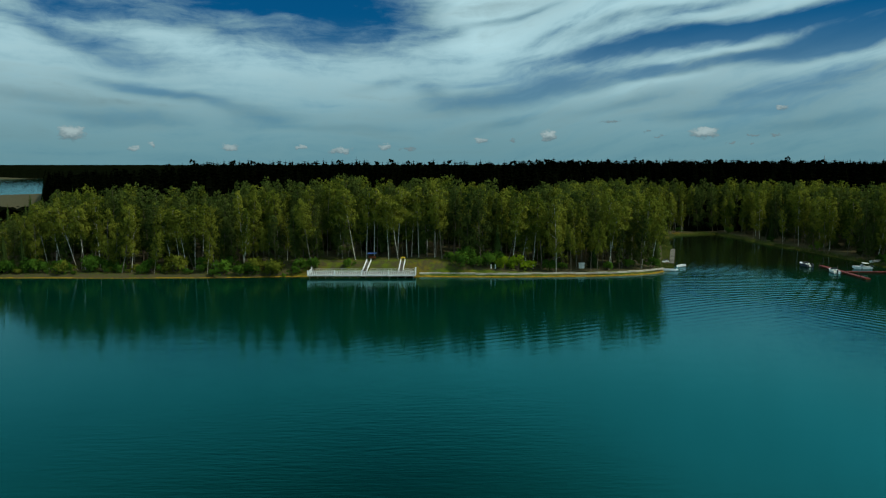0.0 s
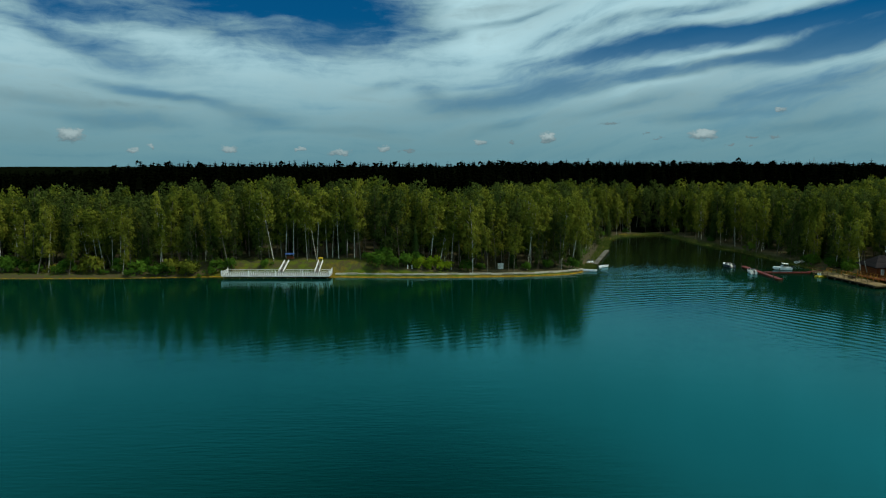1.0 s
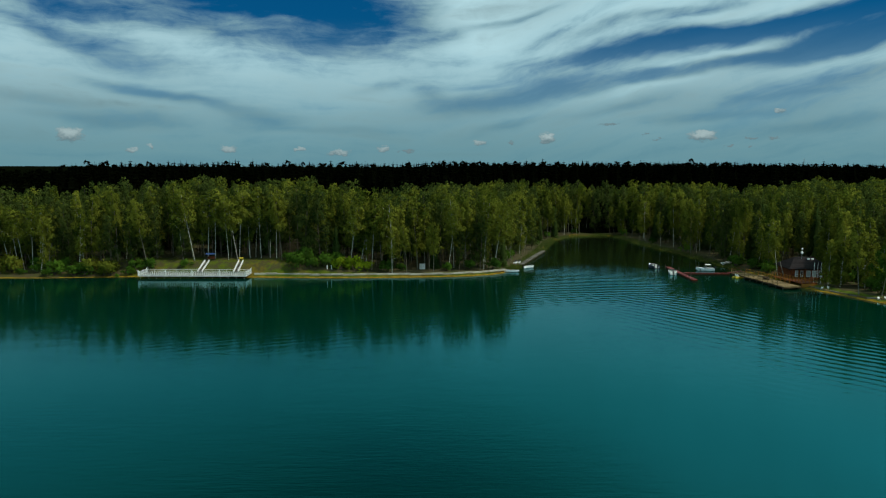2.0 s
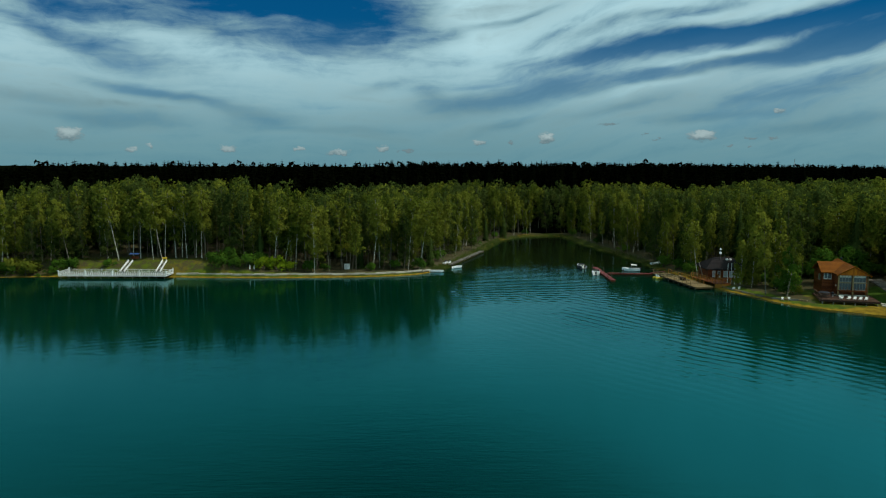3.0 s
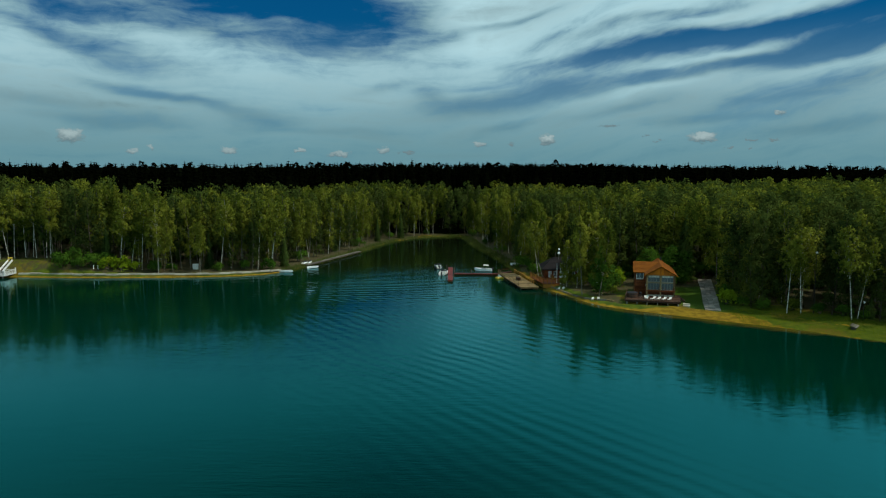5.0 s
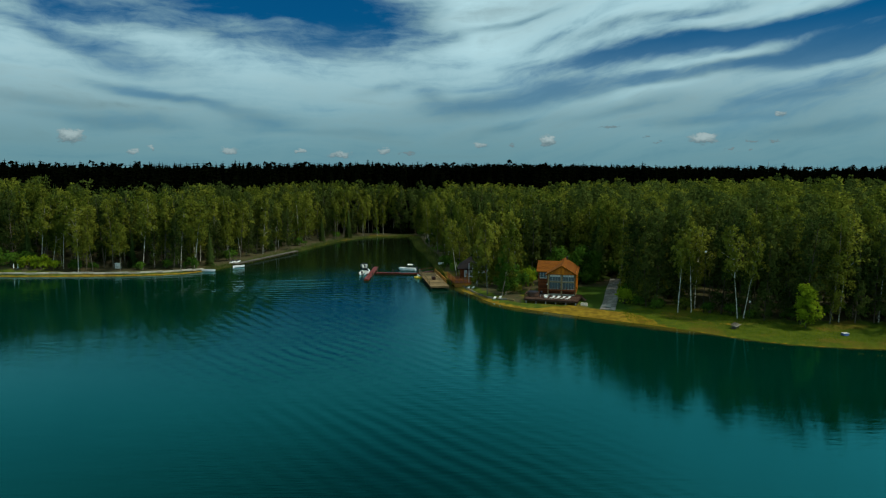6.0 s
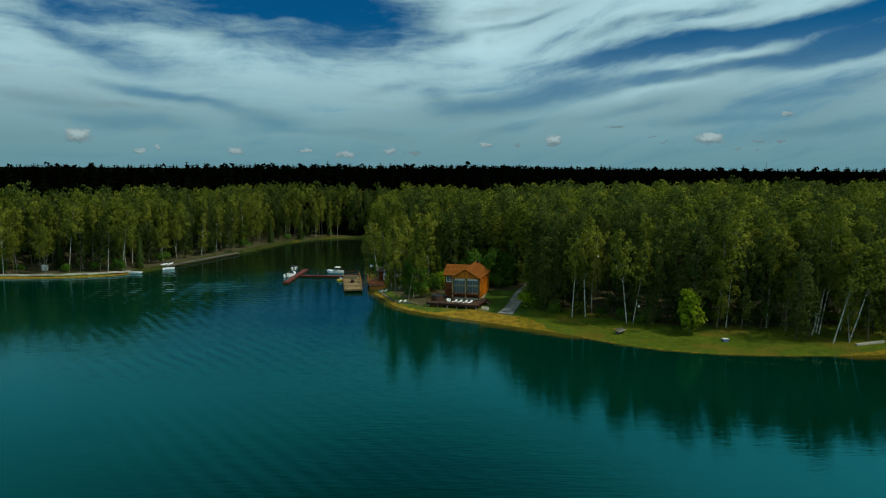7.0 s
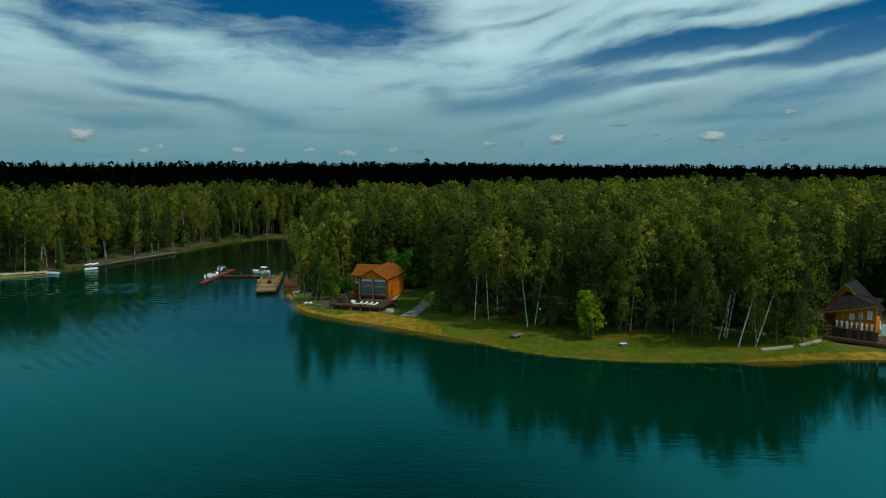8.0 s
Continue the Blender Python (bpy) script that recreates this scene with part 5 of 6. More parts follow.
def build_cabin():
    """Two-storey timber cabin with a glazed gable front; its own axes: x along the front, y into the house."""
    gx, gy = 150.45, 150.4
    base = 1.3
    h = thing("cabin", gx, gy, 0, -13, "two-storey orange timber cabin with a glazed gable front and brown roof", "house")
    W, D, E, R = 2.85, 11.4, 6.25, 7.85
    part("foundation", boxed(-W, 0.9, base - 0.9, W, D, base + 0.35), M_CONCRETE, h)
    # log walls, course by course
    for side, xx in (("wall", W), ("wall", -W)):
        # sunlit east wall orange; the west wall's shade is put into its red-brown
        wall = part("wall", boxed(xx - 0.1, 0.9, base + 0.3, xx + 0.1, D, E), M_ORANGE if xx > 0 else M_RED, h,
                    "orange-stained plank wall" if xx > 0 else "plank wall with shade put into its red-brown tone")
        for k in range(23):
            z = base + 0.35 + k * 0.2
            s = 1 if xx > 0 else -1
            lo, hi = sorted((xx + s * 0.1, xx + s * 0.135))
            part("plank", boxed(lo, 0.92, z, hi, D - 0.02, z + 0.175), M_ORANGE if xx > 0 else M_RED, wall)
    back = bmesh.new()
    box(back, -W, D - 0.1, base + 0.3, W, D + 0.1, E)
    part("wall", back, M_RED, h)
    g = bmesh.new()
    slab(g, [(-W, D, E), (W, D, E), (0, D, R)], 0.15)
    part("gable", g, M_ORANGE, h)
    # ground floor front, its shade put into the red-brown colour
    part("wall", boxed(-W + 0.1, 1.3, base + 0.3, W - 0.1, 1.5, base + 1.6), M_RED, h, "lower front wall with shade put into its red-brown tone")
    front_floor = part("floor_beam", boxed(-W - 0.1, 0.0, base + 1.15, W + 0.1, 1.5, base + 1.42), M_RED, h, "dark balcony beam")
    for k in range(9):
        part("baluster", boxed(-W + 0.35 + k * 0.7, 0.02, base + 1.42, -W + 0.43 + k * 0.7, 0.09, base + 2.1), M_RED, front_floor)
    # orange gable over the glazing, boarded
    gab = bmesh.new()
    slab(gab, [(-W - 0.15, 0.02, E - 0.12), (W + 0.15, 0.02, E - 0.12), (0, 0.02, R - 0.12)], 0.16)
    gable = part("gable", gab, M_ORANGE, h, "bright orange boarded gable")
    for k in range(15):
        bx = -W + 0.35 + k * 0.4
        top = E - 0.12 + (R - E) * (1 - abs(bx) / (W + 0.15)) - 0.12
        if top > E + 0.05:
            part("board", boxed(bx - 0.17, -0.18, E - 0.1, bx + 0.17, -0.14, top), M_ORANGE, gable)
    for s in (-1, 1):
        part("barge_board", beam(bmesh.new(), (s * (W + 0.55), -0.4, E - 0.42), (0, -0.4, R + 0.02), 0.08, 0.24), M_ORANGE, h)
    part("tie_beam", boxed(-W - 0.1, 0.0, E - 0.32, W + 0.1, 0.2, E - 0.08, bevel=0.02), M_ORANGE, h)
    for px in (-W + 0.05, 0, W - 0.05):
        part("post", boxed(px - 0.14, 0.02, base + 0.2, px + 0.14, 0.28, E - 0.3, bevel=0.03), M_DECK, h, "honey-coloured corner post")
    part("transom", boxed(-W, 0.06, base + 2.95, W, 0.24, base + 3.12), M_DECK, h)
    # glazing behind the posts: two bays, two rows
    for cx in (-W + 0.22, 0.18):
        for z0, z1 in ((base + 1.45, base + 2.93), (base + 3.15, E - 0.36)):
            window(h, "front_window", cx, 0.62, z0, W - 0.42, z1 - z0, "x", -1, 4, M_WOODGREY, M_GLASS, "tall grey-framed front window")
    part("ceiling_board", boxed(-W, 0.3, E - 0.36, W, 0.9, E - 0.3), M_DECK, h)
    # blinds showing behind the upper panes
    for cx in (-W + 0.35, 0.3):
        part("blind", boxed(cx, 0.56, E - 0.85, cx + W - 0.68, 0.60, E - 0.45), M_CLOTH, h, "pale half-drawn blind")
    # east wall windows
    for yy in (2.2, 5.6):
        window(h, "side_window", W + 0.13, yy, base + 2.9, 0.8, 1.2, "y", 1, 1, M_ORANGE, M_GLASS, "narrow side window")
    gable_roof(h, -W, W, -0.45, D + 0.5, E, R, 0.45, M_ROOF, "brown shingle roof plane", rise=0.35)
    # lower wing to the west with a cross roof
    wx0, wx1, wy0, wy1 = -5.2, -W - 0.1, 3.4, 9.6
    # the wing's shade is put into its red-brown as well
    part("wing_wall", boxed(wx0, wy0, base, wx1, wy1, E), M_RED, h, "wing with shade put into its red-brown tone")
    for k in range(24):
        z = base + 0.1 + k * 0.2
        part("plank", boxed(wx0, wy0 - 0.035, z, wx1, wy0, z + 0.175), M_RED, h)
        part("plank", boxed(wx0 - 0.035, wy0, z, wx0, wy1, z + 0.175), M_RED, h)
    window(h, "wing_window", wx0 + 0.3, wy0 - 0.04, base + 3.3, 1.5, 1.35, "x", -1, 2, M_WHITE_WORN, M_GLASS, "white-framed wing window")
    window(h, "wing_window", wx0 - 0.04, wy0 + 1.2, base + 2.9, 1.3, 1.25, "y", -1, 2, M_WOODGREY, M_GLASS, "grey-framed wing window")
    gable_roof(h, wy0, wy1, wx0 - 0.4, -0.2, E + 0.1, 8.0, 0.55, M_ROOF, "brown shingle roof of the wing", along="x")
    part("lantern", boxed(-W - 0.32, 0.9, base + 2.2, -W - 0.16, 1.06, base + 2.45, bevel=0.03), M_CLOTH, h, "small pale wall lantern")
    chimney = bmesh.new()
    box(chimney, 0.3, 10.6, R - 1.0, 0.65, 10.95, R + 0.75, bevel=0.02)
    part("chimney", chimney, M_DARK, h, "short dark flue")
    # terrace before the house
    t = thing("cabin_terrace", 151.1, 152.6, 0, -17, "dark brown plank terrace on short posts before the cabin", "terrace")
    zt = 1.32
    x0, x1, y0, y1 = -7.0, 4.0, -7.3, 1.2
    n = 40
    board = None
    for i in range(n):
        wdt = (y1 - y0) / n
        if board is None:
            board = part("plank", boxed(x0, 0, zt - 0.05, x1, wdt - 0.012, zt), M_DARKDECK, t)
            o = board
        else:
            o = new("plank", board.data)
            o.parent = t
        o.location = (0.02 * math.sin(i * 2.9), y0 + i * wdt, 0.006 * math.sin(i * 1.7))
    part("edge_beam", boxed(x0, y0 - 0.08, zt - 0.38, x1, y0, zt + 0.02), M_DARKDECK, t)
    part("edge_beam", boxed(x1, y0 - 0.08, zt - 0.38, x1 + 0.08, y1, zt + 0.02), M_DARKDECK, t)
    part("edge_beam", boxed(x0 - 0.08, y0 - 0.08, zt - 0.38, x0, y1, zt + 0.02), M_DARKDECK, t)
    for i in range(6):
        px = x0 + 0.4 + i * (x1 - x0 - 0.8) / 5
        for py in (y0 + 0.2, y0 + 3.0):
            part("post", rod(bmesh.new(), (px, py, -0.4), (px, py, zt - 0.05), 0.13, sides=8), M_WOODGREY, t)
    rail_post_run(t, [(x0 + 0.1, y1 - 1.0), (x0 + 0.1, y0 + 0.1)], zt, M_DARKDECK, 1.3, 0.95)
    for k in range(3):
        part("step", boxed(x1 + 0.1 + 0.32 * k, -1.4, zt - 0.55 - 0.25 * k, x1 + 0.42 + 0.32 * k, 0.2, zt - 0.2 - 0.25 * k), M_DARKDECK, t)


build_cabin()


def sun_lounger(x, y, turn, group="terrace loungers", z=1.33):
    s = thing("sun_lounger", x, y, z, turn, "white slatted sun lounger with raised back on the terrace", "lounger", group)
    s.scale = (0.8, 0.8, 0.8)
    part("frame", boxed(-0.33, -0.95, 0.24, 0.33, 0.55, 0.30, bevel=0.015), M_WHITE_WORN, s)
    for k in range(7):
        part("slat", boxed(-0.31, -0.92 + k * 0.2, 0.30, 0.31, -0.77 + k * 0.2, 0.325), M_WHITE_WORN, s)
    part("backrest", slab(bmesh.new(), [(-0.33, 0.45, 0.30), (0.33, 0.45, 0.30), (0.33, 1.05, 0.66), (-0.33, 1.05, 0.66)], 0.05), M_WHITE_WORN, s)
    for px in (-0.28, 0.28):
        for py in (-0.8, 0.4):
            part("leg", rod(bmesh.new(), (px, py, 0), (px, py, 0.25), 0.03), M_WHITE_WORN, s)
    return s


for k in range(4):
    sun_lounger(148.1 + k * 1.05, 147.6 - 0.28 * k, -42 + 4 * (k % 2))
armchair = thing("armchair", 146.9, 148.3, 1.33, 0, "round white wicker armchair on the cabin terrace", "chair")
seat_bm = bmesh.new()
bmesh.ops.create_cone(seat_bm, cap_ends=True, segments=14, radius1=0.46, radius2=0.52, depth=0.42, matrix=Matrix.Translation((0, 0, 0.24)))
armchair.scale = (0.72, 0.72, 0.72)
part("seat", seat_bm, M_WHITE_WORN, armchair)
back_bm = bmesh.new()
for k in range(9):
    a0, a1 = radians(-10 + k * 22), radians(12 + k * 22)
    slab(back_bm, [(0.55 * math.cos(a0), 0.55 * math.sin(a0), 0.40), (0.55 * math.cos(a1), 0.55 * math.sin(a1), 0.40),
                   (0.62 * math.cos(a1), 0.62 * math.sin(a1), 0.92), (0.62 * math.cos(a0), 0.62 * math.sin(a0), 0.92)], 0.06)
part("backrest", back_bm, M_WHITE_WORN, armchair)


def build_hot_tub():
    t = thing("hot_tub", 144.5, 150.6, 1.33, 0, "dark covered hot tub standing on the terrace", "hot tub")
    b = bmesh.new()
    bmesh.ops.create_cone(b, cap_ends=True, segments=22, radius1=1.15, radius2=1.2, depth=0.95, matrix=Matrix.Translation((0, 0, 0.475)))
    tub = part("tub", b, M_DARKDECK, t)
    for z in (0.2, 0.7):
        r = bmesh.new()
        bmesh.ops.create_cone(r, cap_ends=True, segments=22, radius1=1.22, radius2=1.22, depth=0.05, matrix=Matrix.Translation((0, 0, z)))
        part("hoop", r, M_DARK, tub)
    c = bmesh.new()
    bmesh.ops.create_cone(c, cap_ends=True, segments=22, radius1=1.25, radius2=0.9, depth=0.18, matrix=Matrix.Translation((0, 0, 1.04)))
    part("cover", c, M_SEAT, t, "dark padded cover")
    g = thing("grill", 146.2, 150.4, 1.33, 0, "black kettle grill beside the hot tub", "grill")
    k = bmesh.new()
    bmesh.ops.create_uvsphere(k, u_segments=12, v_segments=8, radius=0.32, matrix=Matrix.Translation((0, 0, 0.85)))
    part("bowl", k, M_DARK, g)
    for a in (0, 2.1, 4.2):
        part("leg", rod(bmesh.new(), (0.1 * math.cos(a), 0.1 * math.sin(a), 0.6), (0.32 * math.cos(a), 0.32 * math.sin(a), 0), 0.02), M_STEEL, g)


build_hot_tub()


def build_step_block():
    x, y = 154.3, 145.2
    b = thing("step_block", x, y, at_ground(x, y) - 0.05, -17, "pale concrete step block at the terrace corner", "step")
    part("lower_step", boxed(-0.7, -0.5, 0, 0.7, 0.5, 0.3, bevel=0.03), M_CONCRETE, b)
    part("upper_step", boxed(-0.7, -0.05, 0.3, 0.7, 0.5, 0.58, bevel=0.03), M_CONCRETE, b)


build_step_block()


def build_path():
    """Paved ramp from the sand up past the cabin, slab by slab."""
    p = thing("paved_path", 0, 0, 0, 0, "pale grey slab path climbing from the beach", "path")
    a, b = Vector((158.0, 140.4, 0)), Vector((167.0, 170.5, 0))
    n, lanes, wide = 26, 3, 3.0
    d = (b - a) / n
    side = Vector((-d.y, d.x, 0)).normalized()
    for i in range(n):
        for k in range(lanes):
            c0 = a + d * i - side * wide / 2 + side * wide * k / lanes
            q = []
            for u, v in ((0.02, 0.02), (0.98, 0.02), (0.98, 0.98), (0.02, 0.98)):
                s = c0 + d * u + side * (wide / lanes * v)
                q.append((s.x, s.y, max(at_ground(s.x, s.y), 0.2) + 0.16 + 0.01 * math.sin(i * 3.3 + k)))
            part("paving_slab", slab(bmesh.new(), q, 0.25), M_PATH, p)


build_path()


def build_dark_house():
    """Low dark-roofed boathouse behind the dock."""
    x, y = 134.6, 181.5
    z = at_ground(x, y)
    h = thing("boathouse", x, y, z - 0.2, -4, "low boathouse with dark hipped roof and white windows", "house")
    W, D, E, R = 4.6, 4.2, 3.1, 5.4
    walls = bmesh.new()
    box(walls, -W, -D, 0, W, D, E)
    wall = part("wall", walls, M_RED, h, "dark red-brown plank walls")
    for k in range(13):
        part("plank", boxed(-W, -D - 0.035, 0.3 + k * 0.21, W, -D, 0.48 + k * 0.21), M_RED, wall)
        part("plank", boxed(-W - 0.035, -D, 0.3 + k * 0.21, -W, D, 0.48 + k * 0.21), M_RED, wall)
    o, r = 0.8, 2.2
    A, B, C, G = (-W - o, -D - o, E - 0.2), (W + o, -D - o, E - 0.2), (W + o, D + o, E - 0.2), (-W - o, D + o, E - 0.2)
    P, Q = (-r, 0, R), (r, 0, R)
    for pts in ([A, B, Q, P], [B, C, Q], [C, G, P, Q], [G, A, P]):
        roof = part("roof", slab(bmesh.new(), pts, 0.18), M_DARKROOF, h, "dark shingled hip")
        pv = [Vector(p) for p in pts]
        for k in range(7):
            f0, f1 = k / 7, (k + 0.96) / 7
            if len(pv) == 4:
                q = [pv[0].lerp(pv[3], f0), pv[1].lerp(pv[2], f0), pv[1].lerp(pv[2], f1), pv[0].lerp(pv[3], f1)]
            else:
                q = [pv[0].lerp(pv[2], f0), pv[1].lerp(pv[2], f0), pv[1].lerp(pv[2], f1), pv[0].lerp(pv[2], f1)]
            part("shingle_course", slab(bmesh.new(), [v + Vector((0, 0, 0.05)) for v in q], 0.03), M_DARKROOF, roof)
    for cx, wd, g in ((-3.6, 0.7, M_CURTAIN_GLASS), (-2.3, 0.6, M_GLASS), (-0.9, 1.0, M_CURTAIN_GLASS), (0.5, 1.0, M_CURTAIN_GLASS), (2.1, 0.8, M_GLASS)):
        window(h, "window", cx, -D - 0.04, 0.95, wd, 1.5, "x", -1, 1, M_WHITE, g, "white-framed curtained window")
    part("porch", boxed(-W, -D - 1.9, -0.15, W, -D, 0.12), M_DARKDECK, h, "dark plank porch")
    for px in (-W + 0.1, -1.4, 1.6, W - 0.1):
        part("porch_post", boxed(px - 0.07, -D - 0.78, 0.12, px + 0.07, -D - 0.64, E - 0.1), M_RED, h)
    m = thing("dish_mast", x - 0.9, y - 0.8, 0, 0, "roof mast with two white satellite dishes", "antenna")
    part("mast", rod(bmesh.new(), (0, 0, z + 4.4), (0, 0, z + 7.6), 0.05), M_STEEL, m)
    for zz, rr in ((6.4, 0.36), (7.35, 0.27)):
        dish = bmesh.new()
        bmesh.ops.create_cone(dish, cap_ends=True, segments=18, radius1=rr, radius2=rr * 0.55, depth=0.14, matrix=pose(0, -0.14, z + zz, 78, 0, 0))
        part("dish", dish, M_WHITE, m)
    sk = thing("roof_vent", x + 0.9, y - 1.2, 0, 0, "white roof vents on the dark ridge", "vent")
    part("vent", boxed(-0.55, -0.2, z + 4.3, 0.1, 0.2, z + 5.0, bevel=0.03), M_WHITE, sk)
    part("vent", boxed(0.45, -0.2, z + 4.3, 1.0, 0.2, z + 4.95, bevel=0.03), M_WHITE, sk)


build_dark_house()
for k, fx in enumerate((131.6, 132.5, 133.4)):
    fy = 170.2 + 0.1 * k
    pole = thing("flagpole", fx, fy, at_ground(fx, fy) - 0.1, 0, "slim white flagpole without a flag", "flagpole", "flagpoles")
    part("pole", rod(bmesh.new(), (0, 0, 0), (0, 0, 5.2), 0.07, 0.045, 8), M_WHITE, pole)
    part("finial", rod(bmesh.new(), (0, 0, 5.2), (0, 0, 5.35), 0.07, 0.02, 8), M_WHITE, pole)
    part("foot", rod(bmesh.new(), (0, 0, 0), (0, 0, 0.3), 0.14, 0.12, 8), M_CONCRETE, pole)


def beach_chair(x, y, turn):
    z = at_ground(x, y)
    c = thing("beach_chair", x, y, z, turn, "white plastic beach chair facing the water", "chair", "beach chairs")
    c.scale = (0.8, 0.8, 0.8)
    part("seat", boxed(-0.28, -0.5, 0.3, 0.28, 0.2, 0.36, bevel=0.02), M_WHITE_WORN, c)
    part("backrest", slab(bmesh.new(), [(-0.28, 0.16, 0.34), (0.28, 0.16, 0.34), (0.28, 0.68, 0.72), (-0.28, 0.68, 0.72)], 0.05), M_WHITE_WORN, c)
    for px in (-0.24, 0.24):
        for py in (-0.45, 0.15):
            part("leg", rod(bmesh.new(), (px, py, 0), (px, py, 0.31), 0.03), M_WHITE_WORN, c)
        part("armrest", boxed(px - 0.04, -0.42, 0.54, px + 0.04, 0.3, 0.58), M_WHITE_WORN, c)


beach_chair(136.5, 152.2, -20)
beach_chair(137.6, 151.6, -15)
beach_chair(131.3, 165.6, -35)
beach_chair(132.3, 164.9, -30)


def build_bench():
    x, y = 176.9, 124.3
    z = at_ground(x, y)
    b = thing("bench", x, y, z - 0.02, 52, "weathered grey plank bench on the meadow", "bench")
    for k in range(3):
        part("seat_plank", boxed(-1.3, -0.6 + k * 0.4, 0.5 + 0.1 * k, 1.3, -0.24 + k * 0.4, 0.58 + 0.1 * k), M_OLDWOOD, b)
    for px in (-0.85, 0.85):
        part("trestle", boxed(px - 0.09, -0.36, 0, px + 0.09, 0.36, 0.46), M_OLDWOOD, b)
    x, y = 193.3, 118.9
    c = thing("crate", x, y, at_ground(x, y) - 0.02, 10, "small pale blue plastic crate in the grass", "crate")
    body = bmesh.new()
    for s in (-1, 1):
        box(body, -0.5, s * 0.3 - 0.03, 0, 0.5, s * 0.3 + 0.03, 0.42)
        box(body, s * 0.5 - 0.03, -0.27, 0, s * 0.5 + 0.03, 0.27, 0.42)
    box(body, -0.47, -0.27, 0, 0.47, 0.27, 0.06)
    part("body", body, M_BLUE, c)
    part("lid", boxed(-0.55, -0.36, 0.42, 0.55, 0.36, 0.47, bevel=0.02), M_WHITE_WORN, c)


build_bench()


def build_lamp(x, y, tall):
    z = at_ground(x, y)
    l = thing("garden_lamp", x, y, z - 0.1, 0, "slender dark lamp post with a white globe", "lamp", "globe lamps")
    part("post", rod(bmesh.new(), (0, 0, 0), (0, 0, tall), 0.06, 0.035, 7), M_DARK, l)
    g = bmesh.new()
    bmesh.ops.create_uvsphere(g, u_segments=12, v_segments=8, radius=0.2, matrix=Matrix.Translation((0, 0, tall + 0.14)))
    part("globe", g, M_WHITE, l, "white glass globe")


build_lamp(181.5, 129.6, 3.2)
build_lamp(174.9, 134.6, 11.6)


def build_east_house():
    """Timber lodge at the eastern end, turned to the lake; its own axes: x along the front, y into the house."""
    x, y, turn, zt = 230.5, 121.0, -40, 1.3
    c, s = math.cos(radians(turn)), math.sin(radians(turn))

    def at(px, py):
        return x + px * c - py * s, y + px * s + py * c

    h = thing("lodge", x, y, 0, turn, "orange timber lodge with steep gable and dark lean-to roof", "house")
    # gabled main body behind
    # red-brown in place of the front's orange: shade put into the colour
    main = part("wall", boxed(-5.6, 6.4, 0.4, 1.6, 13.0, 4.6), M_RED, h, "plank wall with shade put into its red-brown tone")
    for k in range(19):
        part("plank", boxed(-5.635, 6.4, 0.6 + k * 0.21, -5.6, 13.0, 0.785 + k * 0.21), M_RED, main)
    gab = part("gable", slab(bmesh.new(), [(-6.4, 6.35, 4.4), (1.6, 6.35, 4.4), (-2.8, 6.35, 8.8)], 0.15), M_ORANGE, h, "orange boarded gable")
    for k in range(18):
        bx = -6.0 + k * 0.41
        top = 4.4 + (4.4 * (bx + 6.4) / 3.6 if bx < -2.8 else 4.4 * (1.6 - bx) / 4.4) - 0.25
        if top > 4.7:
            part("board", boxed(bx - 0.18, 6.13, 4.45, bx + 0.18, 6.17, top), M_ORANGE, gab)
    for xe, ze in ((-6.9, 4.1), (2.0, 4.3)):
        pl = part("roof", slab(bmesh.new(), [(-2.8, 5.7, 9.05), (-2.8, 13.6, 9.05), (xe, 13.6, ze), (xe, 5.7, ze)], 0.2), M_DARKROOF, h, "dark shingle roof")
        for k in range(11):
            f0, f1 = k / 11, (k + 0.965) / 11
            q = [(-2.8 + (xe + 2.8) * f, yy, 9.10 + (ze - 9.05) * f) for f, yy in ((f0, 5.68), (f0, 13.62), (f1, 13.62), (f1, 5.68))]
            part("shingle_course", slab(bmesh.new(), q, 0.03), M_DARKROOF, pl)
        part("barge_board", beam(bmesh.new(), (xe, 5.62, ze - 0.02), (-2.8, 5.62, 9.05), 0.1, 0.3), M_HONEY, h, "weathered orange barge board")
    part("collar_beam", boxed(-4.3, 5.66, 7.0, -1.2, 5.8, 7.2), M_HONEY, h)
    # lean-to in front, its roof falling to one side
    front = part("wall", boxed(-3.4, 3.0, zt, 2.4, 6.3, 4.3), M_ORANGE, h, "orange plank front wall")
    upper = part("wall", slab(bmesh.new(), [(-3.4, 3.2, 4.3), (2.4, 3.2, 4.3), (2.4, 3.2, 6.35), (-3.4, 3.2, 4.75)], 0.2), M_ORANGE, h, "orange plank front wall")
    for k in range(15):
        part("plank", boxed(-3.4, 2.965, zt + k * 0.2, 2.4, 3.0, zt + 0.175 + k * 0.2), M_ORANGE, front)
    for k in range(9):
        x0 = max(-3.4, -3.4 + (4.5 + k * 0.2 - 4.75) / 1.6 * 5.8)
        part("plank", boxed(x0, 2.965, 4.3 + k * 0.2, 2.4, 3.0, 4.475 + k * 0.2), M_ORANGE, upper)
    # the porch's shade is put into this wall's colour
    part("side_wall", boxed(-5.4, 3.6, 0.6, -3.4, 6.3, 4.3), M_RED, h, "porch wall with shade put into its red-brown")
    corners = [Vector(p) for p in ((-5.6, 2.0, 4.6), (2.7, 2.0, 6.75), (2.7, 6.2, 7.2), (-2.6, 6.2, 7.9))]
    lr = part("roof", slab(bmesh.new(), corners, 0.2), M_DARKROOF, h, "dark lean-to roof")
    for k in range(10):
        f0, f1 = k / 10, (k + 0.965) / 10
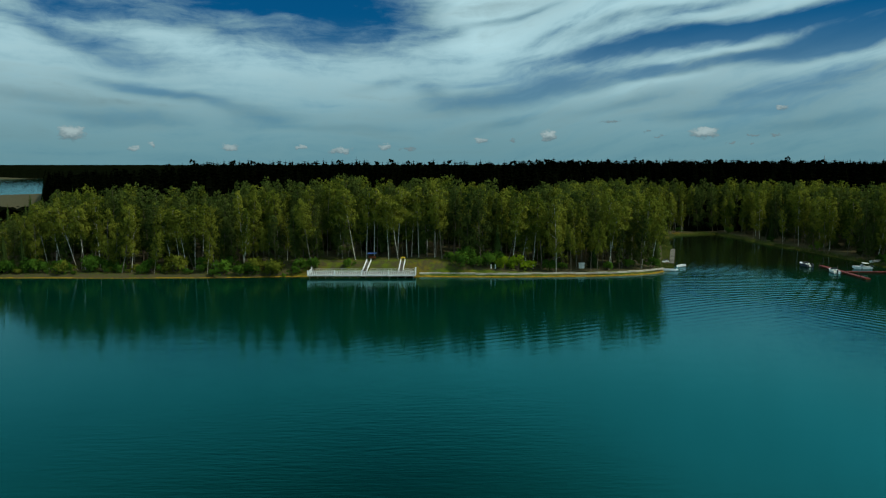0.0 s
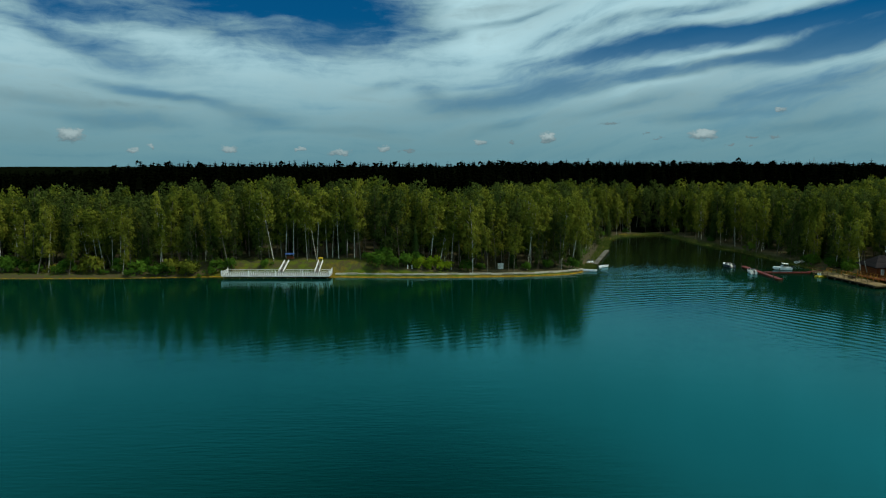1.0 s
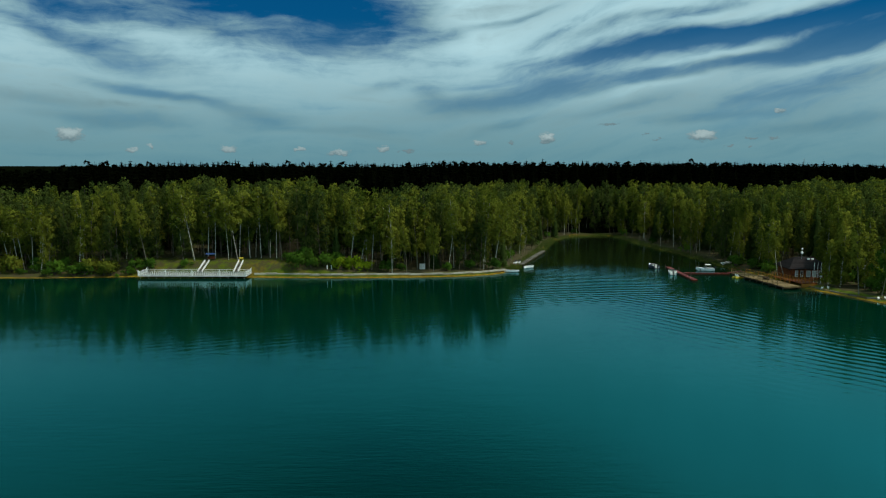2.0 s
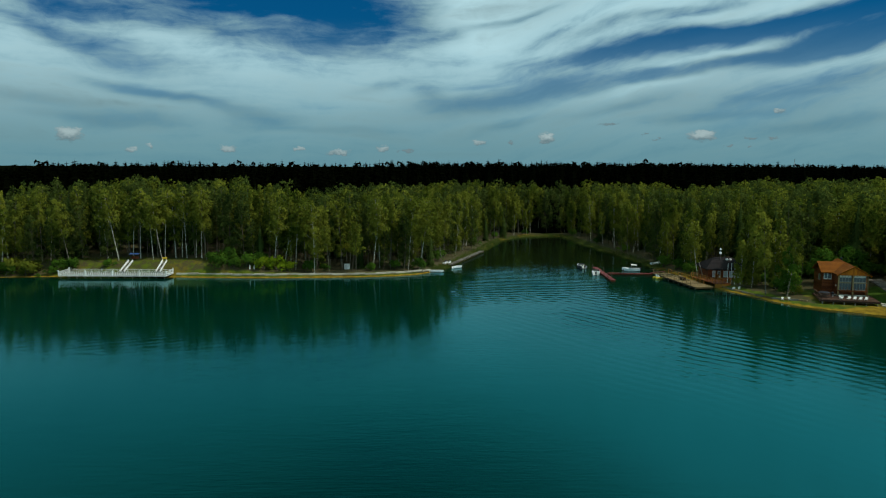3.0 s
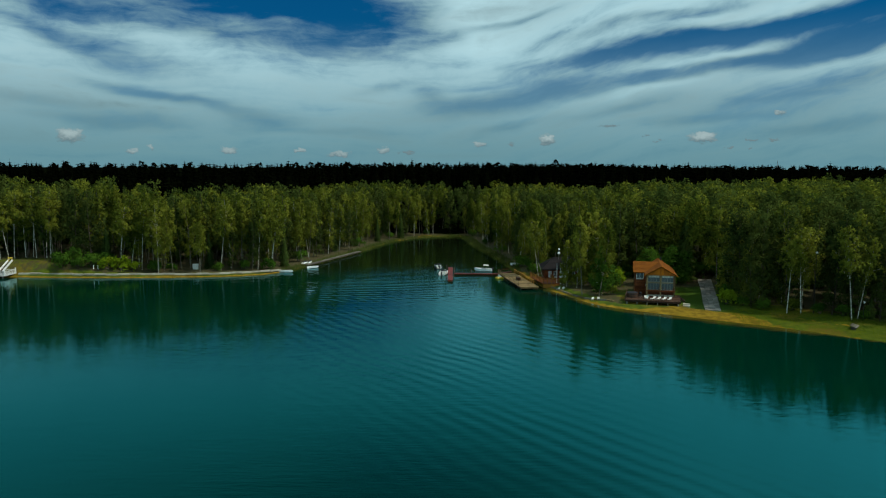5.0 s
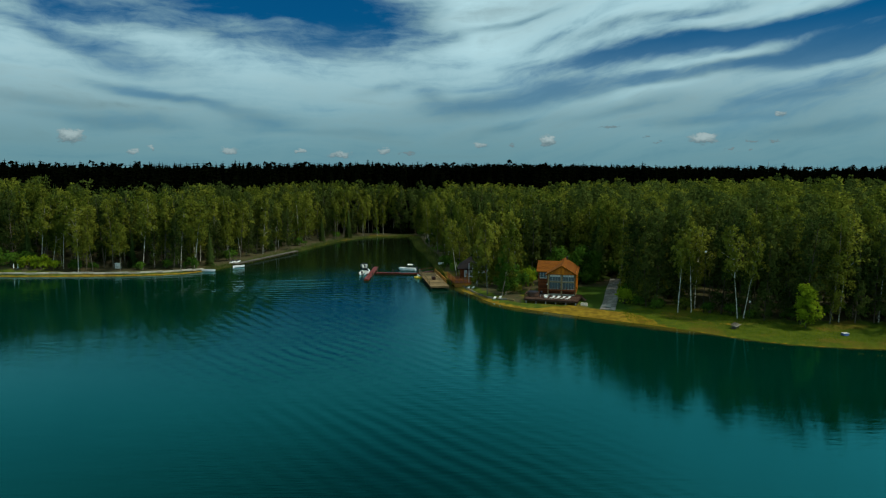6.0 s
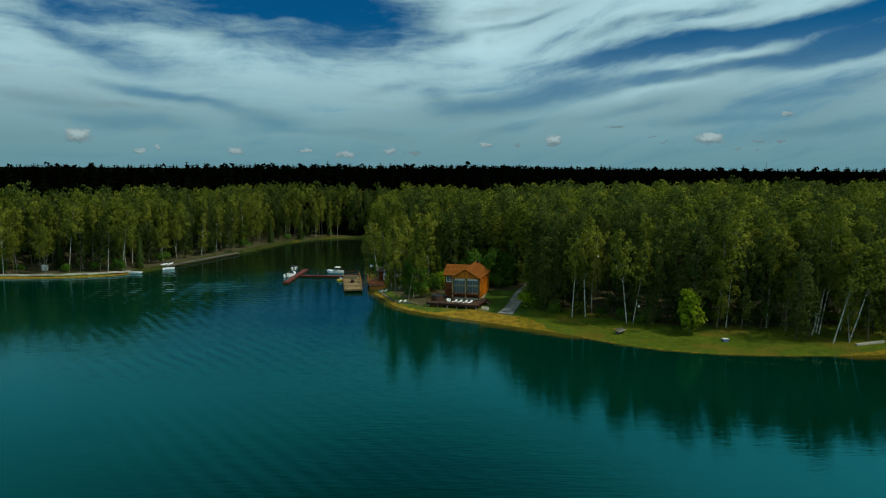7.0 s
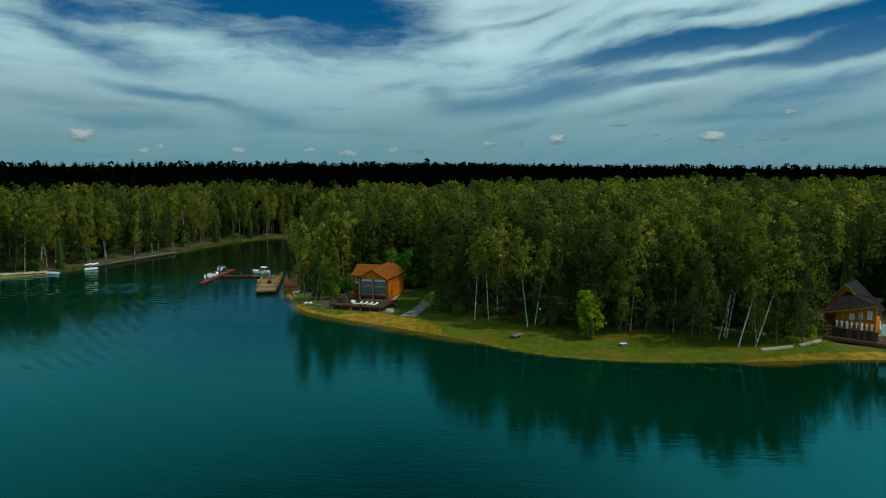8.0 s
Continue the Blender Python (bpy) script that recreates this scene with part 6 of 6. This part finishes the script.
        q = [corners[0].lerp(corners[3], f0), corners[1].lerp(corners[2], f0), corners[1].lerp(corners[2], f1), corners[0].lerp(corners[3], f1)]
        part("shingle_course", slab(bmesh.new(), [v + Vector((0, 0, 0.045)) for v in q], 0.03), M_DARKROOF, lr)
    part("verge_board", beam(bmesh.new(), (-5.6, 1.96, 4.45), (2.7, 1.96, 6.6), 0.08, 0.22), M_HONEY, h, "orange verge board")
    for cx, z0, wd, hg in ((-1.5, 3.7, 0.95, 1.2), (-0.15, 3.95, 0.85, 1.35), (1.05, 4.05, 0.95, 1.6)):
        window(h, "front_window", cx, 2.93, z0, wd, hg, "x", -1, 2, M_ORANGE, M_CURTAIN_GLASS, "orange-framed window with pale curtains")
    for px, top in ((-5.0, 4.45), (-2.2, 5.15), (0.3, 5.8), (2.5, 6.4)):
        part("porch_post", boxed(px - 0.1, 2.15, zt, px + 0.1, 2.35, top), M_HONEY, h)
    part("cloth_rail", boxed(-3.6, 2.2, 3.56, 2.4, 2.28, 3.66), M_ORANGE, h)
    # terrace
    t = thing("lodge_terrace", x, y, 0, turn, "dark red-brown terrace with a boarded parapet before the lodge", "terrace")
    board = None
    for i in range(20):
        if board is None:
            board = part("plank", boxed(-4.2, 0, zt - 0.06, 9.0, 0.19, zt), M_DARKDECK, t)
            o = board
        else:
            o = new("plank", board.data)
            o.parent = t
        o.location = (0.02 * math.sin(i * 2.2), -1.0 + i * 0.2, 0.006 * math.sin(i * 1.3))
    part("edge_beam", boxed(-4.2, -1.1, zt - 0.45, 9.0, -1.0, zt), M_DARKDECK, t)
    # its height and dark colour also stand for the shaded wall behind
    para = part("parapet", boxed(-4.0, 0.2, zt, 3.3, 0.3, zt + 1.4), M_DARKDECK, t, "boarded parapet, dark red-brown with shade in its colour")
    for k in range(18):
        part("board", boxed(-3.98 + k * 0.405, 0.16, zt + 0.02, -3.62 + k * 0.405, 0.2, zt + 1.38), M_DARKDECK, para)
    part("cap_rail", boxed(-4.05, 0.12, zt + 1.4, 3.35, 0.38, zt + 1.47), M_DARKDECK, para)
    for px in (-3.8, -1.4, 1.0, 3.4, 5.8, 8.2):
        for py in (-0.8, 2.2):
            part("pile", rod(bmesh.new(), (px, py, -1.0), (px, py, zt - 0.06), 0.12, sides=8), M_OLDWOOD, t)
    # cloths hanging from the porch beam
    for k in range(8):
        cx, cy = at(-3.0 + k * 0.72, 2.15)
        cl = thing("hanging_cloth", cx, cy, 0, turn, "white tied-back cloth hanging from the porch beam", "curtain", "porch cloths")
        m = bmesh.new()
        box(m, -0.2, -0.06, 3.1, 0.2, 0.06, 3.58, bevel=0.05)
        box(m, -0.11, -0.05, 2.55, 0.11, 0.05, 3.1, bevel=0.04)
        part("cloth", m, M_CLOTH, cl)
    for cx, cy in ((230.4, 122.9), (231.9, 121.5), (235.8, 123.2)):
        cl = thing("parasol", cx, cy, zt, 0, "closed white parasol on the terrace", "parasol", "parasols")
        part("pole", rod(bmesh.new(), (0, 0, 0), (0, 0, 2.6), 0.03), M_STEEL, cl)
        part("cloth", rod(bmesh.new(), (0, 0, 1.1), (0, 0, 2.55), 0.21, 0.06, 9), M_CLOTH, cl)
        part("foot", rod(bmesh.new(), (0, 0, 0), (0, 0, 0.12), 0.3, 0.26, 12), M_CONCRETE, cl)
    cx, cy = at(3.7, -0.3)
    sg = thing("sign_board", cx, cy, zt, turn, "blank white board on two legs", "sign")
    part("panel", boxed(0.0, -0.04, 1.2, 2.0, 0.04, 3.0, bevel=0.01), M_WHITE, sg)
    for px in (0.12, 1.88):
        part("leg", boxed(px - 0.05, 0.04, 0, px + 0.05, 0.12, 1.9), M_WOODGREY, sg)


build_east_house()


def build_low_wall():
    for a, b in (((213.9, 116.6), (219.8, 118.9)), ((221.2, 119.4), (225.6, 121.6))):
        za, zb = at_ground(*a), at_ground(*b)
        w = thing("log_edging", a[0], a[1], 0, 0, "pale squared log lying along the meadow edge", "log", "edging logs")
        part("log", beam(bmesh.new(), (0, 0, za + 0.18), (b[0] - a[0], b[1] - a[1], zb + 0.18), 0.4, 0.34), M_WOODGREY, w)


build_low_wall()


def build_bank_edging():
    """Squared timbers holding the grass bank between dock and cabin terrace."""
    e = thing("bank_edging", 0, 0, 0, 0, "old brown timber edging along the grassy bank", "edging")
    line = [(129.6, 172.0), (130.6, 167.5), (131.9, 163.0), (133.4, 158.6), (135.2, 154.4), (137.6, 151.4), (140.4, 149.2)]
    for (ax, ay), (bx, by) in zip(line, line[1:]):
        for k in range(2):
            f0, f1 = 0.5 * k + 0.01, 0.5 * k + 0.49
            p, q = (ax + (bx - ax) * f0, ay + (by - ay) * f0), (ax + (bx - ax) * f1, ay + (by - ay) * f1)
            part("timber", beam(bmesh.new(), (*p, at_ground(*p) + 0.12), (*q, at_ground(*q) + 0.12), 0.28, 0.42), M_DECK if k else M_OLDWOOD, e)


build_bank_edging()


def build_radio_mast():
    x, y = 880.0, 1680.0
    m = thing("radio_mast", x, y, 2.0, 0, "slim grey lattice mast far behind the woods", "mast")
    for a in range(3):
        c, s = 1.1 * math.cos(a * 2.094), 1.1 * math.sin(a * 2.094)
        part("leg", rod(bmesh.new(), (c, s, 0), (c * 0.4, s * 0.4, 46), 0.28, 0.2, 5), M_STEEL, m)
    for k in range(15):
        b = bmesh.new()
        for a in range(3):
            r0, r1 = 1.1 * (1 - 0.6 * k / 15), 1.1 * (1 - 0.6 * (k + 1) / 15)
            p = (r0 * math.cos(a * 2.094), r0 * math.sin(a * 2.094), k * 3.05)
            q = (r1 * math.cos((a + 1) * 2.094), r1 * math.sin((a + 1) * 2.094), (k + 1) * 3.05)
            rod(b, p, q, 0.13, sides=4)
        part("bracing", b, M_STEEL, m)


build_radio_mast()


# ---- single trees, bushes, reeds and grass ----
def bush_arrays(seed, tall, wide, sprays, size):
    rng = np.random.default_rng(seed)
    n = 9
    a = rng.uniform(0, 6.28, n)
    r = rng.uniform(0.1, 0.75, n) * wide
    c = np.stack([np.cos(a) * r, np.sin(a) * r, rng.uniform(0.35, 0.75, n) * tall], -1)
    s = np.stack([rng.uniform(0.3, 0.5, n) * wide, rng.uniform(0.3, 0.5, n) * wide, rng.uniform(0.28, 0.42, n) * tall], -1)
    cards = leaves(c, s, sprays // n, size, rng, 0.4)
    cards[:, :, 2] = np.maximum(cards[:, :, 2], 0.02)
    tv, tf = np.zeros((0, 3)), []
    for k in range(5):
        v, f = tube([(0, 0, 0), c[k] * 0.5, c[k]], [0.06, 0.04, 0.015], 4)
        tf += [tuple(j + len(tv) for j in q) for q in f]
        tv = np.vstack([tv, v])
    return (tv, tf), cards


def plant_shrubs():
    rng = np.random.default_rng(21)
    kinds = [bush_arrays(600 + i, 2.6, 2.0, 620, 0.36) for i in range(5)]
    green = [(stem_mesh("bush_stems", s, M_TRUNK), crown_mesh("bush_leaves", c, M_BUSH)) for s, c in kinds]
    olive = [(stem_mesh("bush_stems", s, M_TRUNK), crown_mesh("bush_leaves", c, M_BIRCH)) for s, c in kinds]
    fresh = [(stem_mesh("bush_stems", s, M_TRUNK), crown_mesh("bush_leaves", c, M_LIME)) for s, c in kinds]

    def bush(x, y, size, mats, label, group="shore bushes", squash=1.0):
        s, c = mats[int(rng.integers(5))]
        o = tree("bush", s, c, x, y, rng.uniform(0, 360), size, label, group, category="bush")
        o.matrix_world = o.matrix_world @ Matrix.Diagonal((1, 1, squash, 1))

    # undergrowth along the western shore
    for x in np.arange(-122, -36, 1.9):
        y = 182.0 + rng.uniform(1.2, 6.5)
        bush(x + rng.uniform(-1, 1), y, 0.4 + 1.5 * rng.uniform() ** 1.6, green if rng.uniform() < 0.75 else olive, "dense dark green bush on the western shore")
    # bright group east of the pier
    for x, y, s in ((4.5, 187.8, 1.5), (8.4, 187.6, 1.15), (11.6, 188.4, 1.4), (16.4, 187.8, 1.3), (19.8, 188.0, 1.5), (22.6, 188.8, 1.0), (14.0, 190.2, 1.5), (6.0, 190.2, 1.6)):
        bush(x, y, s, fresh if x > 15 else green, "bright green bush close to the sand")
    for x, y, s in ((28.5, 189.5, 1.2), (31.5, 191, 0.9), (-24.5, 188.6, 0.85), (-34.5, 188.2, 1.1), (-37.2, 187.4, 1.2), (44, 191.5, 0.9), (50, 194.5, 1.0), (1.5, 189.8, 1.0)):
        bush(x, y, s, green, "dark green bush at the foot of the birches")
    # cabin garden
    for x, y, s, m in ((162.3, 145.2, 1.3, fresh), (165.0, 150.4, 1.2, green), (157.4, 165.5, 1.15, green), (159.0, 168.5, 1.4, green), (164.6, 146.5, 0.7, green),
                       (165.0, 143.0, 0.75, green), (141.6, 157.0, 0.8, olive), (139.5, 160.5, 1.1, green), (142.8, 163.5, 1.4, green), (144.5, 168.0, 1.6, fresh),
                       (168.0, 140.2, 0.9, green), (172.5, 138.0, 1.0, olive)):
        bush(x, y, s, m, "rounded garden bush near the cabin", "garden bushes")
    # round the inlet and the point
    for x, y, s in ((129.0, 189.0, 1.1), (131.5, 192.0, 1.4), (128.0, 197.0, 1.2), (126.5, 204.0, 1.3), (139.5, 170.5, 1.0), (141, 166, 1.2), (140.5, 160, 1.0)):
        bush(x, y, s, green, "dark green bush by the boathouse")
    for i in range(34):
        f = i / 33
        k = int(f * (len(LINE) - 1))
        px, py = LINE[k]
        if 60 < px < 126 and py > 190:
            side = -1 if px < 105 else 1
            bush(px + side * rng.uniform(3, 5), py + rng.uniform(0, 3), rng.uniform(0.7, 1.3), green, "shaded bush on the bank of the inlet")
    # dark understorey at the back of the meadow
    for x in np.arange(176, 226, 3.1):
        y = 131.5 + rng.uniform(-1.5, 4.0) - 0.10 * (x - 176)
        bush(x, y, rng.uniform(0.55, 1.05), green, "low dark bush under the meadow birches", "meadow bushes")
    bush(224.6, 124.2, 0.8, fresh, "bright yellow-green bush beside the lodge", "meadow bushes")
    bush(222.2, 125.0, 0.9, fresh, "bright yellow-green bush beside the lodge", "meadow bushes")

    # small single trees
    s, c = birch_arrays(711, 7.6, 2600, 0.40, crown_from=0.22, girth=0.9, lean=0.01, slim=1.9)
    tree("maple", stem_mesh("maple_trunk", s, M_TRUNK), crown_mesh("maple_crown", c, M_LIME), 188.4, 122.6, 0, 1.0, "young bright green maple standing free on the meadow", "meadow trees")
    s, c = birch_arrays(712, 10.5, 3200, 0.36, crown_from=0.1, girth=0.8, lean=0.01, slim=1.6)
    tree("linden", stem_mesh("linden_trunk", s, M_BARK), crown_mesh("linden_crown", c, M_BUSH), 139.2, 155.6, 40, 1.0, "dense dark green linden near the cabin terrace", "garden trees")
    s, c = spruce_arrays(713, 6.0, 13, 0.55, 0.2)
    tree("spruce", stem_mesh("spruce_trunk", s, M_TRUNK), crown_mesh("spruce_crown", c, M_SPRUCE), 183.4, 130.5, 0, 1.0, "small young spruce at the wood's edge", "meadow trees")
    # low-branched trees screening the boathouse and the lodge
    low = [birch_arrays(740 + i, 13.0, 3000, 0.39, crown_from=0.07, lean=0.02) for i in range(3)]
    lows = [(stem_mesh("birch_trunk", s, M_BARK), crown_mesh("birch_crown", c, M_BIRCH)) for s, c in low]
    for k, (x, y, tall) in enumerate(((133.4, 167.2, 11), (135.6, 165.8, 13), (137.6, 168.8, 15), (140.2, 163.8, 13), (142.4, 166.4, 16), (139.0, 173.0, 17), (224.6, 126.2, 12), (223.0, 129.4, 15), (225.2, 133.4, 18))):
        s, c = lows[k % 3]
        tree("birch", s, c, x, y, 70 * k, tall / 13.0, "leafy low-branched birch close to the houses", "shore trees")
    for k, (x, y, tall) in enumerate(((166.5, 145.8, 12), (169.6, 146.4, 15), (173.2, 144.0, 13), (165.2, 151.5, 13))):
        s, c = lows[k % 3]
        tree("birch", s, c, x, y, 95 * k, tall / 13.0, "leafy birch beside the slab path", "garden trees")
    for x, y, tall in ((157.2, 165.4, 8.5), (160.6, 167.0, 7.0), (153.4, 167.5, 8.0)):
        s, c = birch_arrays(int(760 + x), tall, 2400, 0.38, crown_from=0.08, girth=0.8, lean=0.01, slim=1.9)
        tree("hazel", stem_mesh("hazel_trunk", s, M_TRUNK), crown_mesh("hazel_crown", c, M_BUSH), x, y, 0, 1.0, "broad bright green hazel behind the cabin", "garden trees")
    # leafy trees closing the wood behind the cabin garden
    for k in range(30):
        x, y = 142 + (k % 15) * 3.3 + rng.uniform(-1, 1), 177 + 6 * (k // 15) + rng.uniform(-1.5, 1.5)
        s, c = lows[k % 3]
        tree("birch", s, c, x, y, 50 * k, rng.uniform(12, 18) / 13.0, "leafy birch in the wood behind the cabin", "shore trees")
        bush(x + 1.5, y - 2.0, rng.uniform(0.8, 1.5), green, "dark bush at the wood's edge behind the cabin", "garden bushes")
    # birches that stand out: bare pale stems, some leaning
    clean = [birch_arrays(720 + i, 18.0, 1500, 0.46, crown_from=0.5, lean=0.012, girth=0.9) for i in range(4)]
    data = [(stem_mesh("birch_trunk", s, M_BARK), crown_mesh("birch_crown", c, M_BIRCH)) for s, c in clean]
    singles = ((-23.4, 191.5, 19, 0, -9), (-27.0, 193.0, 17, 0, -3), (-18.6, 194.0, 19, 0, 1), (-20.8, 194.5, 18, 0, 3), (-14.6, 192.5, 17, 0, -2), (-12.4, 195.0, 19, 0, 5),
               (-9.8, 196.0, 18, 0, -2), (-8.6, 197.5, 17, 0, 3), (-6.6, 195.5, 19, 0, -1), (-4.4, 196.5, 18, 0, 2), (-2.2, 194.5, 19, 0, 1), (-12.0, 192.0, 16, 0, -7),
               (-71.0, 189.0, 16, 0, -12), (-69.4, 189.6, 17, 0, -5), (-67.6, 189.2, 16, 0, -7), (-65.6, 189.4, 17, 0, 3), (-63.8, 189.8, 17, 0, 5),
               (-97.0, 190.0, 18, 0, -14), (-101.0, 190.5, 17, 0, -9), (-105.0, 191.0, 18, 0, -11), (-95.0, 190.2, 17, 0, -3),
               (18.4, 190.5, 17, 0, 7), (20.8, 191.4, 16, 0, 10), (24.0, 190.8, 18, 0, 3), (44.5, 192.5, 18, 0, 8), (54.0, 194.5, 19, 0, 4), (57.0, 196.5, 18, 0, 9),
               (196.3, 126.6, 19, 0, 3), (179.4, 129.6, 17, 0, -7), (180.6, 129.9, 15, 0, 9), (203.4, 126.4, 18, 0, 2), (214.0, 118.9, 18, 0, 15), (211.0, 118.2, 17, 0, 13),
               (209.6, 122.6, 18, 0, 12), (210.9, 122.8, 16, 0, 8), (129.0, 183.0, 15, 0, -8), (170.5, 136.0, 16, 0, 3), (173.0, 135.6, 17, 0, -3))
    for x, y, tall, rx, ry in singles:
        s, c = data[int(rng.integers(4))]
        tree("birch", s, c, x, y, 0, tall / 18.0, "birch with a bare pale stem and high crown at the shore", "shore trees", (rx, ry))


plant_shrubs()


def blades(points, tall, wide, rng):
    """Upright three-cornered blades at the points."""
    n = len(points)
    a = rng.uniform(0, math.pi, n)
    w = np.stack([np.cos(a), np.sin(a), np.zeros(n)], -1) * (wide * rng.uniform(0.6, 1.4, n))[:, None]
    tip = points + np.stack([rng.normal(0, 0.25, n) * tall, rng.normal(0, 0.25, n) * tall, tall * rng.uniform(0.6, 1.3, n)], -1)
    return np.stack([points - w, points + w, tip], 1)


def turf(name, cards, mat):
    """Blades lit as one soft sheet, the way a close sward is."""
    data = bpy.data.meshes.new(name)
    own = np.cross(cards[:, 1] - cards[:, 0], cards[:, 2] - cards[:, 0])
    back = own[:, 1] > 0
    cards[back] = cards[back][:, [1, 0, 2]]
    own[back] *= -1
    nrm = own / (np.linalg.norm(own, axis=1)[:, None] + 1e-9) * 0.35 + (0, 0, 1)
    nrm /= np.linalg.norm(nrm, axis=1)[:, None]
    fill(data, cards.reshape(-1, 3), np.arange(len(cards) * 3).reshape(-1, 3))
    data.normals_split_custom_set_from_vertices(np.repeat(nrm, 3, 0).tolist())
    data.materials.append(mat)
    return data


def plant_grass():
    rng = np.random.default_rng(33)

    def on(x0, x1, y0, y1, count, lo, hi):
        x, y = rng.uniform(x0, x1, count), rng.uniform(y0, y1, count)
        d = inland(x, y)
        k = (d > lo) & (d < hi)
        for a, b, c, e in ((141, 146, 155, 172), (226, 118, 250, 145)):
            k &= ~((x > a) & (x < c) & (y > b) & (y < e))
        return np.stack([x[k], y[k], height(x[k], y[k], d[k]) - 0.03], -1)

    pts = np.vstack([on(160, 226, 108, 140, 60000, 0.0, 13.0), on(-48, 12, 183, 200, 12000, 2.6, 12.0), on(-125, -34, 181, 192, 9000, 0.8, 6.0)])
    data = turf("grass", blades(pts, 0.20, 0.05, rng), M_GRASS)
    tagged(new("grass", data), "uneven olive-green meadow grass", "grass", kind="stuff")
    reed = np.vstack([on(56, 126, 196, 306, 60000, -1.6, 2.2)])
    weed = on(158, 212, 102, 132, 40000, -5.5, -0.1)
    clump = np.sin(weed[:, 0] * 0.5 + np.sin(weed[:, 1] * 0.7) * 2) + np.sin(weed[:, 1] * 1.3 + 0.4 * weed[:, 0]) + 0.8 * np.sin(weed[:, 0] * 1.9 - weed[:, 1])
    weed = weed[(clump > rng.uniform(0.2, 2.6, len(weed))) & (rng.uniform(size=len(weed)) < 0.45)]
    weed[:, 2] = -0.02
    data = turf("water_weed", blades(weed, 0.08, 0.12, rng), M_REED)
    tagged(new("water_weed", data), "green floating weed off the meadow", "weed", kind="stuff")
    data = turf("reeds", blades(reed, 0.9, 0.08, rng), M_REED)
    tagged(new("reeds", data), "pale olive reeds in the shallow margin", "reeds", kind="stuff")


M_GRASS = leaf_material("meadow grass", (0.024, 0.054, 0.002), (0.100, 0.125, 0.007), 0.2, patch=0.13)
M_REED = leaf_material("reeds", (0.025, 0.042, 0.008), (0.075, 0.092, 0.02), 0.2, patch=0.1)
plant_grass()
